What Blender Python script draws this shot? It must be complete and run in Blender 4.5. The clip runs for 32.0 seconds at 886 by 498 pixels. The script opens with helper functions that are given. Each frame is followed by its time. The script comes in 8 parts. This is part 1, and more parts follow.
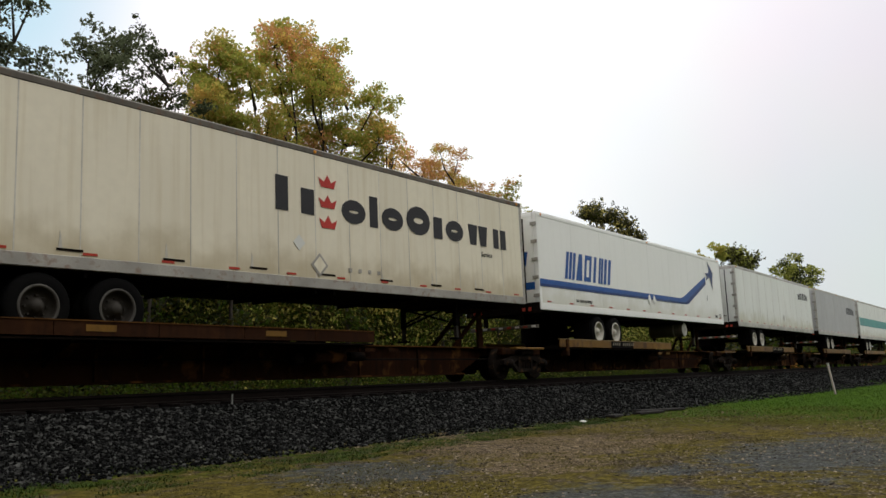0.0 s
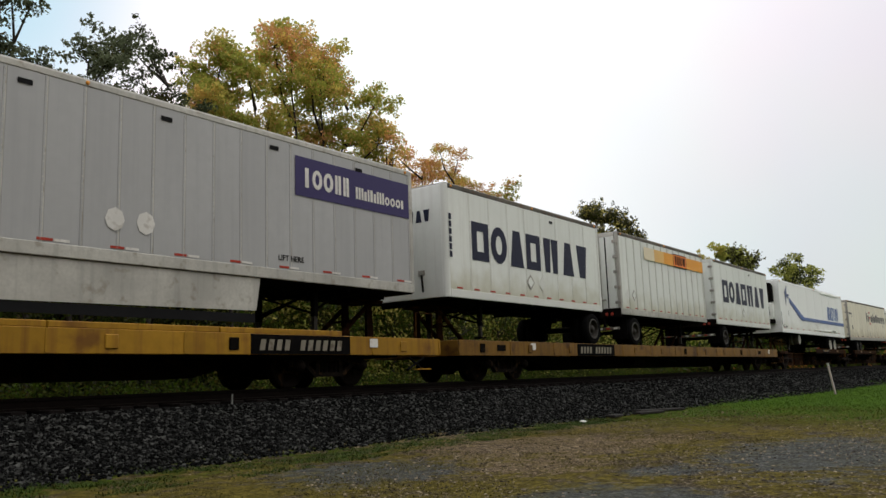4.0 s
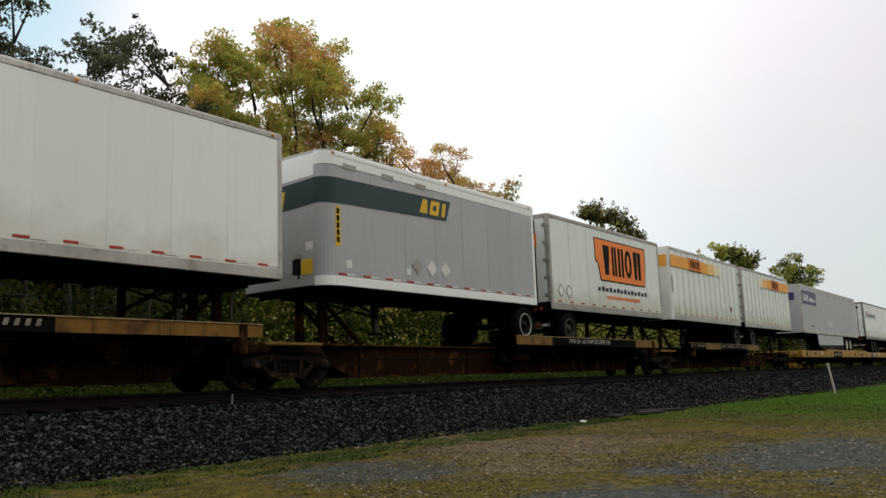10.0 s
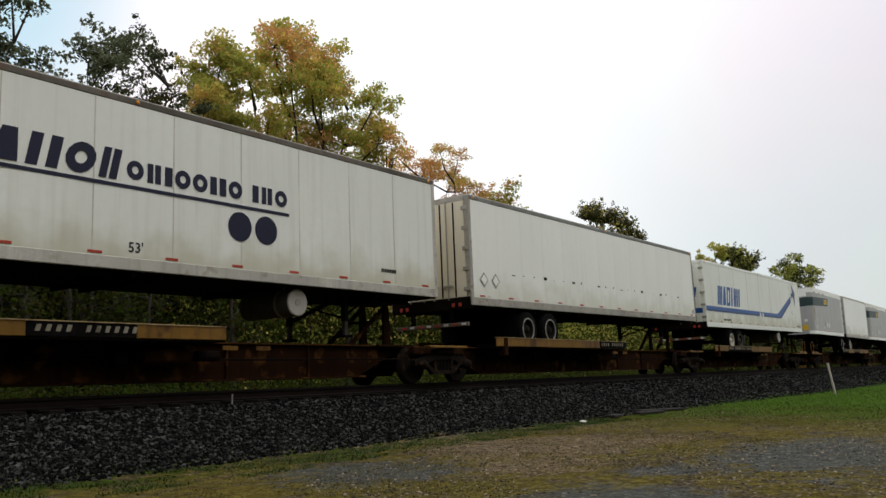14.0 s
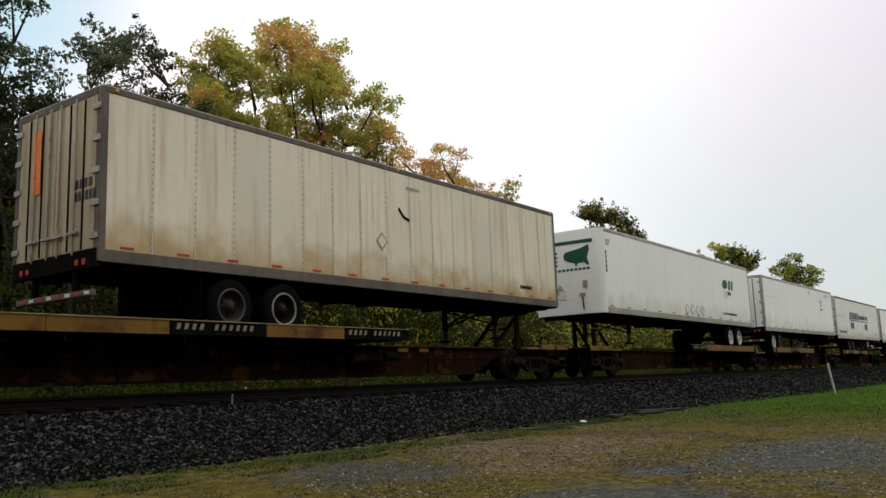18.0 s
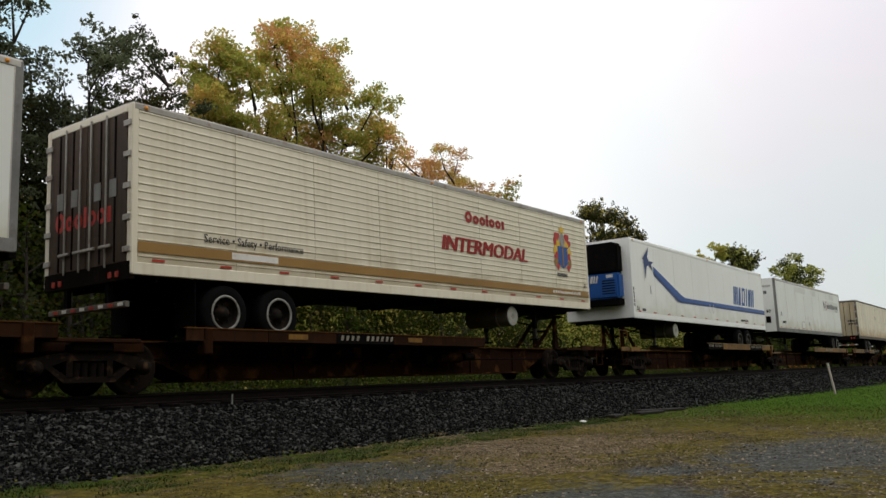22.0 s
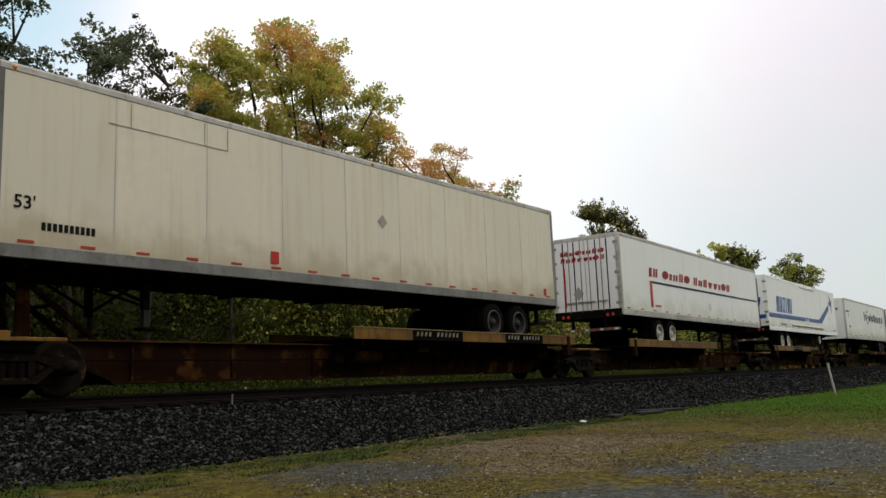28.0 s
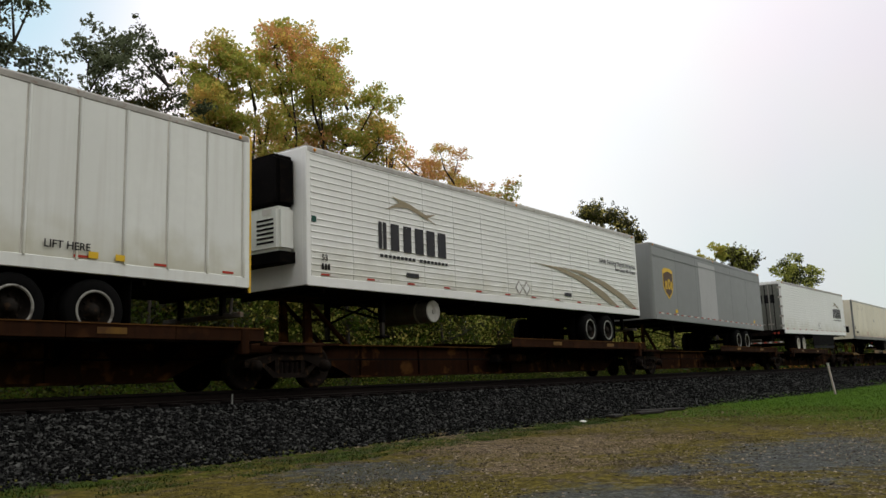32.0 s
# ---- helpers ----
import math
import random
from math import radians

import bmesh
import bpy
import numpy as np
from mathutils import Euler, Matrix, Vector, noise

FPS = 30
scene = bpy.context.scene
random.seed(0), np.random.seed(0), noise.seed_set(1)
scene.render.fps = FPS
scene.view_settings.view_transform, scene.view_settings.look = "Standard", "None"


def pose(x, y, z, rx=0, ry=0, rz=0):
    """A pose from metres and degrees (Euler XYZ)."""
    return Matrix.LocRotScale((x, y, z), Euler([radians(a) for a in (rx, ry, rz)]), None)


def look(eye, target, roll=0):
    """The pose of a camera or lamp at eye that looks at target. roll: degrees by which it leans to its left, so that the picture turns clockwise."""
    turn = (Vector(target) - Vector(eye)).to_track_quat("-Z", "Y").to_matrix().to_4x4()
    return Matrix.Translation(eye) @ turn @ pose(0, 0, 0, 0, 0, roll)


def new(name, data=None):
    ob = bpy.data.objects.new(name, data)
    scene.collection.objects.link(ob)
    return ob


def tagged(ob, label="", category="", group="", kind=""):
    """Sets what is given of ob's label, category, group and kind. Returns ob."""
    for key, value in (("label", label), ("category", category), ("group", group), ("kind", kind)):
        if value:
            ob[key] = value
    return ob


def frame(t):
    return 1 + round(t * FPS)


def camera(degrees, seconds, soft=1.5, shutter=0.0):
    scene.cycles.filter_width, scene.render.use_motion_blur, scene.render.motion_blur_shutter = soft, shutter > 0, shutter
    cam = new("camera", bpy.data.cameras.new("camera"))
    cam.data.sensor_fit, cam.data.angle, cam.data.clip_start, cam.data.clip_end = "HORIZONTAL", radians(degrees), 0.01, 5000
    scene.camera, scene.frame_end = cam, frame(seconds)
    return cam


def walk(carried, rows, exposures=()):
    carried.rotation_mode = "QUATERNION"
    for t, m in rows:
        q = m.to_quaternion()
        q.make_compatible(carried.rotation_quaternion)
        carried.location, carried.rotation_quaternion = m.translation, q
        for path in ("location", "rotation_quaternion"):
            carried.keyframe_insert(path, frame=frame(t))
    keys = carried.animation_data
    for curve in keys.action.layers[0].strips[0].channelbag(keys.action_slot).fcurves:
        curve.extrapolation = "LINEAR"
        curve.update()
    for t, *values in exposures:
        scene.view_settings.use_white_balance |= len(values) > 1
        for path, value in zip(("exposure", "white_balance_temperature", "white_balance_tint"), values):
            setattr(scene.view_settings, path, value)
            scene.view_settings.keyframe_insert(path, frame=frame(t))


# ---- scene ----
cam = camera(56.19, 32.0)
EYE = Vector((0.0, -12.9156, 0.043))
SIGHT = look(EYE, EYE + Vector((0.79895, 0.58073, 0.15633)), -2.077)
walk(cam, [(0.0, SIGHT), (32.0, SIGHT)], [(0.0, 0.0), (32.0, 0.0)])

# ---- light ----
world = bpy.data.worlds.new("overcast_sky")
scene.world = world
world.use_nodes = True
wn, wl = world.node_tree.nodes, world.node_tree.links
wn.clear()
w_out = wn.new("ShaderNodeOutputWorld")
w_bg = wn.new("ShaderNodeBackground")
w_sky = wn.new("ShaderNodeTexSky")
w_sky.sky_type, w_sky.sun_disc = "NISHITA", False
w_sky.sun_elevation, w_sky.sun_rotation = radians(60), radians(152)
w_geo = wn.new("ShaderNodeTexCoord")
w_noise = wn.new("ShaderNodeTexNoise")
w_noise.inputs["Scale"].default_value, w_noise.inputs["Detail"].default_value = 2.1, 4.0
w_dot = wn.new("ShaderNodeVectorMath")
w_dot.operation = "DOT_PRODUCT"
w_dot.inputs[1].default_value = (0.90, -0.30, -0.34)
w_map = wn.new("ShaderNodeMapRange")
w_map.inputs["From Min"].default_value, w_map.inputs["From Max"].default_value = 0.42, 0.86
w_map.inputs["To Min"].default_value, w_map.inputs["To Max"].default_value = 0.0, 1.0
w_map.interpolation_type = "SMOOTHSTEP"
w_ramp = wn.new("ShaderNodeMix")
w_ramp.data_type = "RGBA"
w_ramp.inputs[6].default_value = (1.355, 1.345, 1.345, 1)
w_ramp.inputs[7].default_value = (0.79, 0.82, 0.835, 1)
w_cloud = wn.new("ShaderNodeMix")
w_cloud.data_type, w_cloud.blend_type = "RGBA", "MULTIPLY"
w_cloud.inputs[0].default_value = 0.25
w_mix = wn.new("ShaderNodeMix")
w_mix.data_type = "RGBA"
w_mix.inputs[0].default_value = 0.94
w_scale = wn.new("ShaderNodeMix")
w_scale.data_type, w_scale.blend_type = "RGBA", "MULTIPLY"
w_scale.inputs[0].default_value = 1.0
w_scale.inputs[7].default_value = (0.12, 0.12, 0.12, 1)
wl.new(w_geo.outputs["Generated"], w_noise.inputs["Vector"])
wl.new(w_geo.outputs["Generated"], w_dot.inputs[0])
wl.new(w_dot.outputs["Value"], w_map.inputs["Value"])
wl.new(w_map.outputs["Result"], w_ramp.inputs[0])
# a thinner, bluer stretch of cloud over the rear of the train
w_blue_dot = wn.new("ShaderNodeVectorMath")
w_blue_dot.operation = "DOT_PRODUCT"
w_blue_dot.inputs[1].default_value = (0.33, 0.84, 0.43)
w_blue_map = wn.new("ShaderNodeMapRange")
w_blue_map.interpolation_type = "SMOOTHSTEP"
w_blue_map.inputs["From Min"].default_value, w_blue_map.inputs["From Max"].default_value = 0.972, 1.0
w_blue = wn.new("ShaderNodeMix")
w_blue.data_type = "RGBA"
w_blue.inputs[7].default_value = (0.66, 0.93, 1.05, 1)
wl.new(w_geo.outputs["Generated"], w_blue_dot.inputs[0])
wl.new(w_blue_dot.outputs["Value"], w_blue_map.inputs["Value"])
wl.new(w_blue_map.outputs["Result"], w_blue.inputs[0])
wl.new(w_ramp.outputs[2], w_blue.inputs[6])
wl.new(w_blue.outputs[2], w_cloud.inputs[6])
wl.new(w_noise.outputs["Color"], w_cloud.inputs[7])
wl.new(w_sky.outputs["Color"], w_scale.inputs[6])
wl.new(w_scale.outputs[2], w_mix.inputs[6])
wl.new(w_cloud.outputs[2], w_mix.inputs[7])
# low sky behind the viewer, unseen, is darkened to dim the train's near side
w_back = wn.new("ShaderNodeVectorMath")
w_back.operation = "DOT_PRODUCT"
w_back.inputs[1].default_value = (-0.15, -0.88, -0.45)
w_fade = wn.new("ShaderNodeMapRange")
w_fade.interpolation_type = "SMOOTHSTEP"
w_fade.inputs["From Min"].default_value, w_fade.inputs["From Max"].default_value = 0.05, 0.75
w_dull = wn.new("ShaderNodeMix")
w_dull.data_type = "RGBA"
w_dull.inputs[7].default_value = (0.42, 0.41, 0.38, 1)
wl.new(w_geo.outputs["Generated"], w_back.inputs[0])
wl.new(w_back.outputs["Value"], w_fade.inputs["Value"])
wl.new(w_fade.outputs["Result"], w_dull.inputs[0])
wl.new(w_mix.outputs[2], w_dull.inputs[6])
wl.new(w_dull.outputs[2], w_bg.inputs["Color"])
w_bg.inputs["Strength"].default_value = 1.0
wl.new(w_bg.outputs["Background"], w_out.inputs["Surface"])

sun_data = bpy.data.lights.new("sun", "SUN")
sun_data.energy, sun_data.angle, sun_data.color = 1.05, radians(50), (1.0, 0.97, 0.91)
sun = new("sun", sun_data)
sun.matrix_world = look((0, 0, 60), (-8, 15, 30))


# ---- materials ----
def material(name, rgb, rough=0.6, metal=0.0, vary=0.15, scale=6.0, bump=0.0, bump_scale=60.0, streak=0.0, streak_rgb=(0.1, 0.08, 0.06),
             stretch=(1, 1, 1), spots=0.0, spots_rgb=(0.16, 0.06, 0.02), island=0.0, spec=0.25, random_tint=0.0, island_rgb=None, island_power=1.0, splash=0.0, splash_rgb=(0.40, 0.37, 0.22)):
    """A painted or natural surface: base colour with broad and fine variation, streaks, spots and relief."""
    m = bpy.data.materials.new(name)
    m.use_nodes = True
    n, l = m.node_tree.nodes, m.node_tree.links
    b = n["Principled BSDF"]
    b.inputs["Roughness"].default_value, b.inputs["Metallic"].default_value = rough, metal
    b.inputs["Specular IOR Level"].default_value = spec
    co = n.new("ShaderNodeTexCoord")
    info = n.new("ShaderNodeObjectInfo")
    shift = n.new("ShaderNodeVectorMath")
    shift.operation = "MULTIPLY_ADD"
    shift.inputs[1].default_value = stretch
    wide = n.new("ShaderNodeVectorMath")
    wide.operation = "SCALE"
    wide.inputs["Scale"].default_value = 37.0
    l.new(info.outputs["Random"], wide.inputs[0])
    l.new(co.outputs["Object"], shift.inputs[0])
    l.new(wide.outputs[0], shift.inputs[2])
    at = shift.outputs[0]

    def tex(s, detail=4.0):
        t = n.new("ShaderNodeTexNoise")
        t.inputs["Scale"].default_value, t.inputs["Detail"].default_value = s, detail
        l.new(at, t.inputs["Vector"])
        return t.outputs["Fac"]

    def blend(fac, a, c, mode="MIX"):
        x = n.new("ShaderNodeMix")
        x.data_type, x.blend_type = "RGBA", mode
        for sock, val in ((0, fac), (6, a), (7, c)):
            if isinstance(val, (int, float)):
                x.inputs[sock].default_value = val
            elif isinstance(val, tuple):
                x.inputs[sock].default_value = (*val, 1)
            else:
                l.new(val, x.inputs[sock])
        return x.outputs[2]

    def band(value, low, high, top=1.0):
        r = n.new("ShaderNodeMapRange")
        r.inputs["From Min"].default_value, r.inputs["From Max"].default_value, r.inputs["To Max"].default_value = low, high, top
        l.new(value, r.inputs["Value"])
        return r.outputs["Result"]

    dark, light = tuple(c * (1 - vary) for c in rgb), tuple(min(1.0, c * (1 + vary)) for c in rgb)
    colour = blend(band(tex(scale * 0.2, 2.0), 0.3, 0.7), dark, light)
    colour = blend(band(tex(scale * 4.0, 6.0), 0.35, 0.75, 0.5), colour, tuple(c * (1 - vary * 1.2) for c in rgb))
    if random_tint:
        colour = blend(band(info.outputs["Random"], 0, 1, random_tint), colour, tuple(c * 0.75 for c in rgb))
    if island:
        g = n.new("ShaderNodeNewGeometry")
        pick = n.new("ShaderNodeMath")
        pick.operation = "POWER"
        pick.inputs[1].default_value = island_power
        l.new(g.outputs["Random Per Island"], pick.inputs[0])
        colour = blend(band(pick.outputs[0], 0, 1, island), colour, island_rgb or tuple(c * 0.22 for c in rgb))
    if streak:
        run = n.new("ShaderNodeTexNoise")
        run.inputs["Scale"].default_value, run.inputs["Detail"].default_value = 1.0, 5.0
        long = n.new("ShaderNodeVectorMath")
        long.operation = "MULTIPLY"
        long.inputs[1].default_value = (7.0, 7.0, 0.35)
        l.new(at, long.inputs[0])
        l.new(long.outputs[0], run.inputs["Vector"])
        colour = blend(band(run.outputs["Fac"], 0.5, 0.78, streak), colour, streak_rgb)
    if splash:
        # road film and algae thrown up from below, with a ragged upper edge
        xyz = n.new("ShaderNodeSeparateXYZ")
        l.new(co.outputs["Object"], xyz.inputs[0])
        rag = n.new("ShaderNodeMath")
        rag.operation = "MULTIPLY_ADD"
        rag.inputs[1].default_value = -1.3
        l.new(tex(1.7, 5.0), rag.inputs[0])
        l.new(xyz.outputs["Z"], rag.inputs[2])
        film = n.new("ShaderNodeMapRange")
        film.interpolation_type = "SMOOTHSTEP"
        film.inputs["From Min"].default_value, film.inputs["From Max"].default_value = 0.12, -0.75
        film.inputs["To Max"].default_value = splash
        l.new(rag.outputs[0], film.inputs["Value"])
        colour = blend(film.outputs["Result"], colour, splash_rgb)
    if spots:
        colour = blend(band(tex(scale * 0.9, 8.0), 0.56, 0.68, spots), colour, spots_rgb)
    l.new(colour, b.inputs["Base Color"])
    r = n.new("ShaderNodeMapRange")
    r.inputs["To Min"].default_value, r.inputs["To Max"].default_value = max(0.04, rough - 0.12), min(1.0, rough + 0.12)
    l.new(tex(scale * 1.7, 4.0), r.inputs["Value"])
    l.new(r.outputs["Result"], b.inputs["Roughness"])
    if bump:
        bp = n.new("ShaderNodeBump")
        bp.inputs["Strength"].default_value, bp.inputs["Distance"].default_value = bump, 0.02
        l.new(tex(bump_scale, 4.0), bp.inputs["Height"])
        l.new(bp.outputs["Normal"], b.inputs["Normal"])
    return m


GRIME = (0.20, 0.18, 0.15)
WHITE = material("white_trailer_paint", (0.775, 0.795, 0.755), 0.42, vary=0.05, scale=1.6, streak=0.28, streak_rgb=(0.5, 0.48, 0.43), splash=0.55, bump=0.05, bump_scale=1.4)
CREAM = material("aged_cream_paint", (0.76, 0.71, 0.57), 0.5, vary=0.06, scale=1.5, streak=0.4, streak_rgb=(0.52, 0.43, 0.26), splash=0.6, splash_rgb=(0.36, 0.29, 0.16), bump=0.06, bump_scale=1.4)
STAIN = material("rust_streaked_cream_paint", (0.76, 0.71, 0.57), 0.55, vary=0.09, scale=1.6, splash=0.8, splash_rgb=(0.40, 0.25, 0.08), streak=0.6, streak_rgb=(0.46, 0.30, 0.11), bump=0.08, bump_scale=1.4)
DOOR_STAIN = material("filthy_rusted_door_paint", (0.46, 0.39, 0.25), 0.6, vary=0.2, scale=2, splash=0.95, splash_rgb=(0.10, 0.05, 0.015), streak=0.7, streak_rgb=(0.16, 0.08, 0.025), bump=0.08, bump_scale=1.4)
SEAM = material("grimy_panel_joint", (0.58, 0.56, 0.50), 0.6, vary=0.3, scale=3, streak=0.6, streak_rgb=(0.25, 0.20, 0.14))
BRIGHT = material("clean_white_paint", (0.85, 0.86, 0.83), 0.35, vary=0.03, scale=1.2, streak=0.14, streak_rgb=(0.6, 0.6, 0.55), splash=0.4, splash_rgb=(0.46, 0.44, 0.30), bump=0.03, bump_scale=1.2)
GREY = material("silver_grey_trailer_skin", (0.42, 0.42, 0.42), 0.45, 0.05, vary=0.07, scale=1.4, streak=0.3, streak_rgb=(0.30, 0.30, 0.31), bump=0.05, bump_scale=1.5)
DARKGREY = material("flat_grey_trailer_skin", (0.245, 0.255, 0.25), 0.45, 0.05, vary=0.07, scale=1.2, streak=0.2, streak_rgb=(0.24, 0.24, 0.24), bump=0.04, bump_scale=1.4)
DOOR_SOOT = material("sooty_brown_door_paint", (0.050, 0.030, 0.018), 0.6, vary=0.3, scale=2, streak=0.7, streak_rgb=(0.015, 0.010, 0.007), bump=0.05, bump_scale=1.5)
DOOR_GRIME = material("soot_dirty_door_paint", (0.15, 0.155, 0.135), 0.6, vary=0.3, scale=2, streak=0.7, streak_rgb=(0.05, 0.05, 0.045), splash=0.6, splash_rgb=(0.05, 0.045, 0.035), bump=0.05, bump_scale=1.5)
ALUMINIUM = material("weathered_aluminium", (0.50, 0.485, 0.44), 0.5, 0.25, vary=0.2, scale=5, spots=0.5, spots_rgb=(0.22, 0.18, 0.12), streak=0.45, streak_rgb=(0.2, 0.19, 0.17))
STEEL = material("dull_steel", (0.36, 0.345, 0.31), 0.5, 0.25, vary=0.2, scale=8, spots=0.5)
RAIL_GREY = material("dirty_grey_rail", (0.21, 0.21, 0.20), 0.6, vary=0.25, scale=5, streak=0.5, streak_rgb=(0.09, 0.085, 0.075), spots=0.4, spots_rgb=(0.10, 0.08, 0.06), spec=0.2)
WEATHERED = material("sooty_weathered_rail", (0.13, 0.118, 0.10), 0.7, vary=0.25, scale=5, streak=0.5, streak_rgb=(0.05, 0.04, 0.03), spots=0.5, spec=0.15)
# black paint, taken darker still to hold the shade under the trailers
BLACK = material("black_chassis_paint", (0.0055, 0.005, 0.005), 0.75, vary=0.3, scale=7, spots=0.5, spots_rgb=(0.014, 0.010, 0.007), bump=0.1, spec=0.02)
TYRE = material("worn_black_rubber", (0.0055, 0.0055, 0.0055), 0.9, vary=0.25, scale=9, bump=0.3, bump_scale=70, spec=0.03)
WHEEL_WHITE = material("white_wheel_rim", (0.50, 0.48, 0.42), 0.5, vary=0.18, scale=9, spots=0.8, spots_rgb=(0.25, 0.16, 0.09))
WHEEL_DARK = material("dirty_wheel_rim", (0.030, 0.026, 0.021), 0.7, vary=0.25, scale=9, spots=0.7, spots_rgb=(0.02, 0.014, 0.01), spec=0.2)
DECK_YELLOW = material("weathered_yellow_deck_paint", (0.185, 0.094, 0.014), 0.55, vary=0.3, scale=2.2, streak=0.85, streak_rgb=(0.060, 0.026, 0.009), spots=0.9, spots_rgb=(0.055, 0.022, 0.008), bump=0.1, spec=0.2)
FLAT_YELLOW = material("yellow_flat_car_paint", (0.34, 0.18, 0.016), 0.5, vary=0.28, scale=1.6, streak=0.75, streak_rgb=(0.15, 0.06, 0.016), spots=0.7, spots_rgb=(0.12, 0.045, 0.015), bump=0.1, spec=0.2)
# rusty girder, steel and truck tones lowered, shade under the cars put into them
RUST = material("shaded_rusty_girder", (0.026, 0.0105, 0.0045), 0.85, vary=0.3, scale=2.5, streak=0.7, streak_rgb=(0.008, 0.006, 0.005), spots=0.65, spots_rgb=(0.14, 0.062, 0.018), bump=0.25, spec=0.03)
EDGE_RUST = material("dark_brown_deck_edge", (0.030, 0.013, 0.0065), 0.85, vary=0.3, scale=2.5, streak=0.6, streak_rgb=(0.008, 0.006, 0.005), spots=0.5, spots_rgb=(0.06, 0.026, 0.010), bump=0.2, spec=0.03)
# pale tone holds the light that the lip's top catches, with worn spots over it
LIP_LIT = material("lit_worn_deck_lip", (0.33, 0.24, 0.12), 0.6, vary=0.3, scale=3, spots=0.7, spots_rgb=(0.10, 0.05, 0.02), spec=0.15)
SILL_EDGE = material("rust_orange_flange", (0.11, 0.050, 0.014), 0.8, vary=0.35, scale=2, streak=0.5, streak_rgb=(0.02, 0.012, 0.007), spots=0.6, spots_rgb=(0.03, 0.015, 0.008), spec=0.05)
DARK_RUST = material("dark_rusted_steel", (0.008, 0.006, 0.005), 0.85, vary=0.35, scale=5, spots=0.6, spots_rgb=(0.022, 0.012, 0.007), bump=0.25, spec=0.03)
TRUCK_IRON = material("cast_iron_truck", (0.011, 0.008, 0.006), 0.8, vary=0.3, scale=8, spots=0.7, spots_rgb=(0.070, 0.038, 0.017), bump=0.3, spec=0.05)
TREAD = material("polished_wheel_tread", (0.32, 0.30, 0.28), 0.35, 0.8, vary=0.2, scale=12)
RED = material("red_reflector", (0.42, 0.05, 0.03), 0.4, vary=0.2, scale=20)
AMBER = material("amber_marker", (0.75, 0.30, 0.03), 0.35, vary=0.1, scale=20)
LABEL_WHITE = material("white_marking_paint", (0.72, 0.70, 0.66), 0.6, vary=0.12, scale=9, spots=0.35, spots_rgb=(0.25, 0.2, 0.14))
INK = material("black_marking_paint", (0.014, 0.014, 0.015), 0.65, vary=0.2, scale=6, spec=0.04)
FADED_MARK = material("faded_stencil_paint", (0.23, 0.205, 0.16), 0.7, vary=0.2, scale=9, spots=0.6, spots_rgb=(0.06, 0.04, 0.025), spec=0.15)
CHARCOAL = material("charcoal_lettering", (0.026, 0.026, 0.029), 0.5, vary=0.15, scale=5)
NAVY = material("navy_lettering", (0.010, 0.012, 0.036), 0.5, vary=0.12, scale=5)
BLUE = material("bright_blue_livery", (0.015, 0.085, 0.31), 0.4, vary=0.1, scale=3)
DEEP_BLUE = material("deep_blue_livery", (0.012, 0.04, 0.16), 0.4, vary=0.1, scale=3)
PURPLE = material("purple_panel", (0.045, 0.035, 0.12), 0.45, vary=0.1, scale=3)
ORANGE = material("orange_livery", (0.85, 0.22, 0.02), 0.45, vary=0.07, scale=3)
MID_BAND = material("half_bleached_amber_band", (0.82, 0.50, 0.17), 0.5, vary=0.06, scale=2)
AMBER_BAND = material("faded_amber_band", (0.83, 0.36, 0.04), 0.5, vary=0.06, scale=2)
PALE_BAND = material("bleached_amber_band", (0.80, 0.70, 0.52), 0.55, vary=0.06, scale=2)
GREEN = material("dark_green_livery", (0.012, 0.075, 0.055), 0.45, vary=0.1, scale=3)
SLATE = material("dark_slate_band", (0.03, 0.055, 0.055), 0.45, vary=0.1, scale=3)
GOLD = material("golden_livery", (0.72, 0.46, 0.03), 0.45, vary=0.08, scale=4)
OCHRE = material("ochre_stripe", (0.30, 0.17, 0.05), 0.5, vary=0.12, scale=4)
DARK_RED = material("dark_red_lettering", (0.30, 0.020, 0.014), 0.5, vary=0.12, scale=4)
BROWN = material("brown_livery", (0.10, 0.055, 0.03), 0.5, vary=0.12, scale=4)
TAN = material("tan_swoosh", (0.31, 0.26, 0.17), 0.5, vary=0.1, scale=3)
CRIMSON = material("red_livery", (0.45, 0.04, 0.03), 0.45, vary=0.1, scale=4)
PATCH = material("bleached_patch", (0.69, 0.70, 0.66), 0.55, vary=0.06, scale=3)
TEAL = material("teal_livery", (0.05, 0.28, 0.26), 0.45, vary=0.1, scale=3)


# ---- geometry helpers ----
def mesh_of(name, bm, mat=None):
    me = bpy.data.meshes.new(name)
    bm.to_mesh(me)
    bm.free()
    if mat:
        me.materials.append(mat)
    return me


def part(name, bm, mat, parent, label="", at=None):
    """One mesh object under a thing or a part. bm: a bmesh, or a mesh to share."""
    me = bm if isinstance(bm, bpy.types.Mesh) else mesh_of(name, bm, mat)
    ob = new(name, me)
    ob.parent = parent
    if at is not None:
        ob.matrix_basis = at if isinstance(at, Matrix) else Matrix.Translation(at)
    if label:
        tagged(ob, label)
    return ob


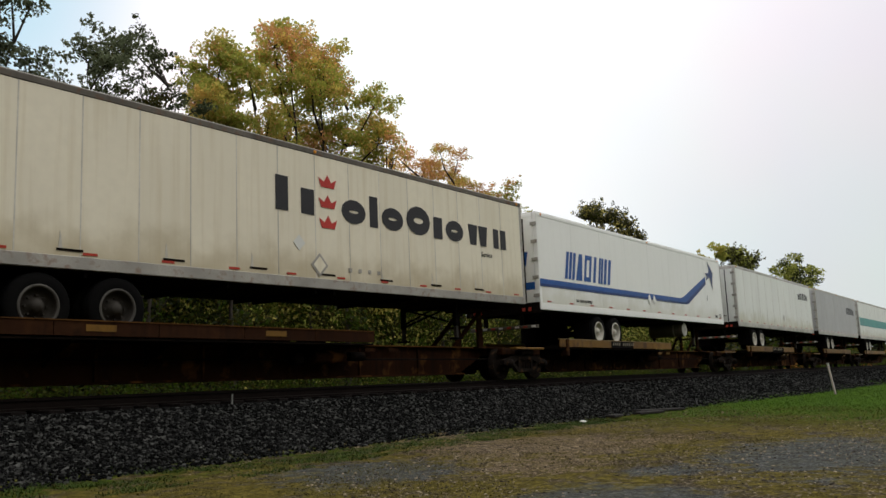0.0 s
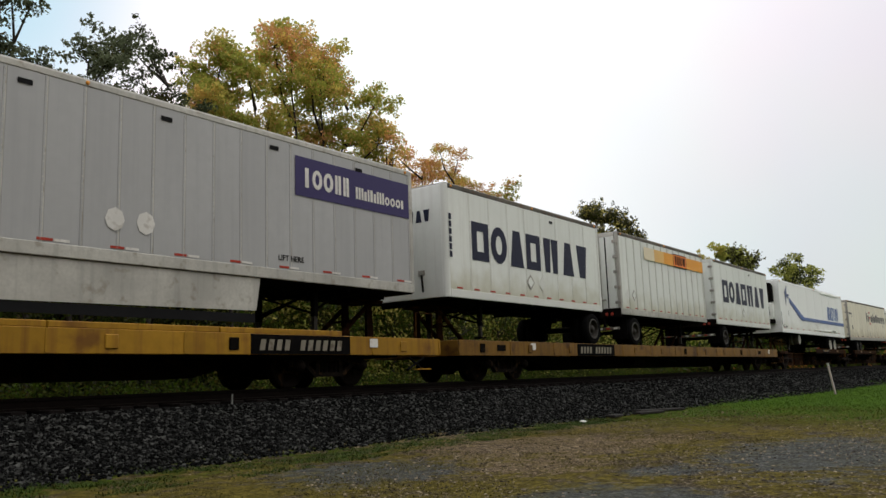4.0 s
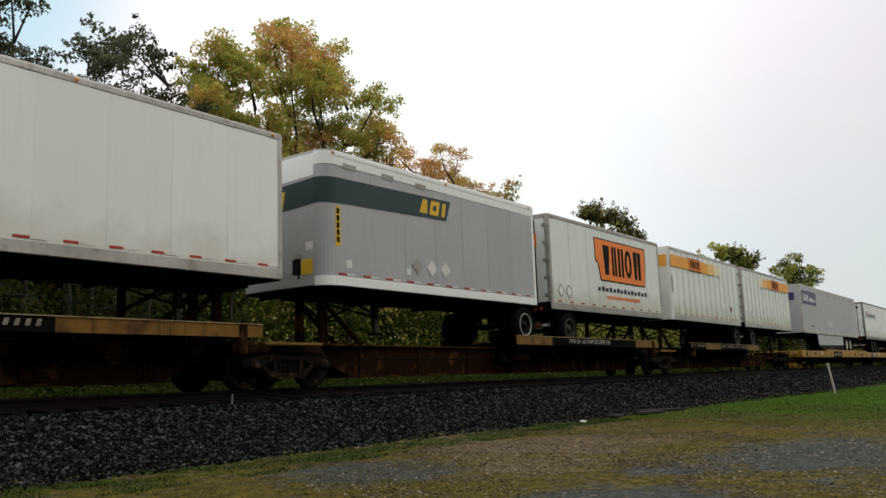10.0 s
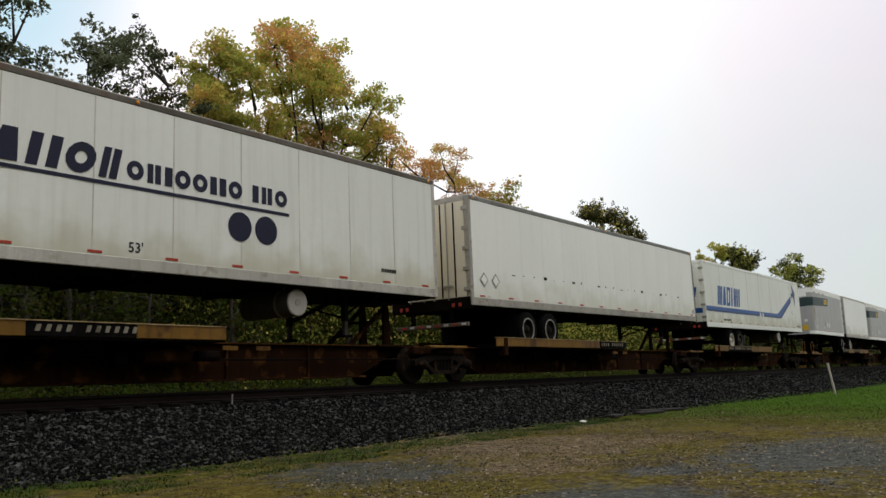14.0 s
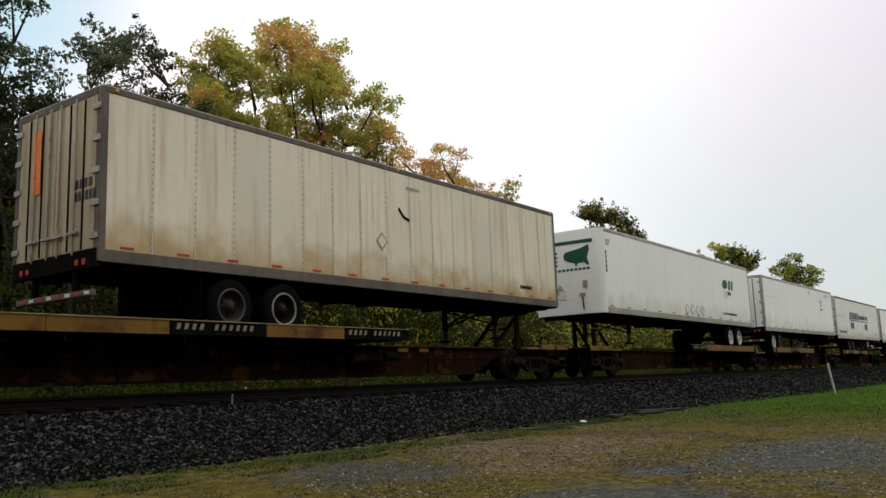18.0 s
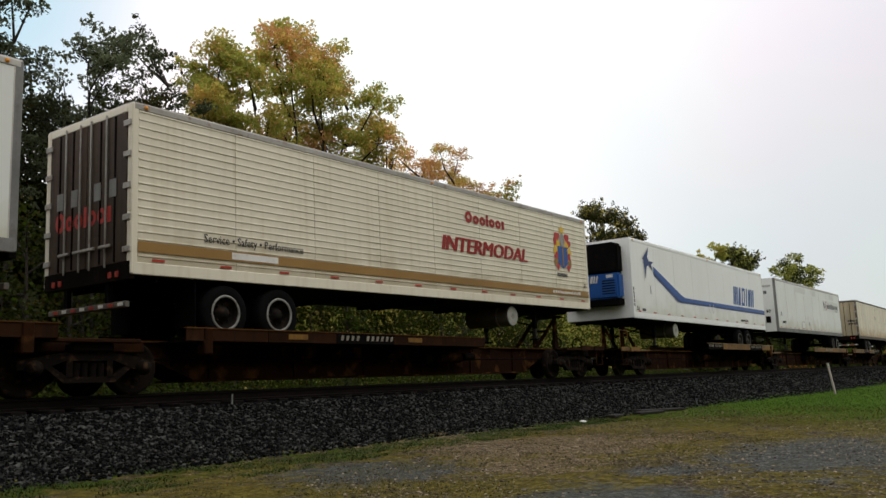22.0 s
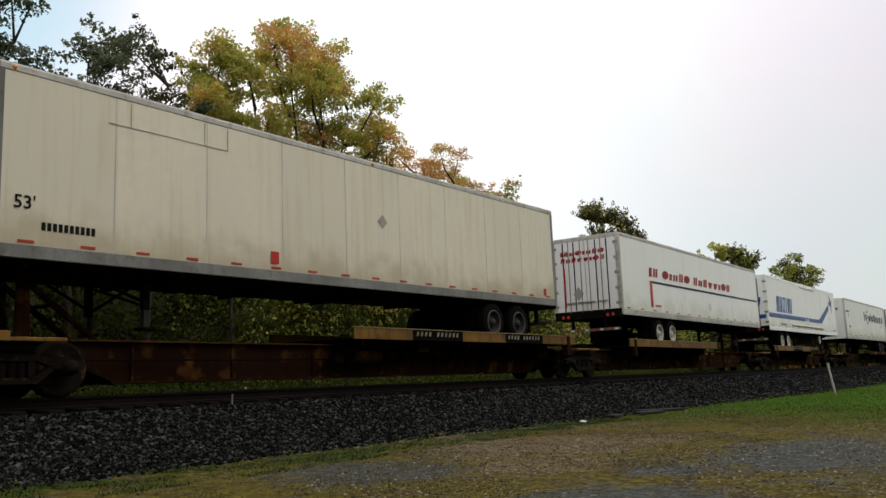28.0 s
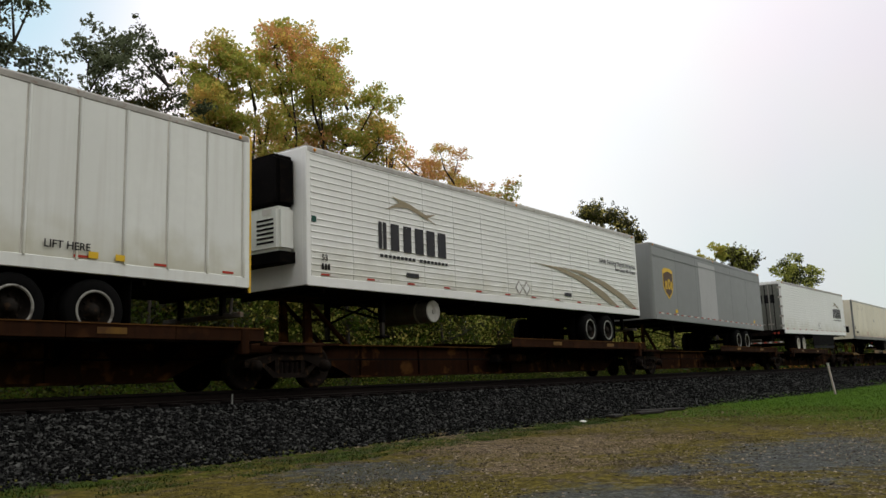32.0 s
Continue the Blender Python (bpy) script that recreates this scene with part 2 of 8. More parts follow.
def blocks(name, bm, mat, parent, label=""):
    """Every loose piece of a flat marking becomes a part of its own."""
    bm.verts.ensure_lookup_table()
    bm.verts.index_update()
    left = set(range(len(bm.verts)))
    out = []
    while left:
        todo, got = [min(left)], set()
        while todo:
            i = todo.pop()
            if i in got:
                continue
            got.add(i)
            todo += [e.other_vert(bm.verts[i]).index for e in bm.verts[i].link_edges]
        left -= got
        order = {i: k for k, i in enumerate(sorted(got))}
        me = bpy.data.meshes.new(name)
        me.from_pydata([bm.verts[i].co.copy() for i in sorted(got)], [], [[order[v.index] for v in f.verts] for f in bm.faces if f.verts[0].index in got])
        me.materials.append(mat)
        out.append(part(name, me, None, parent, label))
    bm.free()
    return out


def thing(name, label, category, at, group="", kind=""):
    ob = new(name)
    ob.empty_display_size = 0.3
    ob.matrix_basis = at if isinstance(at, Matrix) else Matrix.Translation(at)
    return tagged(ob, label, category, group, kind)


def add_box(bm, x0, x1, y0, y1, z0, z1, bevel=0.0):
    v = [bm.verts.new(p) for p in ((x0, y0, z0), (x1, y0, z0), (x1, y1, z0), (x0, y1, z0), (x0, y0, z1), (x1, y0, z1), (x1, y1, z1), (x0, y1, z1))]
    faces = [bm.faces.new([v[i] for i in q]) for q in ((3, 2, 1, 0), (4, 5, 6, 7), (0, 1, 5, 4), (1, 2, 6, 5), (2, 3, 7, 6), (3, 0, 4, 7))]
    if bevel:
        edges = list({e for f in faces for e in f.edges})
        bmesh.ops.bevel(bm, geom=edges, offset=bevel, segments=1, affect="EDGES")
    return bm


def box(x0, x1, y0, y1, z0, z1, bevel=0.0):
    return add_box(bmesh.new(), x0, x1, y0, y1, z0, z1, bevel)


def add_prism(bm, outline, depth, axis="y", start=0.0):
    """A flat outline pushed out along an axis. The outline is in (x, z) for y, (y, z) for x, (x, y) for z."""
    def place(a, b, d):
        return {"y": (a, d, b), "x": (d, a, b), "z": (a, b, d)}[axis]
    lo = [bm.verts.new(place(a, b, start)) for a, b in outline]
    hi = [bm.verts.new(place(a, b, start + depth)) for a, b in outline]
    bm.faces.new(lo)
    bm.faces.new(hi[::-1])
    k = len(outline)
    for i in range(k):
        bm.faces.new((lo[i], hi[i], hi[(i + 1) % k], lo[(i + 1) % k]))
    bmesh.ops.recalc_face_normals(bm, faces=bm.faces)
    return bm


def prism(outline, depth, axis="y", start=0.0):
    return add_prism(bmesh.new(), outline, depth, axis, start)


def add_rod(bm, a, b, r, r2=None, sides=8):
    a, b = Vector(a), Vector(b)
    r2 = r if r2 is None else r2
    d = (b - a).normalized()
    s = d.orthogonal().normalized()
    t = d.cross(s)
    lo, hi = [], []
    for i in range(sides):
        w = 2 * math.pi * i / sides
        o = s * math.cos(w) + t * math.sin(w)
        lo.append(bm.verts.new(a + o * r))
        hi.append(bm.verts.new(b + o * r2))
    for i in range(sides):
        bm.faces.new((lo[i], lo[(i + 1) % sides], hi[(i + 1) % sides], hi[i]))
    bm.faces.new(lo[::-1])
    bm.faces.new(hi)
    return bm


def rod(a, b, r, r2=None, sides=8):
    return add_rod(bmesh.new(), a, b, r, r2, sides)


def lathe(profile, sides=28, axis="y"):
    """A turned shape: (distance along the axis, radius) rows round the y axis."""
    bm = bmesh.new()
    rings = []
    for d, r in profile:
        if r < 1e-5:
            rings.append([bm.verts.new((0, d, 0))])
        else:
            rings.append([bm.verts.new((r * math.cos(2 * math.pi * i / sides), d, r * math.sin(2 * math.pi * i / sides))) for i in range(sides)])
    for a, b in zip(rings, rings[1:]):
        for i in range(sides):
            j = (i + 1) % sides
            if len(a) == 1 and len(b) == 1:
                continue
            if len(a) == 1:
                bm.faces.new((a[0], b[j], b[i]))
            elif len(b) == 1:
                bm.faces.new((a[i], a[j], b[0]))
            else:
                bm.faces.new((a[i], a[j], b[j], b[i]))
    bmesh.ops.recalc_face_normals(bm, faces=bm.faces)
    for f in bm.faces:
        f.smooth = True
    return bm


def words(text, height, mat, slant=0.0, bold=0.0):
    """Flat letters as a mesh in the x-z plane, facing -y, starting at x = 0."""
    cu = bpy.data.curves.new("marking", "FONT")
    cu.body, cu.size, cu.extrude, cu.shear, cu.resolution_u = text, height * 1.38, 0.0015, slant, 2
    cu.offset = bold * height
    tmp = bpy.data.objects.new("marking", cu)
    me = bpy.data.meshes.new_from_object(tmp)
    bpy.data.objects.remove(tmp)
    me.transform(Euler((radians(90), 0, 0)).to_matrix().to_4x4())
    me.materials.clear()
    me.materials.append(mat)
    return me


def smooth_obj(me):
    me.polygons.foreach_set("use_smooth", [True] * len(me.polygons))
    return me


# ---- ground and track ----
def toe(x):
    """How far from the track's middle the ballast runs out on the near side."""
    return -3.45 - 1.6 * min(1.0, max(0.0, (x - 10) / 22)) - 0.8 * min(1.0, max(0.0, (x - 30) / 40))


def lie(x, y):
    """Height of the ground sheet."""
    e = toe(x)
    if y < e:
        z = -0.95 - 0.012 * min(12.0, e - y) + 0.03 * noise.noise((x * 0.25, y * 0.25, 0.3)) * min(1.0, (e - y))
    elif y < -1.75:
        z = -0.26 - 0.69 * (y + 1.75) / (e + 1.75)
    elif y < 1.75:
        z = -0.26
    elif y < 3.6:
        z = -0.26 - 0.6 * (y - 1.75) / 1.85
    else:
        z = -0.86 + 0.05 * min(20, y - 3.6) + 0.25 * noise.noise((x * 0.12, y * 0.12, 1.7))
    return z


def steps(spans):
    out = []
    for a, b, d in spans:
        out += list(np.arange(a, b, d))
    return out + [spans[-1][1]]


def ground_material():
    m = bpy.data.materials.new("lot_ground")
    m.use_nodes = True
    n, l = m.node_tree.nodes, m.node_tree.links
    b = n["Principled BSDF"]
    b.inputs["Specular IOR Level"].default_value = 0.02
    geo = n.new("ShaderNodeNewGeometry")
    xyz = n.new("ShaderNodeSeparateXYZ")
    l.new(geo.outputs["Position"], xyz.inputs[0])

    def tex(s, detail=5.0, rough=0.6):
        t = n.new("ShaderNodeTexNoise")
        t.inputs["Scale"].default_value, t.inputs["Detail"].default_value, t.inputs["Roughness"].default_value = s, detail, rough
        l.new(geo.outputs["Position"], t.inputs["Vector"])
        return t.outputs["Fac"]

    def math_(op, a, c, clamp=False):
        x = n.new("ShaderNodeMath")
        x.operation, x.use_clamp = op, clamp
        for i, v in enumerate((a, c)):
            if isinstance(v, (int, float)):
                x.inputs[i].default_value = v
            else:
                l.new(v, x.inputs[i])
        return x.outputs[0]

    def band(v, lo, hi):
        r = n.new("ShaderNodeMapRange")
        r.interpolation_type = "SMOOTHSTEP"
        r.inputs["From Min"].default_value, r.inputs["From Max"].default_value = lo, hi
        l.new(v, r.inputs["Value"])
        return r.outputs["Result"]

    def blend(f, a, c):
        x = n.new("ShaderNodeMix")
        x.data_type = "RGBA"
        l.new(f, x.inputs[0]) if not isinstance(f, float) else None
        for s, v in ((6, a), (7, c)):
            if isinstance(v, tuple):
                x.inputs[s].default_value = (*v, 1)
            else:
                l.new(v, x.inputs[s])
        return x.outputs[2]
    def chips(s):
        v = n.new("ShaderNodeTexVoronoi")
        v.inputs["Scale"].default_value = s
        l.new(geo.outputs["Position"], v.inputs["Vector"])
        part_ = n.new("ShaderNodeSeparateColor")
        l.new(v.outputs["Color"], part_.inputs[0])
        return math_("SUBTRACT", part_.outputs[0], math_("MULTIPLY", v.outputs["Distance"], 0.35))
    fine, mid, broad, small = tex(20.0, 10.0, 0.82), tex(3.2, 6.0), tex(0.55, 5.0), tex(9.0, 5.0)
    stone = math_("POWER", math_("MAXIMUM", math_("ADD", math_("MULTIPLY", chips(42.0), 0.7), math_("MULTIPLY", chips(95.0), 0.45)), 0.0), 2.2)
    ragged = math_("ADD", math_("MULTIPLY", math_("SUBTRACT", broad, 0.5), 2.6), math_("ADD", math_("MULTIPLY", math_("SUBTRACT", mid, 0.5), 2.6), math_("MULTIPLY", math_("SUBTRACT", small, 0.5), 1.4)))

    def patch(cx, cy, rx, ry):
        """A ragged oval on the ground: 1 inside, 0 outside."""
        dx = math_("POWER", math_("MULTIPLY", math_("SUBTRACT", xyz.outputs["X"], cx), 1.0 / rx), 2.0)
        dy = math_("POWER", math_("ABSOLUTE", math_("MULTIPLY", math_("SUBTRACT", xyz.outputs["Y"], cy), 1.0 / ry), 0.0), 2.0)
        return math_("SUBTRACT", 1.0, band(math_("ADD", math_("ADD", dx, dy), ragged), 0.25, 1.25))

    def either(*masks):
        out = masks[0]
        for m_ in masks[1:]:
            out = math_("MAXIMUM", out, m_)
        return out
    gravel = blend(stone, (0.024, 0.0185, 0.010), (0.27, 0.215, 0.145))
    tan = blend(stone, (0.036, 0.025, 0.013), (0.50, 0.385, 0.26))
    moss = blend(band(fine, 0.33, 0.68), (0.026, 0.0215, 0.005), (0.150, 0.120, 0.028))
    colour = blend(band(math_("ADD", math_("MULTIPLY", small, 0.5), math_("ADD", math_("MULTIPLY", mid, 0.6), math_("MULTIPLY", tex(0.8, 3.0), 0.7))), 0.78, 0.96), gravel, moss)
    mottle = blend(band(math_("ADD", math_("MULTIPLY", tex(6.0, 3.0), 0.6), math_("MULTIPLY", tex(14.0, 3.0), 0.5)), 0.40, 0.70), (0.66, 0.66, 0.66), (1.38, 1.38, 1.38))
    # pale gravel where wheels have worn the lot, wet grey hollows, a green strip along the ballast, a lawn farther on
    worn = either(patch(11.2, -6.5, 2.6, 1.5), patch(9.0, -7.7, 1.2, 1.0), patch(13.4, -4.0, 2.6, 0.4), patch(12.8, -7.6, 1.2, 0.6))
    colour = blend(math_("MULTIPLY", worn, 0.85), colour, tan)
    wet = either(patch(11.6, -10.4, 3.2, 1.4), patch(9.0, -9.3, 0.9, 0.5), patch(7.0, -9.6, 0.9, 0.9), patch(7.6, -6.2, 1.5, 1.2), patch(5.0, -14.0, 4.0, 2.0))
    wetcol = blend(stone, (0.034, 0.038, 0.038), (0.150, 0.160, 0.160))
    colour = blend(math_("MULTIPLY", wet, 0.85), colour, wetcol)
    strip = math_("SUBTRACT", 1.0, band(math_("ABSOLUTE", math_("ADD", xyz.outputs["Y"], math_("ADD", math_("MULTIPLY", xyz.outputs["X"], 0.055), 3.45)), 0.0), 0.25, 1.2))
    grass = blend(band(fine, 0.33, 0.68), (0.008, 0.013, 0.001), (0.062, 0.090, 0.010))
    colour = blend(math_("MULTIPLY", strip, band(math_("ADD", mid, math_("MULTIPLY", broad, 0.4)), 0.62, 0.76)), colour, grass)
    lawn_edge = math_("ADD", xyz.outputs["X"], math_("ADD", math_("MULTIPLY", mid, 3.0), math_("MULTIPLY", broad, 6.0)))
    lawn = blend(band(fine, 0.3, 0.7), (0.017, 0.038, 0.002), (0.066, 0.125, 0.008))
    dull = blend(band(fine, 0.3, 0.7), (0.020, 0.026, 0.003), (0.095, 0.088, 0.016))
    lawn = blend(band(math_("ADD", xyz.outputs["X"], math_("MULTIPLY", math_("ADD", mid, broad), 7.0)), 25.0, 33.0), dull, lawn)
    colour = blend(band(lawn_edge, 19.0, 22.5), colour, lawn)
    shade = n.new("ShaderNodeMix")
    shade.data_type, shade.blend_type = "RGBA", "MULTIPLY"
    shade.inputs[0].default_value = 1.0
    l.new(colour, shade.inputs[6])
    l.new(mottle, shade.inputs[7])
    colour = shade.outputs[2]
    # ground behind the track coloured near black for shade under train and brush
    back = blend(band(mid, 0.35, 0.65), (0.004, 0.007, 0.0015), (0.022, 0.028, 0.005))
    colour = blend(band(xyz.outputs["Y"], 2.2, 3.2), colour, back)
    # near-black bed, so that the gaps between the ballast stones look shaded
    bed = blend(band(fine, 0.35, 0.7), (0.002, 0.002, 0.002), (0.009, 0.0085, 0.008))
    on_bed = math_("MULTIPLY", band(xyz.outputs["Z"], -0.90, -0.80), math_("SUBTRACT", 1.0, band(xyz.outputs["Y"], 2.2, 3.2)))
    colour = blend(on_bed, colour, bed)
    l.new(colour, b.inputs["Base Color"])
    r = n.new("ShaderNodeMapRange")
    r.inputs["To Min"].default_value, r.inputs["To Max"].default_value = 0.95, 0.75
    l.new(wet, r.inputs["Value"])
    l.new(r.outputs["Result"], b.inputs["Roughness"])
    bp = n.new("ShaderNodeBump")
    bp.inputs["Strength"].default_value, bp.inputs["Distance"].default_value = 0.7, 0.03
    l.new(fine, bp.inputs["Height"])
    l.new(bp.outputs["Normal"], b.inputs["Normal"])
    return m


def sheet(name, xs, ys, mat):
    xs, ys = list(xs), list(ys)
    verts = [(x, y, lie(x, y)) for x in xs for y in ys]
    k = len(ys)
    faces = [(i * k + j, (i + 1) * k + j, (i + 1) * k + j + 1, i * k + j + 1) for i in range(len(xs) - 1) for j in range(k - 1)]
    me = bpy.data.meshes.new(name)
    me.from_pydata(verts, [], faces)
    me.materials.append(mat)
    return smooth_obj(me)


GROUND = ground_material()
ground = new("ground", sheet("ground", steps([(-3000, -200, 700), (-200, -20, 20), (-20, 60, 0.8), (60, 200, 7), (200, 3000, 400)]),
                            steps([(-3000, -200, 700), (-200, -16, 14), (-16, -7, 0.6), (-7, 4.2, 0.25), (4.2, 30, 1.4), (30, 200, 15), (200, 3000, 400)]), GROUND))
tagged(ground, "gravel and grass lot beside a ballasted railway", "ground", kind="structure")

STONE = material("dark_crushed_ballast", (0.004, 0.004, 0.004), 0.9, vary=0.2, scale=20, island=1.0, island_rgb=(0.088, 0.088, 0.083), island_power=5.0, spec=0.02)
PEBBLE = material("loose_gravel", (0.02, 0.016, 0.011), 0.9, vary=0.2, scale=20, island=1.0, island_rgb=(0.30, 0.25, 0.18), island_power=2.2, spec=0.1)
GRASS = material("short_wet_grass", (0.056, 0.118, 0.008), 0.7, vary=0.3, scale=1.0, island=0.18, spec=0.12)
TOE_WEED = material("low_green_weed", (0.045, 0.078, 0.010), 0.7, vary=0.3, scale=2, island=0.7, spec=0.12)
DRY_GRASS = material("yellowed_grass", (0.10, 0.085, 0.018), 0.75, vary=0.25, scale=2, island=0.6, spec=0.12)
LEAF_LITTER = material("fallen_leaf", (0.30, 0.19, 0.07), 0.8, vary=0.2, scale=9, island=0.6)
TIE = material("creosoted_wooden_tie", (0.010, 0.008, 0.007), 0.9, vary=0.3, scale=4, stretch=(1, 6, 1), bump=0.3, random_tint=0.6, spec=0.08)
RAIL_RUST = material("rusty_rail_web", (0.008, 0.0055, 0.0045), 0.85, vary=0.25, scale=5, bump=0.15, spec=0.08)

ROCK = np.array([(1, 0, 0), (-1, 0, 0), (0, 1, 0), (0, -1, 0), (0, 0, 1), (0, 0, -1)], float)
ROCK_FACES = np.array([(0, 2, 4), (2, 1, 4), (1, 3, 4), (3, 0, 4), (2, 0, 5), (1, 2, 5), (3, 1, 5), (0, 3, 5)])


def scatter_rocks(name, places, sizes, mat, rng, flat=0.7):
    """Many small angular stones in one mesh."""
    k = len(places)
    ax = rng.normal(size=(k, 3, 3))
    q, _ = np.linalg.qr(ax)
    shape = rng.uniform(0.55, 1.25, size=(k, 1, 3))
    jit = rng.uniform(0.75, 1.25, size=(k, 6, 1))
    v = np.einsum("kij,kpj->kpi", q, ROCK[None] * shape * jit) * sizes[:, None, None]
    v[:, :, 2] *= flat
    v += places[:, None, :]
    f = ROCK_FACES[None] + 6 * np.arange(k)[:, None, None]
    me = bpy.data.meshes.new(name)
    me.vertices.add(6 * k)
    me.vertices.foreach_set("co", v.reshape(-1).astype(np.float32))
    me.loops.add(24 * k)
    me.loops.foreach_set("vertex_index", f.reshape(-1).astype(np.int32))
    me.polygons.add(8 * k)
    me.polygons.foreach_set("loop_start", (3 * np.arange(8 * k)).astype(np.int32))
    me.shade_flat()
    me.update(calc_edges=True)
    me.materials.append(mat)
    return new(name, me)


def spread(rng, count, x0, x1, y0, y1, power=1.0):
    x = x0 + (x1 - x0) * rng.uniform(size=count) ** power
    return x, rng.uniform(y0, y1, size=count)


rng = np.random.default_rng(7)
bx, by = [], []
for count, x0, x1 in ((30000, 3.5, 11.5), (30000, 11.5, 24.0), (22000, 24.0, 48.0), (9000, 48.0, 95.0)):
    x, s = spread(rng, count, x0, x1, 0.0, 1.0)
    far = np.array([toe(a) for a in x])
    edge = rng.normal(0.0, 0.16, size=count)
    bx.append(x)
    by.append(-1.25 + (far + 1.25 + edge) * s ** 0.85)
bx, by = np.concatenate(bx), np.concatenate(by)
bz = np.array([lie(a, c) for a, c in zip(bx, by)])
size = rng.uniform(0.020, 0.050, size=len(bx)) * (1 + np.clip(bx - 24, 0, 60) / 90)
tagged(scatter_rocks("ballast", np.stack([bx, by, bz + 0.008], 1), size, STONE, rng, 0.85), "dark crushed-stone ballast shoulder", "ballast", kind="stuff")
gx, gy = spread(rng, 26000, 4.0, 22.0, -12.2, -3.4, 1.4)
thin = np.array([noise.noise((a * 0.5, c * 0.5, 4.4)) for a, c in zip(gx, gy)]) > rng.normal(0.05, 0.15, size=len(gx))
gx, gy = gx[thin], gy[thin]
keep = gy < np.array([toe(a) for a in gx]) + 0.1
gx, gy = gx[keep], gy[keep]
gz = np.array([lie(a, c) for a, c in zip(gx, gy)])
tagged(scatter_rocks("gravel", np.stack([gx, gy, gz], 1), rng.uniform(0.006, 0.015, size=len(gx)) * rng.uniform(0.7, 2.0, size=len(gx)), PEBBLE, rng, 0.6), "loose pale gravel on the lot", "gravel", kind="stuff")


def blades(name, x, y, height, mat, label, lean=1.1):
    """Grass blades, each a bent two-piece strip, in one mesh."""
    k = len(x)
    z = np.array([lie(a, c) for a, c in zip(x, y)])
    a = rng.uniform(0, 2 * np.pi, size=k)
    w = 0.004 + 0.004 * rng.uniform(size=k)
    side = np.stack([np.cos(a) * w, np.sin(a) * w, 0 * a], 1)
    tip = np.stack([-np.sin(a) * height * lean, np.cos(a) * height * lean, height], 1) * rng.uniform(0.6, 1.1, size=(k, 1))
    base = np.stack([x, y, z - 0.005], 1)
    midp = base + tip * np.array([0.35, 0.35, 0.6])
    v = np.stack([base - side, base + side, midp + side * 0.7, midp - side * 0.7, base + tip], 1)
    me = bpy.data.meshes.new(name)
    me.vertices.add(5 * k)
    me.vertices.foreach_set("co", v.reshape(-1).astype(np.float32))
    off = 5 * np.arange(k)[:, None]
    loops = np.concatenate([np.array([0, 1, 2, 3])[None] + off, np.array([3, 2, 4])[None] + off], 1)
    me.loops.add(7 * k)
    me.loops.foreach_set("vertex_index", loops.reshape(-1).astype(np.int32))
    me.polygons.add(2 * k)
    me.polygons.foreach_set("loop_start", np.stack([7 * np.arange(k), 7 * np.arange(k) + 4], 1).reshape(-1).astype(np.int32))
    me.update(calc_edges=True)
    me.materials.append(mat)
    return tagged(new(name, me), label, "grass", kind="stuff")


def grass_places(count, x0, x1, y0, y1, clump, seed):
    x, y = spread(rng, count, x0, x1, y0, y1)
    d = np.array([noise.noise((a * clump, c * clump, seed)) + 0.6 * noise.noise((a * clump * 3.7, c * clump * 3.7, seed + 9)) for a, c in zip(x, y)])
    ok = (d > 0.08 + rng.normal(0, 0.12, size=count)) & (y < np.array([toe(a) for a in x]) + 0.15)
    return x[ok], y[ok]


x, y = grass_places(48000, 3.5, 18.0, -5.2, -3.3, 1.2, 2.0)
blades("toe_grass", x, y, rng.uniform(0.012, 0.05, size=len(x)), TOE_WEED, "ragged green grass along the foot of the ballast")
x, y = grass_places(80000, 5.0, 24.0, -9.5, -3.6, 0.7, 5.0)
blades("verge_grass", x, y, rng.uniform(0.008, 0.03, size=len(x)), DRY_GRASS, "thin yellowed grass at the edge of the lot")
x, y = spread(rng, 80000, 14.0, 55.0, -13.0, -4.6, 1.7)
ok = x > 19.5 + 5.0 * np.array([noise.noise((a * 0.4, c * 0.4, 8.1)) for a, c in zip(x, y)]) + rng.normal(0, 0.7, size=len(x))
blades("lawn_grass", x[ok], y[ok], rng.uniform(0.02, 0.06, size=int(ok.sum())), GRASS, "bright green lawn beside the track")

# rails on ties
RAIL_SECTION = [(-0.07, -0.17), (0.07, -0.17), (0.07, -0.155), (0.012, -0.135), (0.012, -0.045), (0.036, -0.035), (0.036, -0.004), (0.028, 0.0), (-0.028, 0.0), (-0.036, -0.004), (-0.036, -0.035), (-0.012, -0.045), (-0.012, -0.135), (-0.07, -0.155)]
track = thing("track", "railway track of rusty rails on dark wooden ties", "track", (0, 0, 0), kind="structure")
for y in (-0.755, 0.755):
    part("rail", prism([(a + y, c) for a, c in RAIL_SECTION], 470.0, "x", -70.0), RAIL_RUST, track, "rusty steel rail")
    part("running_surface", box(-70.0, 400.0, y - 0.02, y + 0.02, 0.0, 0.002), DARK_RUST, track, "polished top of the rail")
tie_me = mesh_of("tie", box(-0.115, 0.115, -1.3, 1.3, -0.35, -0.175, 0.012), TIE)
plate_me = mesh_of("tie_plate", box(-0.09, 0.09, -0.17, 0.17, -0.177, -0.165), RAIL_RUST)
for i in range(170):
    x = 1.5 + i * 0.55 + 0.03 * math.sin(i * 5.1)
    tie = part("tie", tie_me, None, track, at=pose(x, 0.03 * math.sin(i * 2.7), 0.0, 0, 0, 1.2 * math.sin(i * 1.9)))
    if i < 60:
        part("tie_plate", plate_me, None, tie, at=(0, -0.755, 0))

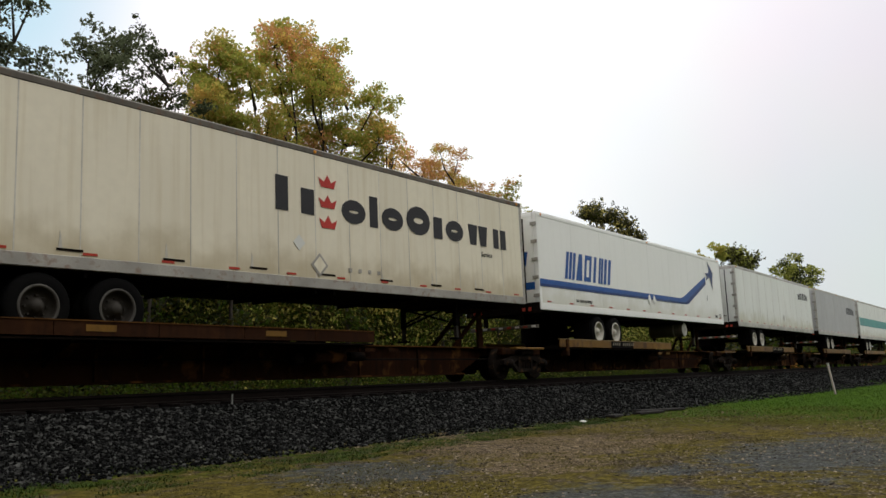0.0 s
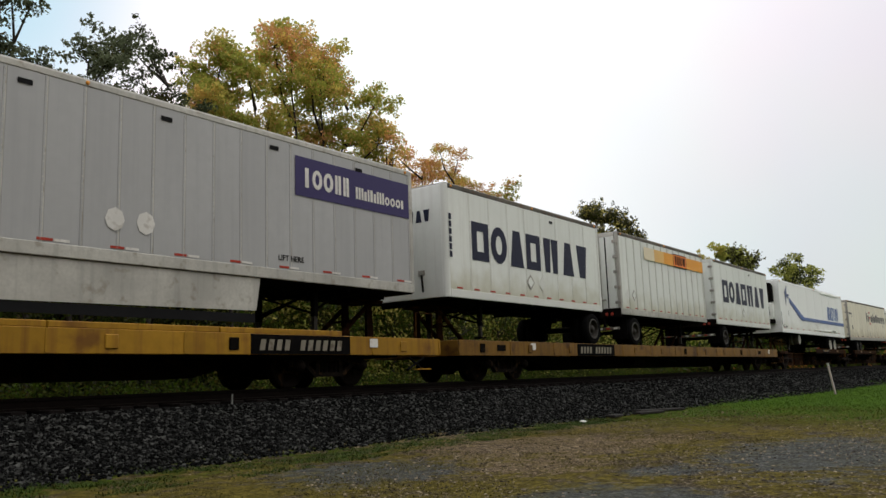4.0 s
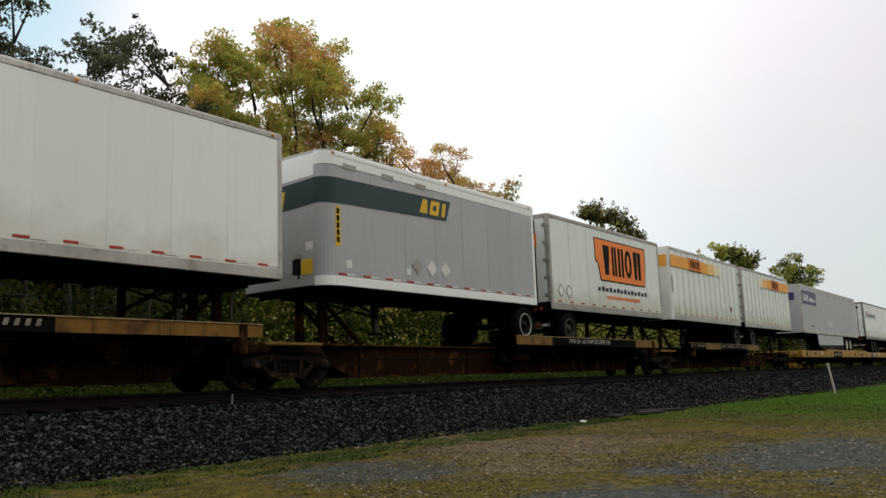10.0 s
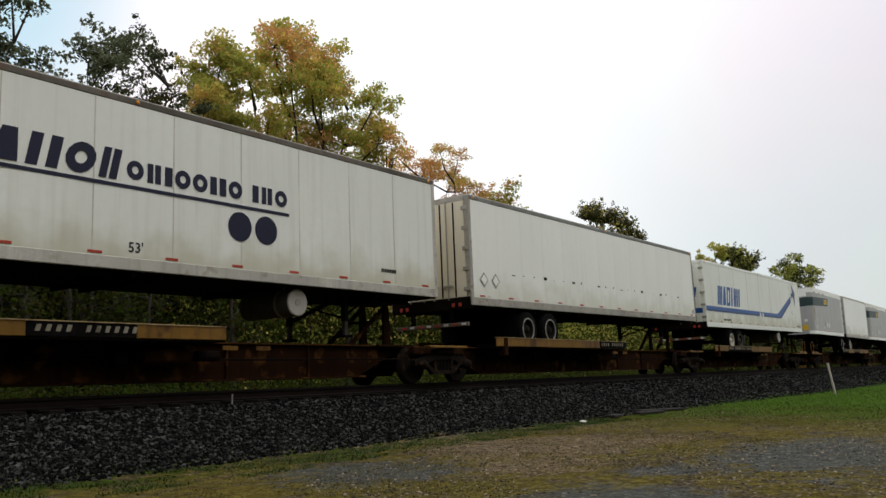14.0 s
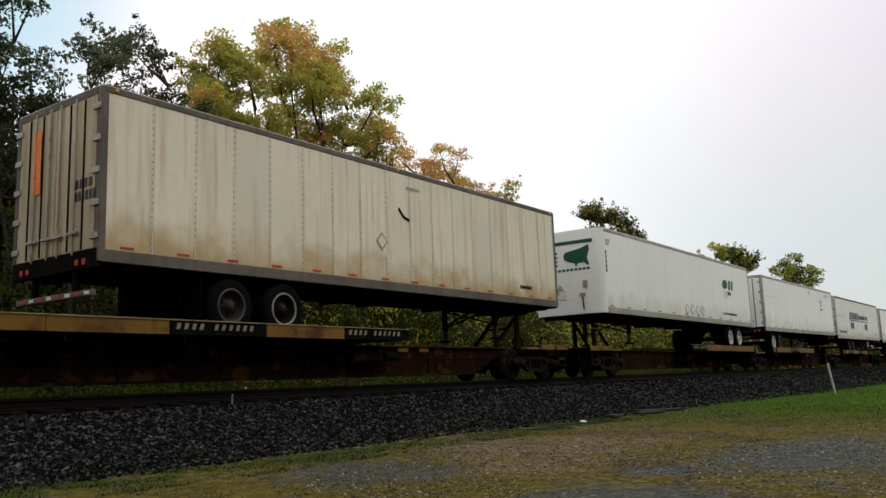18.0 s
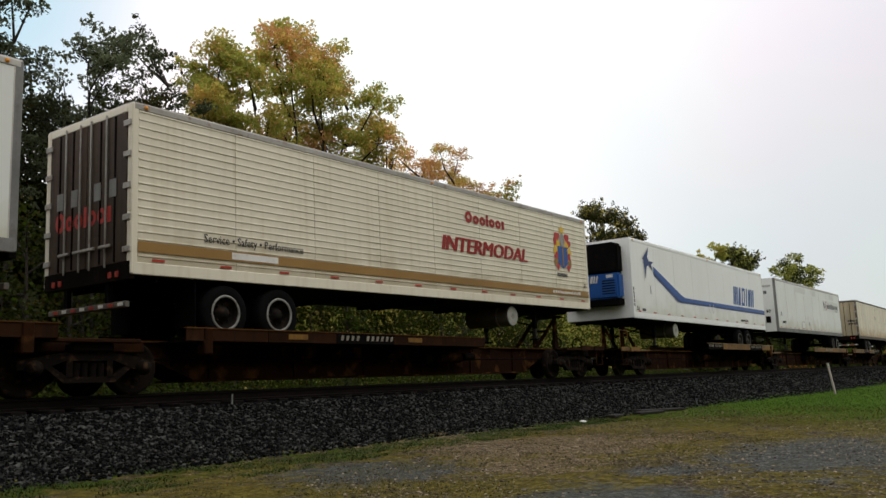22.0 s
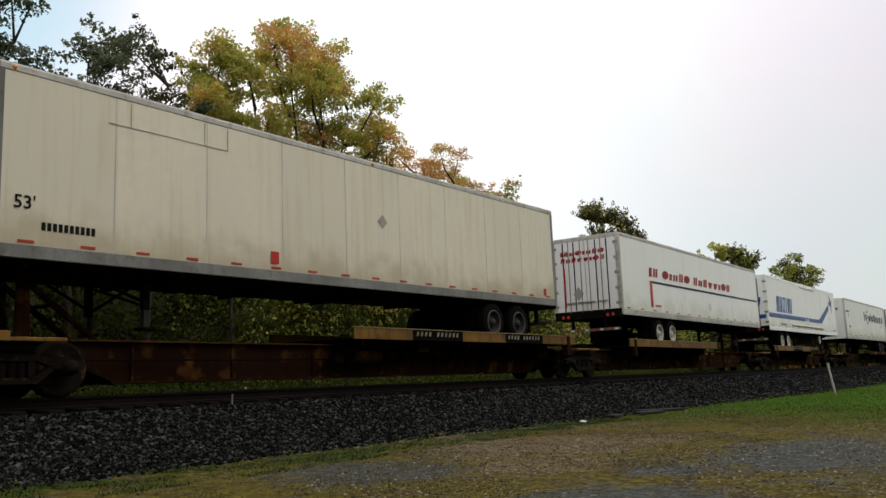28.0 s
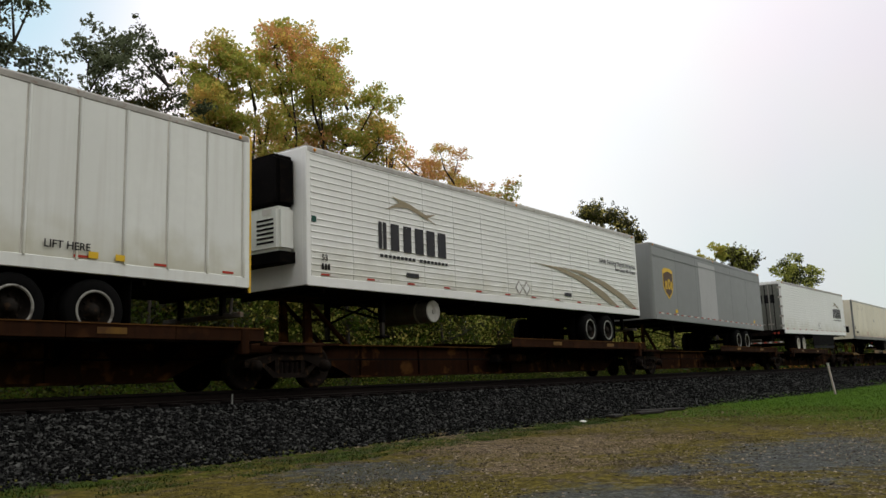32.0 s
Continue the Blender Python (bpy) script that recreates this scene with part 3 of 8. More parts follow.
# leaning marker post, plank and scraps by the track
POST_PAINT = material("pinkish_white_post_paint", (0.72, 0.58, 0.62), 0.55, vary=0.1, scale=12)
post = thing("marker_post", "leaning pinkish white marker post in the grass", "post", pose(32.6, -6.35, lie(32.6, -6.35), 0, 0, 0))
part("stake", prism([(-0.055, -0.05), (0.055, -0.05), (-0.72, 1.12), (-0.82, 1.12)], 0.05, "y", -0.025), POST_PAINT, post)
part("reflector_band", prism([(-0.758, 1.02), (-0.648, 1.02), (-0.698, 1.10), (-0.808, 1.10)], 0.056, "y", -0.028), LABEL_WHITE, post)
PLANK = material("old_dark_plank", (0.018, 0.015, 0.013), 0.8, vary=0.3, scale=8, stretch=(0.3, 3, 3), bump=0.3)
for px, py, ln, rz, name, label in ((20.7, -4.55, 1.9, -14, "plank", "dark broken plank lying on the ballast edge"), (18.2, -4.45, 0.9, 12, "plank", "short dark board half sunk in gravel"), (19.6, -4.7, 1.3, -4, "plank", "weathered loose board beside the ballast")):
    p = new(name, mesh_of(name, box(-ln / 2, ln / 2, -0.11, 0.11, 0.0, 0.055, 0.01), PLANK))
    p.matrix_basis = pose(px, py, lie(px, py) + 0.025, 1.5, 1.0, rz)
    tagged(p, label, "plank", "boards by the track")
paper = new("paper_scrap", mesh_of("paper_scrap", prism([(-0.10, -0.04), (0.08, -0.07), (0.11, 0.03), (-0.04, 0.07)], 0.012, "z"), LABEL_WHITE))
paper.matrix_basis = pose(16.1, -4.7, lie(16.1, -4.7) + 0.045, 8, -5, 20)
tagged(paper, "crumpled white paper scrap on the ground", "litter")
STAKE_GREY = material("weathered_grey_stake", (0.16, 0.16, 0.15), 0.6, vary=0.15, scale=12)
for sx, h in ((9.4, 0.2), (27.0, 0.5), (27.9, 0.42)):
    s = new("stake", mesh_of("stake", prism([(-0.014, -0.05), (0.014, -0.05), (0.009, h), (-0.009, h)], 0.02, "y"), STAKE_GREY))
    s.matrix_basis = pose(sx, 3.2 if sx > 20 else -1.55, lie(sx, 3.2 if sx > 20 else -1.55), 0, 3, 0)
    tagged(s, "thin pale stake standing beside the rails", "stake", "stakes by the track")


# ---- trees and brush ----
BARK = material("dark_wet_bark", (0.045, 0.037, 0.03), 0.85, vary=0.3, scale=6, stretch=(4, 4, 0.7), bump=0.5, bump_scale=20)


def leaf_material(name, rgb, dark=0.4):
    m = material(name, rgb, 0.6, vary=0.22, scale=0.8, island=dark, spec=0.12)
    n, l = m.node_tree.nodes, m.node_tree.links
    b = n["Principled BSDF"]
    out = n["Material Output"]
    tr = n.new("ShaderNodeBsdfTranslucent")
    mx = n.new("ShaderNodeMixShader")
    mx.inputs[0].default_value = 0.5
    src = b.inputs["Base Color"].links[0].from_socket
    l.new(src, tr.inputs["Color"])
    l.new(b.outputs[0], mx.inputs[1])
    l.new(tr.outputs[0], mx.inputs[2])
    l.new(mx.outputs[0], out.inputs["Surface"])
    return m


LEAF_GREEN = leaf_material("green_leaf", (0.058, 0.070, 0.010))
MAPLE_GREEN = leaf_material("maple_green_leaf", (0.40, 0.42, 0.085), 0.2)
MAPLE_OLIVE = leaf_material("maple_olive_leaf", (0.60, 0.51, 0.13), 0.16)
MAPLE_GOLD = leaf_material("maple_golden_leaf", (0.76, 0.53, 0.15), 0.16)
MAPLE_RUSSET = leaf_material("maple_russet_leaf", (0.70, 0.38, 0.16), 0.16)
LEAF_DARK = leaf_material("dark_green_leaf", (0.055, 0.066, 0.030))
LEAF_OLIVE = leaf_material("olive_leaf", (0.085, 0.072, 0.013))
LEAF_GOLD = leaf_material("golden_leaf", (0.52, 0.34, 0.04), 0.3)
LEAF_RUSSET = leaf_material("russet_leaf", (0.46, 0.21, 0.045), 0.3)
LEAF_BRIGHT = leaf_material("bright_brush_leaf", (0.062, 0.105, 0.008))
COOL_LEAF = leaf_material("cool_green_leaf", (0.15, 0.175, 0.095), 0.3)
NEEDLE = leaf_material("dark_needle", (0.10, 0.095, 0.045))


def tubes(segments, sides=6):
    """Tapered limbs: rows of (a, b, ra, rb)."""
    verts, faces = [], []
    for a, b, ra, rb in segments:
        a, b = Vector(a), Vector(b)
        d = (b - a).normalized()
        s = d.orthogonal().normalized()
        t = d.cross(s)
        o = len(verts)
        for p, r in ((a, ra), (b, rb)):
            for i in range(sides):
                w = 2 * math.pi * i / sides
                verts.append(p + (s * math.cos(w) + t * math.sin(w)) * r)
        for i in range(sides):
            j = (i + 1) % sides
            faces.append((o + i, o + j, o + sides + j, o + sides + i))
    me = bpy.data.meshes.new("limbs")
    me.from_pydata(verts, [], faces)
    me.materials.append(BARK)
    return smooth_obj(me)


def leaf_mesh(name, centres, size, mats, picks, r, droop=0.3):
    """Small pointed leaves, each two triangles folded on the midrib, in one mesh."""
    k = len(centres)
    d = r.normal(size=(k, 3))
    d[:, 2] -= droop
    d /= np.linalg.norm(d, axis=1, keepdims=True)
    s = np.cross(d, r.normal(size=(k, 3)))
    s /= np.linalg.norm(s, axis=1, keepdims=True)
    ln = (size * r.uniform(0.6, 1.3, size=k))[:, None]
    v = np.stack([centres - d * ln * 0.5, centres + s * ln * 0.33, centres + d * ln * 0.55, centres - s * ln * 0.33], 1)
    me = bpy.data.meshes.new(name)
    me.vertices.add(4 * k)
    me.vertices.foreach_set("co", v.reshape(-1).astype(np.float32))
    me.loops.add(4 * k)
    me.loops.foreach_set("vertex_index", np.arange(4 * k, dtype=np.int32))
    me.polygons.add(k)
    me.polygons.foreach_set("loop_start", (4 * np.arange(k)).astype(np.int32))
    me.polygons.foreach_set("material_index", picks.astype(np.int32))
    me.update(calc_edges=True)
    for m in mats:
        me.materials.append(m)
    return me


def tree(label, x, y, height, spread_r, mats, weights, seed, leaves=9000, leaf=0.16, base=0.3, limbs=9, lean=(0, 0), bare=0.0, sparse=0.42):
    """A broadleaf tree: tapered trunk, limbs and twigs, with leaves clustered about the twigs."""
    r = np.random.default_rng(seed)
    z0 = lie(x, y)
    ob = thing("tree", label, "tree", (x, y, z0), "trees behind the track")
    segs, tips = [], []
    p, rad = np.zeros(3), 0.010 * height + 0.06
    knots = [p]
    for i in range(7):
        q = p + np.array([lean[0] / 7 + r.normal(0, 0.012 * height), lean[1] / 7 + r.normal(0, 0.012 * height), height * 0.88 / 7])
        segs.append((p, q, rad * (1 - i * 0.125), rad * (1 - (i + 1) * 0.125)))
        p = q
        knots.append(p)
    knots = np.array(knots)
    for i in range(limbs):
        f = base + (0.97 - base) * (i + r.uniform(0, 0.8)) / limbs
        k = min(6, int(f * 7))
        start = knots[k] + (knots[k + 1] - knots[k]) * (f * 7 - k)
        az = i * 2.4 + r.normal(0, 0.4)
        reach = spread_r * (1.05 - 0.62 * max(0.0, (f - base) / (1 - base)) ** 1.5) * r.uniform(0.75, 1.15)
        rise = r.uniform(0.25, 0.75) * reach + 0.12 * height * (f > 0.7)
        end = start + np.array([math.cos(az) * reach, math.sin(az) * reach, rise])
        mid = (start + end) / 2 + np.array([0, 0, -0.06 * reach]) + r.normal(0, 0.06 * reach, size=3)
        lr = rad * 0.42 * (1.1 - f * 0.6)
        segs += [(start, mid, lr, lr * 0.6), (mid, end, lr * 0.6, lr * 0.22)]
        for j in range(7):
            g = r.uniform(0.25, 1.0)
            s0 = mid + (end - mid) * (2 * g - 1) if g > 0.5 else start + (mid - start) * 2 * g
            tw = r.normal(0, 1, size=3)
            tw[2] = abs(tw[2]) * 0.7
            tw *= reach * 0.34 / np.linalg.norm(tw) * r.uniform(0.6, 1.2)
            segs.append((s0, s0 + tw, lr * 0.28, lr * 0.07))
            tips += [s0 + tw, s0 + tw * 0.6]
            for _ in range(2):
                t2 = r.normal(0, 1, size=3) * reach * 0.11
                segs.append((s0 + tw * 0.7, s0 + tw * 0.8 + t2, lr * 0.10, lr * 0.04))
                tips.append(s0 + tw * 0.8 + t2)
    part("trunk", tubes(segs), None, ob, "dark trunk and limbs")
    tips = np.array(tips)
    tips = tips[r.uniform(size=len(tips)) > bare]
    n_cl = len(tips)
    sizes = r.uniform(0.10, 0.24, size=n_cl) * spread_r * sparse * 2.0
    idx = r.integers(0, n_cl, size=leaves)
    off = r.normal(0, 1, size=(leaves, 3)) * sizes[idx][:, None] * np.array([1, 1, 0.75])
    centres = tips[idx] + off
    tone = r.uniform(size=n_cl)
    cum = np.cumsum(weights) / np.sum(weights)
    mix = np.where(r.uniform(size=leaves) < 0.72, tone[idx], r.uniform(size=leaves))
    picks = np.searchsorted(cum, mix).clip(0, len(mats) - 1)
    part("crown", leaf_mesh("crown", centres, leaf, mats, picks, r), None, ob)
    return ob


def stems_of(r, top, trunk_r, trunks, segs):
    """Slightly crooked, forking stems; their knots are returned."""
    stems = []
    for s in range(trunks):
        foot = np.array([r.normal(0, 0.35) * (s > 0), r.normal(0, 0.3) * (s > 0), 0.0])
        lean = np.array([(s - (trunks - 1) / 2) * 0.22, r.normal(0, 0.08), 0.0])
        p, knots = foot, [foot]
        for i in range(7):
            q = p + lean + np.array([r.normal(0, 0.13), r.normal(0, 0.10), top * 0.86 / 7])
            segs.append((p, q, trunk_r * (1 - i * 0.125), trunk_r * (1 - (i + 1) * 0.125)))
            p = q
            knots.append(p)
        stems.append(np.array(knots))
    return stems


def turned_leaves(ob, centres, idx, tone, mats, weights, leaf, r, droop):
    """Leaves in one crown; neighbouring clusters turn colour together."""
    k = len(centres)
    rank = (np.argsort(np.argsort(tone)) + 0.5) / len(tone)
    cum = np.cumsum(weights) / np.sum(weights)
    mix = np.where(r.uniform(size=k) < 0.62, rank[idx], r.uniform(size=k))
    picks = np.searchsorted(cum, mix).clip(0, len(mats) - 1)
    part("crown", leaf_mesh("crown", centres, leaf, mats, picks, r, droop), None, ob)


def lobed_tree(label, x, y, lobes, mats, weights, seed, leaves=20000, leaf=0.17, clump=0.42, density=10.0, trunk_r=0.2, trunks=1, droop=0.3, flat=0.62):
    """A broadleaf tree whose crown is made of several rounded masses, rows of (x, z, radius). A limb runs into each mass, twigs fan out from it, and every twig ends in a flattened spray of leaves with gaps between the sprays."""
    r = np.random.default_rng(seed)
    z0 = lie(x, y)
    ob = thing("tree", label, "tree", (x, y, z0), "trees behind the track")
    segs, sprays, size = [], [], []
    stems = stems_of(r, max(l[1] for l in lobes) - z0, trunk_r, trunks, segs)
    for lx, lz, rad in lobes:
        heart = np.array([lx - x, r.normal(0, 0.6), lz - z0])
        knots = min(stems, key=lambda k: float(np.min(np.linalg.norm(k - heart, axis=1))))
        k = int(np.argmin(np.abs(knots[:, 2] - (heart[2] - rad * 1.5))))
        s0 = knots[k]
        bend = s0 * 0.45 + heart * 0.55 + np.array([r.normal(0, 0.14), r.normal(0, 0.14), -0.12 * rad])
        segs += [(s0, bend, trunk_r * 0.42, trunk_r * 0.28), (bend, heart, trunk_r * 0.28, trunk_r * 0.15)]
        for _ in range(max(3, int(density * rad * rad))):
            d = r.normal(0, 1, size=3)
            d[2] += 0.25
            d *= rad * r.uniform(0.12, 1.0) ** 0.5 / np.linalg.norm(d)
            e = heart + d
            m = heart + d * 0.5 + r.normal(0, 0.07, size=3)
            segs += [(heart, m, trunk_r * 0.06, trunk_r * 0.04), (m, e, trunk_r * 0.04, trunk_r * 0.02)]
            sprays.append(e)
            size.append(clump * r.uniform(0.55, 1.25))
            if np.linalg.norm(d) > 0.75 * rad:
                t = e + d / np.linalg.norm(d) * r.uniform(0.15, 0.5) + r.normal(0, 0.1, size=3)
                segs.append((e, t, trunk_r * 0.03, trunk_r * 0.012))
                sprays.append(t)
                size.append(clump * r.uniform(0.25, 0.5))
    part("trunk", tubes(segs, 5), None, ob, "dark trunk and limbs")
    sprays, size = np.array(sprays), np.array(size)
    share = size ** 2
    idx = r.choice(len(sprays), size=leaves, p=share / share.sum())
    off = r.normal(0, 1, size=(leaves, 3))
    off *= (r.uniform(size=(leaves, 1)) ** 0.55) * size[idx][:, None] / np.linalg.norm(off, axis=1, keepdims=True)
    centres = sprays[idx] + off * np.array([1, 1, flat])
    tone = np.array([0.5 + 0.9 * noise.noise((p[0] * 0.42 + seed, p[1] * 0.42, p[2] * 0.42)) for p in sprays]) + r.normal(0, 0.12, size=len(sprays))
    turned_leaves(ob, centres, idx, tone, mats, weights, leaf, r, droop)
    return ob


def evergreen(label, x, y, lobes, mats, weights, seed, leaves=9000, leaf=0.17, clump=0.09, trunk_r=0.2, droop=-0.6):
    """A ragged evergreen: stiff fingers of needles that fan up and outwards from each mass."""
    r = np.random.default_rng(seed)
    z0 = lie(x, y)
    ob = thing("tree", label, "tree", (x, y, z0), "trees behind the track")
    segs, tips, share = [], [], []
    knots = stems_of(r, max(l[1] for l in lobes) - z0, trunk_r, 1, segs)[0]
    for lx, lz, rad in lobes:
        c = np.array([lx - x, r.normal(0, 0.45), lz - z0])
        s0 = knots[int(np.argmin(np.abs(knots[:, 2] - (c[2] - rad * 1.3))))]
        segs.append((s0, c, trunk_r * 0.20, trunk_r * 0.07))
        for _ in range(30):
            d = r.normal(0, 1, size=3)
            d[2] = abs(d[2]) * 0.8 + 0.15
            d *= rad * r.uniform(0.6, 1.4) / np.linalg.norm(d)
            segs.append((c, c + d, trunk_r * 0.06, trunk_r * 0.012))
            for g in (0.3, 0.45, 0.6, 0.72, 0.84, 0.93, 1.0):
                tips.append(c + d * g + np.array([0, 0, 0.18 * rad * g * g]))
                share.append(rad * (1.5 - g))
    part("trunk", tubes(segs, 4), None, ob, "dark trunk and limbs")
    tips, share = np.array(tips), np.array(share)
    idx = r.choice(len(tips), size=leaves, p=share / share.sum())
    centres = tips[idx] + r.normal(0, 1, size=(leaves, 3)).clip(-1.7, 1.7) * clump
    turned_leaves(ob, centres, idx, r.uniform(size=len(tips)), mats, weights, leaf, r, droop)
    return ob


AUTUMN = [MAPLE_GREEN, MAPLE_OLIVE, MAPLE_GOLD, MAPLE_RUSSET]
DARKS = [COOL_LEAF, LEAF_DARK, LEAF_OLIVE]
lobed_tree("tall maple turning green, gold and russet", 25.0, 12.0, (
    (23.0, 14.3, 1.1), (24.3, 14.8, 1.15), (25.7, 14.7, 1.2), (27.1, 13.9, 1.2), (28.1, 12.6, 1.15), (24.8, 13.0, 1.5), (26.4, 12.6, 1.5), (23.2, 12.6, 0.95), (22.5, 13.3, 0.8),
    (28.3, 10.9, 1.2), (26.4, 10.5, 1.6), (24.8, 10.8, 1.5), (23.4, 10.8, 0.95), (24.4, 8.8, 1.5), (26.2, 8.4, 1.7), (28.0, 8.7, 1.3), (25.0, 6.8, 1.6), (27.2, 6.6, 1.6), (22.6, 9.2, 1.0), (22.7, 7.4, 1.2), (28.9, 11.7, 0.9),
    (22.1, 10.4, 0.75), (28.9, 9.4, 1.1), (29.3, 7.8, 1.3)),
    AUTUMN, (0.46, 0.26, 0.14, 0.14), 11, 68000, 0.135, 0.56, 15.0, trunk_r=0.19, trunks=4)
lobed_tree("narrower maple with green and orange leaves", 20.6, 12.2, (
    (20.2, 13.0, 0.95), (20.9, 12.2, 0.95), (19.6, 12.0, 0.9), (20.6, 11.0, 1.1), (19.3, 10.6, 0.9), (20.0, 9.8, 1.0), (20.8, 8.4, 1.2), (19.6, 8.3, 1.0), (20.5, 6.6, 1.3)),
    AUTUMN, (0.46, 0.28, 0.14, 0.12), 12, 31000, 0.135, 0.58, 16.0, trunk_r=0.14, trunks=2)
lobed_tree("leafy green understorey tree below the maples", 26.4, 10.4, (
    (22.6, 6.8, 1.3), (24.4, 5.4, 1.5), (26.2, 5.0, 1.6), (28.0, 5.0, 1.6), (29.8, 5.6, 1.5), (23.4, 3.4, 1.4), (25.4, 3.0, 1.5), (27.4, 3.0, 1.5), (29.4, 3.2, 1.5), (31.0, 4.4, 1.3), (24.4, 1.6, 1.2), (27.0, 1.5, 1.2)),
    [MAPLE_GREEN, LEAF_BRIGHT, LEAF_GREEN, MAPLE_OLIVE], (0.34, 0.30, 0.20, 0.16), 13, 36000, 0.14, 0.62, 10.0, trunk_r=0.10, trunks=4)
lobed_tree("young green tree beside the track", 19.8, 10.0, (
    (19.2, 6.6, 1.1), (20.6, 5.8, 1.2), (18.4, 5.0, 1.2), (20.0, 4.0, 1.4), (21.4, 3.6, 1.2), (18.8, 2.6, 1.3), (20.6, 1.8, 1.2)),
    [MAPLE_GREEN, LEAF_BRIGHT, LEAF_GREEN, MAPLE_GOLD], (0.30, 0.34, 0.28, 0.08), 15, 20000, 0.135, 0.60, 10.0, trunk_r=0.09, trunks=3)
lobed_tree("half-bare tree with thin rusty leaves", 34.8, 13.0, (
    (32.8, 10.7, 0.8), (34.2, 11.2, 0.8), (35.7, 11.4, 0.9), (37.2, 11.1, 0.9), (38.6, 10.9, 0.8), (34.8, 10.0, 1.1), (36.8, 9.7, 1.2), (32.4, 9.2, 1.0), (33.6, 8.2, 1.4), (36.6, 8.1, 1.5), (34.8, 6.6, 1.7), (38.8, 9.6, 1.1), (40.0, 10.4, 0.8), (38.8, 7.8, 1.4), (31.4, 9.9, 0.9), (30.6, 8.6, 1.1), (33.4, 11.8, 0.6), (35.0, 12.1, 0.6), (36.6, 12.0, 0.6), (32.2, 11.5, 0.6)),
    AUTUMN, (0.10, 0.24, 0.24, 0.42), 14, 34000, 0.115, 0.55, 12.0, trunk_r=0.13, trunks=3)
lobed_tree("thin grey-green tree beside the track", 41.0, 13.0, (
    (41.2, 10.9, 0.7), (42.6, 10.4, 0.7), (40.2, 10.4, 0.9), (41.8, 10.0, 1.1), (39.8, 8.8, 1.4), (42.4, 8.2, 1.4), (41.0, 6.4, 1.8)),
    [MAPLE_OLIVE, MAPLE_RUSSET, MAPLE_GREEN], (0.4, 0.25, 0.35), 16, 13000, 0.13, 0.55, 10.0, trunk_r=0.13, trunks=2)
lobed_tree("dark broadleaf tree with drooping leaf clusters", 10.4, 9.0, (
    (10.2, 11.4, 0.55), (11.0, 10.9, 0.5), (10.0, 10.4, 0.7), (10.9, 9.9, 0.6), (10.2, 9.2, 0.8), (11.3, 9.0, 0.6), (10.6, 8.0, 0.9), (9.6, 8.4, 0.9), (11.6, 7.6, 0.9), (10.0, 6.9, 1.0), (11.2, 6.2, 1.0)),
    DARKS, (0.55, 0.33, 0.12), 17, 12500, 0.105, 0.33, 34.0, trunk_r=0.10, trunks=2, droop=0.7)
lobed_tree("dark slender tree with arching twigs", 13.4, 9.0, (
    (12.3, 9.9, 0.5), (12.9, 10.4, 0.45), (13.4, 10.1, 0.5), (14.2, 10.7, 0.40), (14.6, 11.1, 0.28), (14.4, 10.0, 0.5), (15.0, 10.3, 0.35), (13.4, 9.3, 0.75), (14.6, 9.2, 0.6), (15.5, 9.2, 0.45), (16.1, 8.9, 0.35), (12.2, 9.0, 0.7), (15.0, 8.3, 0.75), (13.6, 8.1, 0.95), (12.4, 7.5, 0.9), (14.6, 7.0, 1.0), (13.2, 6.2, 1.0)),
    DARKS, (0.55, 0.33, 0.12), 18, 16500, 0.105, 0.33, 30.0, trunk_r=0.09, trunks=3, droop=0.7)
evergreen("ragged evergreen tree beyond the train", 56.0, 13.0, ((53.0, 11.0, 0.9), (54.6, 11.3, 1.1), (56.2, 11.2, 1.2), (57.8, 10.9, 1.1), (59.6, 10.5, 1.0), (61.2, 10.2, 0.8), (55.5, 9.6, 1.6), (58.5, 8.9, 1.7)), [NEEDLE, LEAF_GREEN, MAPLE_OLIVE], (0.5, 0.35, 0.15), 31, 12000, 0.17, 0.085, droop=-0.7)
evergreen("rounded evergreen farther down the line", 88.0, 13.0, ((85.0, 11.2, 0.9), (87.4, 11.6, 1.3), (90.4, 11.2, 1.4), (93.4, 10.9, 1.1), (88.0, 9.8, 2.0)), [NEEDLE, LEAF_GREEN, MAPLE_GREEN], (0.4, 0.3, 0.3), 32, 8500, 0.22, 0.12)
lobed_tree("small golden tree beside the evergreens", 83.0, 14.0, ((82.6, 11.7, 0.8), (82.4, 10.4, 1.2)), [MAPLE_OLIVE, MAPLE_GREEN], (0.5, 0.5), 36, 1800, 0.24, 0.6)
lobed_tree("distant thin tree down the line", 110.0, 12.5, ((103.0, 11.6, 1.3), (106.5, 12.1, 1.5), (110.5, 11.6, 1.5), (116.5, 12.2, 1.4), (120.0, 11.4, 1.2), (112.0, 9.8, 2.4)), [MAPLE_GREEN, LEAF_GREEN, LEAF_DARK], (0.5, 0.3, 0.2), 33, 7000, 0.26, 0.9, 5.0, trunks=2)

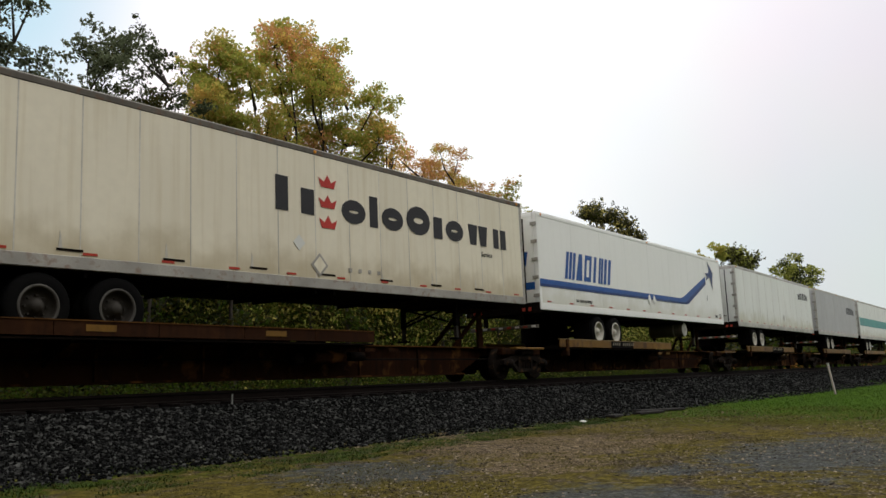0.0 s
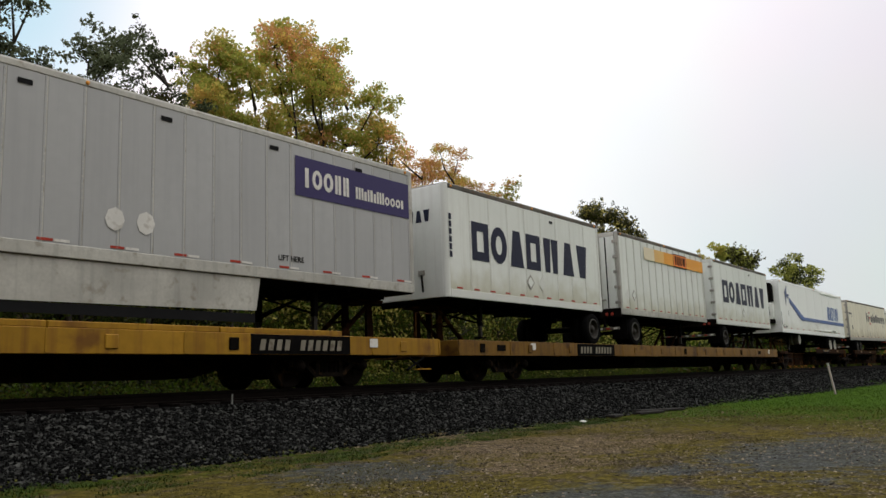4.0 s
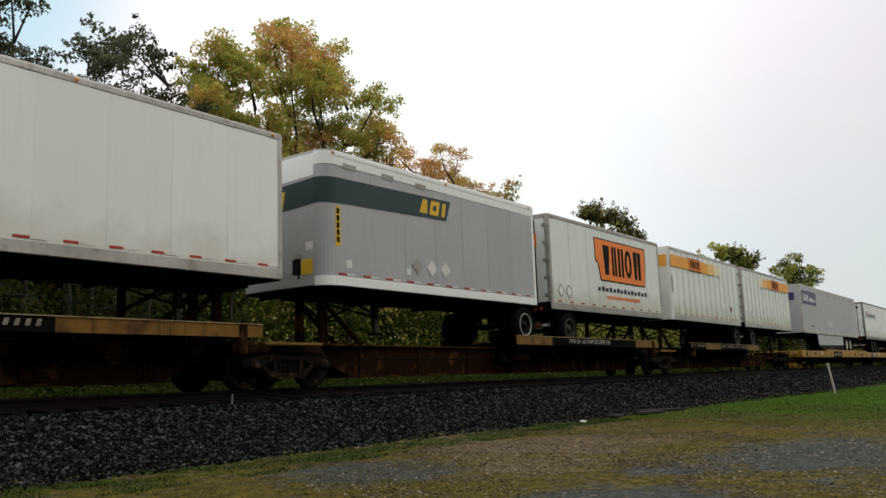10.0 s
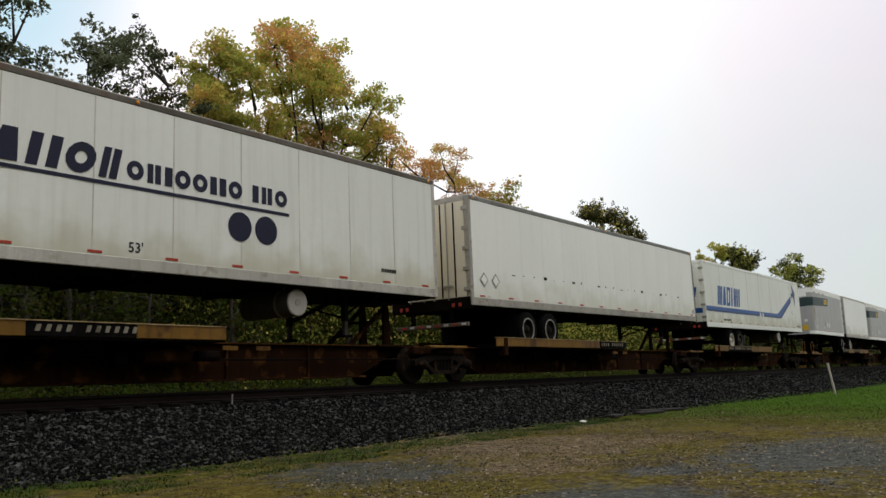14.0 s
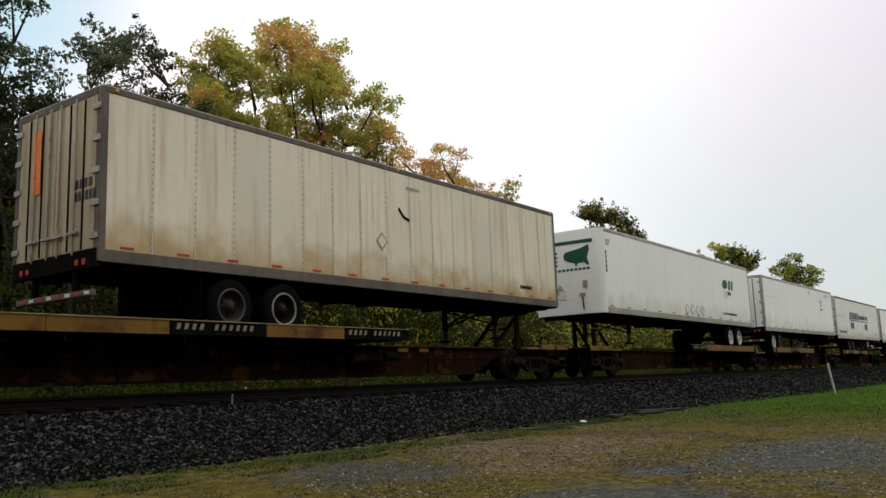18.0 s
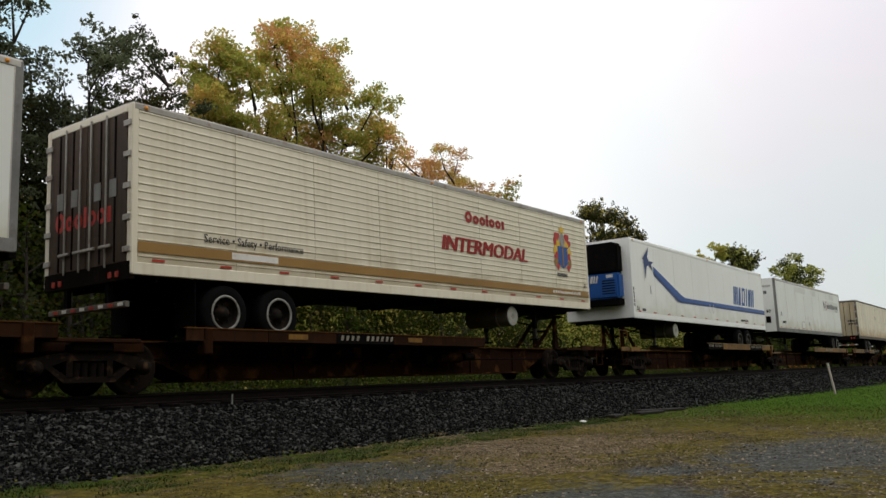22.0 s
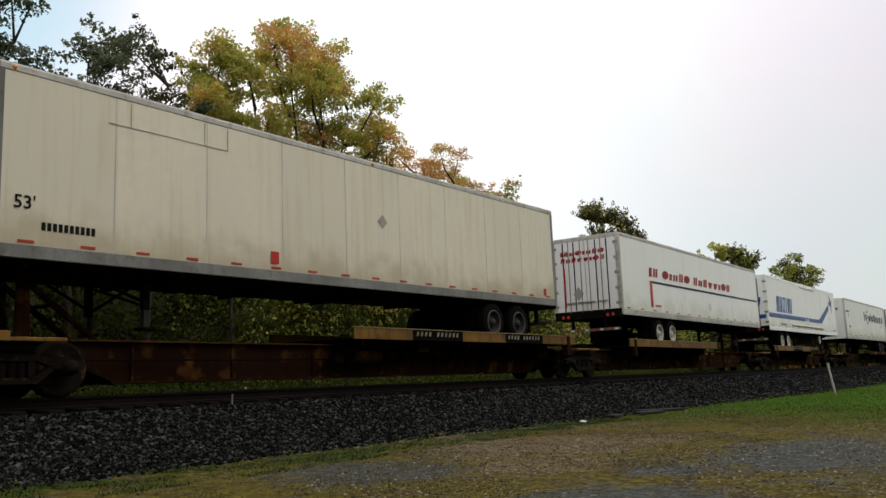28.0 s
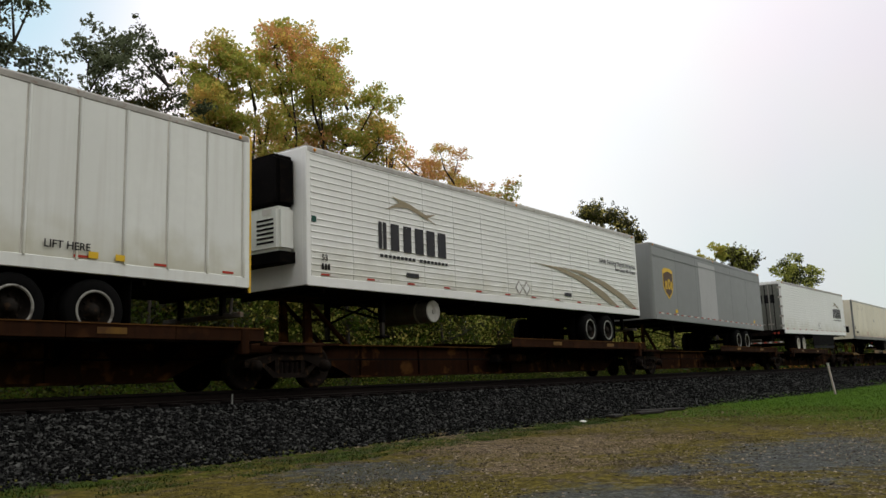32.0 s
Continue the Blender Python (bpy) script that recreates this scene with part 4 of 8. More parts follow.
bare = thing("tree", "bare twiggy branches beside the maple", "tree", (30.2, 12.4, lie(30.2, 12.4)), "trees behind the track")
r = np.random.default_rng(77)
twigs = [((0, 0, 0), (0.1, 0, 9.5), 0.07, 0.04)]
for i in range(9):
    a = Vector((0.1, 0, 9.0 + 0.1 * i))
    b = a + Vector((r.uniform(-0.6, 0.9), r.uniform(-0.5, 0.5), r.uniform(1.6, 3.6)))
    twigs.append((a, b, 0.03, 0.012))
    for g in (0.4, 0.6, 0.8):
        twigs.append((a.lerp(b, g), a.lerp(b, g) + Vector((r.uniform(-0.5, 0.5), r.uniform(-0.3, 0.3), r.uniform(0.3, 0.8))), 0.014, 0.006))
part("trunk", tubes(twigs, 5), None, bare)

# thin saplings and brush behind the train
r = np.random.default_rng(41)
for i in range(16):
    sx, sy = 8.5 + i * 2.0 + r.uniform(-0.5, 0.5), r.uniform(7.2, 9.6)
    h = r.uniform(4.0, 7.2) * (1.0 if sx < 26 else 0.8)
    tree("slender sapling in the brush", sx, sy, h, r.uniform(1.0, 1.7), [LEAF_GREEN, LEAF_BRIGHT, LEAF_OLIVE, LEAF_DARK], (0.35, 0.25, 0.2, 0.2), 50 + i, 1500, 0.13, 0.25, 8, sparse=0.4)


def brush(name, label, x0, x1, y0, y1, top, count, leaf, mats, seed, weights):
    """A thicket of low leafy growth in one mesh."""
    r = np.random.default_rng(seed)
    k = count // 60
    cx, cy = r.uniform(x0, x1, size=k), r.uniform(y0, y1, size=k)
    ch = top * r.uniform(0.25, 1.0, size=k)
    idx = np.repeat(np.arange(k), 60)
    u = r.uniform(size=len(idx))
    c = np.stack([cx[idx] + r.normal(0, 0.35, size=len(idx)), cy[idx] + r.normal(0, 0.35, size=len(idx)), ch[idx] * u ** 0.7], 1)
    c[:, 2] += np.array([lie(a, b) for a, b in zip(cx, cy)])[idx]
    cum = np.cumsum(weights) / np.sum(weights)
    tone = r.uniform(size=k)
    mix = np.where(r.uniform(size=len(idx)) < 0.7, tone[idx], r.uniform(size=len(idx)))
    picks = np.searchsorted(cum, mix).clip(0, len(mats) - 1)
    return tagged(new(name, leaf_mesh(name, c, leaf, mats, picks, r)), label, "brush", kind="stuff")


# near-black leaves carry the shade deep in the thicket as colour
BRUSH_SHADED = leaf_material("shaded_brush_leaf", (0.018, 0.024, 0.006))
BRUSH_MATS = [LEAF_BRIGHT, LEAF_GREEN, BRUSH_SHADED, LEAF_OLIVE, LEAF_RUSSET]
brush("low_brush", "bright green weeds and brush behind the track", 4.0, 48.0, 4.4, 7.0, 1.2, 70000, 0.085, BRUSH_MATS, 61, (0.34, 0.34, 0.20, 0.12, 0.0))
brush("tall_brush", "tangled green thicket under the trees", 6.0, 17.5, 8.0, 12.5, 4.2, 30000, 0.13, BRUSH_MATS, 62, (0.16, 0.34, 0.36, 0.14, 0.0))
brush("turning_brush", "tangled thicket turning yellow under the maples", 17.0, 62.0, 7.5, 11.6, 6.0, 110000, 0.14, [LEAF_BRIGHT, LEAF_GREEN, MAPLE_GREEN, MAPLE_OLIVE, LEAF_OLIVE], 69, (0.22, 0.22, 0.26, 0.12, 0.18))
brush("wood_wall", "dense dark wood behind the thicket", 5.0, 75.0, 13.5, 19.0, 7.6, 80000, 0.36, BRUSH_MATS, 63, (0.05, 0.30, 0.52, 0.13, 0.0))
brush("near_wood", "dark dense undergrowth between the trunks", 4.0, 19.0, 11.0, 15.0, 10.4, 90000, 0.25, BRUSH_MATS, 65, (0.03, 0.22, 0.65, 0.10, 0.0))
brush("far_brush", "green brush along the line in the distance", 48.0, 150.0, 4.5, 14.0, 2.8, 45000, 0.34, BRUSH_MATS, 64, (0.25, 0.35, 0.2, 0.16, 0.04))
brush("far_wood", "olive wood behind the line farther on", 58.0, 175.0, 15.0, 24.0, 7.0, 42000, 0.5, BRUSH_MATS, 70, (0.15, 0.4, 0.3, 0.15, 0.0))
brush("end_brush", "hazy green woodland at the far end of the line", 150.0, 480.0, 6.0, 30.0, 6.0, 16000, 1.0, BRUSH_MATS, 66, (0.2, 0.4, 0.3, 0.1, 0.0))
# next two: unseen trees added behind the viewer to block low sky light
brush("rear_wood", "unseen tall trees added behind the viewer to block low light", -70.0, 130.0, -50.0, -38.0, 17.0, 30000, 1.5, BRUSH_MATS, 68, (0.05, 0.35, 0.45, 0.15, 0.0))
brush("near_rear_wood", "unseen tall trees added behind and left to block light", -50.0, -13.0, -42.0, -6.0, 15.0, 22000, 1.3, BRUSH_MATS, 71, (0.05, 0.35, 0.45, 0.15, 0.0))
# the wood carried on out of view, added to cut sky light from the left
brush("side_wood", "unseen woodland added beside the track to block sky on the left", -45.0, 5.0, 5.0, 14.0, 9.0, 36000, 0.4, BRUSH_MATS, 67, (0.1, 0.3, 0.45, 0.15, 0.0))
# pale thin trunks in the wood
for i in range(14):
    wx, wy = 7.0 + i * 1.25 + r.uniform(-0.4, 0.4), r.uniform(9.5, 13.0)
    h = r.uniform(7.0, 10.5)
    z0 = lie(wx, wy)
    pole = thing("tree", "bare slender trunk among the undergrowth", "tree", (wx, wy, z0), "trees behind the track")
    a, b2_ = (0, 0, -0.1), (r.uniform(-0.5, 0.5), r.uniform(-0.3, 0.3), h)
    part("trunk", tubes([(a, b2_, 0.10, 0.04)] + [((b2_[0] * f, b2_[1] * f, h * f), (b2_[0] * f + r.uniform(-0.9, 0.9), r.uniform(-0.5, 0.5), h * f + 0.8), 0.03, 0.01) for f in (0.5, 0.62, 0.74, 0.86)], 6), None, pole)


# ---- the train ----
SPEED = 15.22           # metres a second, along +x
HALF = 1.295            # half a trailer's width
DECK = 1.0              # tyres stand this high over the rails
RAIL_LO, WALL_LO, WALL_HI, ROOF = 1.03, 1.22, 3.74, 3.86
MOVERS = []             # (thing, x at the start, height, pitch)

TYRE_ME = mesh_of("tyre", lathe([(-0.13, 0.30), (-0.14, 0.36), (-0.13, 0.455), (-0.10, 0.485), (0.10, 0.485), (0.13, 0.455), (0.14, 0.36), (0.13, 0.30), (-0.13, 0.30)], 32), TYRE)


def rim_mesh(mat):
    bm = lathe([(-0.125, 0.31), (-0.135, 0.285), (-0.10, 0.27), (-0.02, 0.255), (0.0, 0.20), (-0.04, 0.13), (-0.075, 0.115), (-0.10, 0.09), (-0.125, 0.075), (-0.13, 0.0)], 28)
    for i in range(8):
        w = 2 * math.pi * i / 8
        add_rod(bm, (0.165 * math.cos(w), -0.015, 0.165 * math.sin(w)), (0.165 * math.cos(w), -0.06, 0.165 * math.sin(w)), 0.018, sides=6)
    return mesh_of("rim", bm, mat)


HUB_BLACK = material("greasy_black_hub", (0.014, 0.012, 0.010), 0.8, vary=0.3, scale=9, spots=0.6, spots_rgb=(0.05, 0.03, 0.016), spec=0.05)
LIP_PALE = material("scuffed_pale_rim_lip", (0.24, 0.235, 0.21), 0.5, vary=0.25, scale=7, spots=0.8, spots_rgb=(0.06, 0.05, 0.04))
LIP_DULL = material("dull_rim_lip", (0.06, 0.055, 0.048), 0.6, vary=0.4, scale=9, spots=0.8, spots_rgb=(0.03, 0.025, 0.02))
RIMS = {"white": rim_mesh(WHEEL_WHITE), "dark": rim_mesh(WHEEL_DARK), "ring": rim_mesh(HUB_BLACK)}
LIP_SHAPE = [(-0.127, 0.318), (-0.144, 0.308), (-0.144, 0.282), (-0.127, 0.272)]
LIPS = {"white": mesh_of("rim_lip", lathe(LIP_SHAPE, 32), WHEEL_WHITE), "dark": mesh_of("rim_lip", lathe(LIP_SHAPE, 32), LIP_DULL), "ring": mesh_of("rim_lip", lathe(LIP_SHAPE, 32), LIP_PALE)}
REFLECTOR_ME = mesh_of("reflector", box(-0.12, 0.12, -0.004, 0.0, -0.02, 0.02), RED)
TAPE_ME = mesh_of("tape", box(-0.12, 0.12, -0.004, 0.0, -0.02, 0.02), LABEL_WHITE)
LAMP_ME = mesh_of("marker_lamp", lathe([(0.0, 0.035), (-0.02, 0.03), (-0.025, 0.0)], 10), AMBER)
HINGE_ME = mesh_of("hinge", box(-0.03, 0.0, -0.10, 0.10, -0.05, 0.05, 0.008), STEEL)
PANEL_CACHE = {}


def panel_mesh(w, style, mat):
    """One sheet of a trailer's side, w wide, its outer face at y = 0 looking to -y: a closed section pushed up (or along, for ribs)."""
    key = (round(w, 3), style, mat.name)
    if key in PANEL_CACHE:
        return PANEL_CACHE[key]
    h = WALL_HI - WALL_LO
    bm = bmesh.new()
    if style == "ribs":
        rows, d = [(0.0, 0.0)], h / 19
        for i in range(19):
            z0 = d * i
            rows += [(-0.002, z0 + 0.004), (-0.002, z0 + d - 0.036), (-0.013, z0 + d - 0.028), (-0.013, z0 + d - 0.010), (-0.002, z0 + d - 0.003)]
        add_prism(bm, rows + [(0.0, h), (0.02, h), (0.02, 0.0)], w - 0.008, "x", 0.004)
    else:
        tight = style == "plate"
        gap, bow = (0.0004 if tight else 0.0012), 0.006
        x0, x1 = gap, w - gap
        line = [(x0, 0.0008 if tight else 0.005), (x0 + 0.01, -0.0005), (w * 0.28, -bow * 0.85), (w * 0.5, -bow), (w * 0.72, -bow * 0.85)]
        first = len(line)
        if style == "posts":
            line += [(w - 0.080, -0.0008), (w - 0.078, -0.004), (w - 0.056, -0.004), (w - 0.055, -0.001), (w - 0.042, -0.028), (w - 0.012, -0.028), (x1, 0.0)]
            seam = (first, first + 3)
        elif style == "rivets":
            line += [(x1 - 0.052, -0.001), (x1 - 0.050, -0.007), (x1 - 0.020, -0.007), (x1 - 0.018, -0.004), (x1, -0.004)]
            seam = (first + 3, first + 5)
        else:
            line += [(x1 - 0.020, -0.0005), (x1 - 0.018, -0.0035), (x1, -0.0035)]
            seam = (first, first + 3)
        add_prism(bm, line + [(x1, 0.02), (x0, 0.02)], h, "z", 0.0)
        bm.faces.ensure_lookup_table()
        for f in bm.faces:
            c = f.calc_center_median()
            if len(f.verts) == 4 and c.y < 0.004 and any(abs(c.x - (line[k][0] + line[k + 1][0]) / 2) < 1e-4 for k in range(seam[0], min(seam[1], len(line) - 1))):
                f.material_index = 1
    PANEL_CACHE[key] = mesh_of("side_panel", bm, mat)
    PANEL_CACHE[key].materials.append({BRIGHT: BRIGHT, GREY: ALUMINIUM, DARKGREY: DARKGREY}.get(mat, SEAM))
    return PANEL_CACHE[key]


def decal(owner, outline, mat, name="decal", label="", lift=0.010):
    """A flat painted or stuck shape on the near side, outline in (x, z)."""
    return part(name, prism(outline, 0.003, "y", -HALF - lift - 0.003), mat, owner, label)


def end_decal(owner, outline, mat, name="decal", label="", lift=0.006, x=0.0):
    """The same on the end wall that faces back along the train, outline in (y, z)."""
    return part(name, prism(outline, 0.003, "x", x - lift - 0.003), mat, owner, label)


def quad(x0, x1, z0, z1, lean=0.0):
    return [(x0, z0), (x1, z0), (x1 + lean, z1), (x0 + lean, z1)]


STROKES = {"D": 0.76, "N": 0.80, "w": 0.95, "I": 0.34, "i": 0.34, "O": 0.78, "o": 0.66, "V": 0.80, "A": 0.80, "v": 0.72, "T": 0.62, "E": 0.58, " ": 0.30, "n": 0.64, "H": 0.24, "X": 0.55, "M": 0.98, "W": 1.05, "l": 0.26}


def bars(pattern, x, z, width, height, lean=0.0, weight=0.62):
    """A wordmark reduced to a row of plain blocks: x and z of its lower left corner, its width and height. Returns a flat bmesh in the x-z plane."""
    total = sum(STROKES[c] + 0.10 for c in pattern) - 0.10
    k = width / total
    bm = bmesh.new()

    def skew(px, pz):
        return px + lean * pz / height, z + pz
    for c in pattern:
        w = STROKES[c] * k
        tall = height if c not in "oivnw" else height * 0.76
        if c in "Oo":
            # a round letter becomes a plain ring
            n, t = 14, min(0.24 * k, 0.3 * w)
            ring = []
            for q in range(n):
                a = 2 * math.pi * q / n
                row = []
                for rx, rz in ((w / 2, tall / 2), (w / 2 - t, tall / 2 - t)):
                    px, pz = skew(x + w / 2 + rx * math.cos(a), tall / 2 + rz * math.sin(a))
                    row.append((bm.verts.new((px, 0, pz)), bm.verts.new((px, 0.003, pz))))
                ring.append(row)
            for q in range(n):
                (a0, a1), (b0, b1) = ring[q]
                (c0, c1), (d0, d1) = ring[(q + 1) % n]
                for f in ((a0, c0, d0, b0), (a1, b1, d1, c1), (a0, a1, c1, c0), (b0, d0, d1, b1)):
                    bm.faces.new(f)
        elif c != " ":
            s = w * (0.84 if w > 0.5 * k else 0.9)
            a = x + (w - s) / 2
            if c in "Vv":
                add_prism(bm, [skew(a + s * 0.22, 0), skew(a + s * 0.78, 0), skew(a + s, tall), skew(a, tall)], 0.003)
            elif c == "A":
                add_prism(bm, [skew(a, 0), skew(a + s, 0), skew(a + s * 0.76, tall), skew(a + s * 0.24, tall)], 0.003)
            elif c == "D":
                # a plain hollow frame
                t = min(0.23 * k, 0.32 * w)
                lo, hi = [], []
                for px, pz in ((0, 0), (w, 0), (w, tall), (0, tall)):
                    for q, into in ((lo, 0.0), (hi, t)):
                        ax, az = skew(x + min(max(px, into), w - into), min(max(pz, into), tall - into))
                        q.append((bm.verts.new((ax, 0, az)), bm.verts.new((ax, 0.003, az))))
                for q in range(4):
                    (a0, a1), (b0, b1), (c0, c1), (d0, d1) = lo[q], lo[(q + 1) % 4], hi[(q + 1) % 4], hi[q]
                    for f in ((a0, b0, c0, d0), (a1, d1, c1, b1), (a0, a1, b1, b0), (d0, c0, c1, d1)):
                        bm.faces.new(f)
            elif c == "T":
                add_prism(bm, [skew(x + w * 0.28, 0), skew(x + w * 0.72, 0), skew(x + w * 0.72, tall), skew(x + w * 0.28, tall)], 0.003)
            elif c == "N":
                for h0, h1 in ((0.0, 0.36), (0.60, 0.96)):
                    add_prism(bm, [skew(x + w * h0, 0), skew(x + w * h1, 0), skew(x + w * h1, tall), skew(x + w * h0, tall)], 0.003)
            elif c == "M":
                for h0, h1 in ((0.0, 0.26), (0.37, 0.63), (0.74, 1.0)):
                    add_prism(bm, [skew(x + w * h0, 0), skew(x + w * h1, 0), skew(x + w * h1, tall), skew(x + w * h0, tall)], 0.003)
            elif c in "Ww":
                for h0, h1 in ((0.0, 0.5), (0.5, 1.0)):
                    m = (h0 + h1) / 2
                    add_prism(bm, [skew(a + s * (m - 0.15), 0), skew(a + s * (m + 0.15), 0), skew(a + s * (h1 - 0.02), tall), skew(a + s * (h0 + 0.02), tall)], 0.003)
            elif c in "EnHX" and s > 0.12:
                for h0, h1 in ((0.0, 0.42), (0.56, 1.0)):
                    add_prism(bm, [skew(a + s * h0, 0), skew(a + s * h1, 0), skew(a + s * h1, tall), skew(a + s * h0, tall)], 0.003)
            else:
                add_prism(bm, [skew(a, 0), skew(a + s, 0), skew(a + s, tall), skew(a, tall)], 0.003)
        x += w + 0.10 * k
    return bm


def wordmark(owner, pattern, x, z, width, height, mat, lean=0.0, name="wordmark", label="", lift=0.010):
    bm = bars(pattern, x, z, width, height, lean)
    bmesh.ops.translate(bm, verts=bm.verts, vec=(0, -HALF - lift - 0.003, 0))
    if height >= 0.3:
        return blocks("wordmark_block", bm, mat, owner)
    return tagged(part(name, bm, mat, owner), label, kind="stuff")


def end_wordmark(owner, pattern, y, z, width, height, mat, lean=0.0, name="wordmark", x=0.0, lift=0.008):
    """On the end wall; y is its far (left-hand) edge."""
    bm = bars(pattern, 0, z, width, height, lean)
    bmesh.ops.transform(bm, matrix=Matrix.Translation((x - lift, y, 0)) @ Matrix.Rotation(radians(-90), 4, "Z"), verts=bm.verts)
    return tagged(part(name, bm, mat, owner), kind="stuff")


def letters(owner, text, x, z, height, mat, slant=0.0, name="lettering", lift=0.012, width=None, bold=0.012):
    me = words(text, height, mat, slant, bold)
    if width:
        xs = [v.co.x for v in me.vertices]
        me.transform(Matrix.Diagonal((width / (max(xs) - min(xs)), 1, 1, 1)))
    return tagged(part(name, me, mat, owner, at=(x, -HALF - lift, z)), kind="stuff")


def number_bars(owner, x, z, count, height, mat=INK, lift=0.011):
    """Reporting marks, as plain upright bars."""
    bm = bmesh.new()
    for i in range(count):
        add_box(bm, x + i * height * 0.72, x + i * height * 0.72 + height * 0.5, -HALF - lift, -HALF - lift + 0.003, z, z + height)
    return blocks("number_mark", bm, mat, owner)


def stacked_bars(owner, x, z_top, count, size, mat=INK):
    bm = bmesh.new()
    for i in range(count):
        add_box(bm, x, x + size * 0.7, -HALF - 0.013, -HALF - 0.010, z_top - i * size * 1.25 - size, z_top - i * size * 1.25)
    return tagged(part("number_mark", bm, mat, owner), kind="stuff")


def placard(owner, x, z, size=0.18, mat=ALUMINIUM, inner=None):
    p = decal(owner, [(x - size, z), (x, z - size), (x + size, z), (x, z + size)], mat, "placard", "diamond placard holder", lift=0.012)
    if inner:
        s = size * 0.72
        decal(owner, [(x - s, z), (x, z - s), (x + s, z), (x, z + s)], inner, "placard_face", lift=0.017)
    return p


def crown(cx, z, w, h):
    """A little three-pointed coronet."""
    return [(cx - w * 0.36, z), (cx + w * 0.36, z), (cx + w * 0.5, z + h * 0.72), (cx + w * 0.2, z + h * 0.42), (cx, z + h), (cx - w * 0.2, z + h * 0.42), (cx - w * 0.5, z + h * 0.72)]


def crowned_mark(owner, x, z, width, height, big=True):
    """Dark wordmark with a column of three red coronets in it."""
    k = width / 8.5
    wordmark(owner, "Ti", x, z + (0.02 * k), 1.25 * k, height, CHARCOAL, name="wordmark", label="bold charcoal wordmark in bars")
    for i in range(3):
        decal(owner, crown(x + 1.62 * k, z - 0.30 * height + i * 0.62 * height, 0.52 * k, 0.40 * height), CRIMSON, "coronet", "small red coronet", lift=0.012)
    wordmark(owner, "oloOiown", x + 2.02 * k, z - 0.02 * k, width - 2.02 * k, height, CHARCOAL)


def arrow_stripe(owner, length, flip=False):
    """A blue band along the side that bends up to an arrow-like bird at the nose."""
    f = (lambda x: length - x) if flip else (lambda x: x)
    up = 0.17 if flip else 0.09

    def put(outline, mat, name, label="", lift=0.010):
        pts = [(f(x), z + (up if z < 2.0 else 0.0)) for x, z in outline]
        return decal(owner, pts if not flip else pts[::-1], mat, name, label, lift)
    put([(0.02, 1.62), (length - 4.55, 1.62), (length - 4.2, 1.66), (length - 2.0, 2.68), (length - 2.0, 2.99), (length - 4.75, 1.90), (length - 5.1, 1.83), (0.02, 1.83)], BLUE, "stripe", "bright blue stripe bending upwards")
    put([(0.02, 1.615), (length - 4.5, 1.615), (length - 4.2, 1.66), (length - 2.0, 2.66), (length - 2.0, 2.80), (length - 4.4, 1.74), (length - 4.7, 1.69), (0.02, 1.69)], DEEP_BLUE, "stripe_shade", lift=0.013)
    bird = [(0.0, 0.0), (-0.13, 0.10), (-0.62, 0.46), (-0.46, 0.10), (-0.56, -0.04), (-0.98, -0.06), (-0.76, -0.17), (-0.90, -0.36), (-0.52, -0.20), (-0.36, -0.26), (-0.18, -0.72), (-0.10, -0.24), (-0.05, -0.07)]
    hx, hz = length - 1.02, 3.20
    put([(hx + 0.045 + (px + 0.42) * 1.12 - 0.42, hz + 0.0 + (pz + 0.12) * 1.12 - 0.12) for px, pz in bird], LABEL_WHITE, "bird_outline", lift=0.016)
    put([(hx + px, hz + pz) for px, pz in bird], DEEP_BLUE, "swallow", "dark blue swallow in flight with a white outline", lift=0.020)


def wheel_set(owner, x, rim, y_sign, detail=True):
    """Twin tyres on one end of an axle."""
    for k, y in enumerate((1.14, 0.80)):
        turn = Matrix.Translation((x, y_sign * y, 0.475)) @ (Matrix.Identity(4) if y_sign < 0 else Matrix.Rotation(math.pi, 4, "Z"))
        t = part("wheel", TYRE_ME, None, owner, at=turn)
        if k == 0:
            r = part("rim", RIMS[rim], None, t)
            if y_sign < 0:
                part("rim_lip", LIPS[rim], None, r)


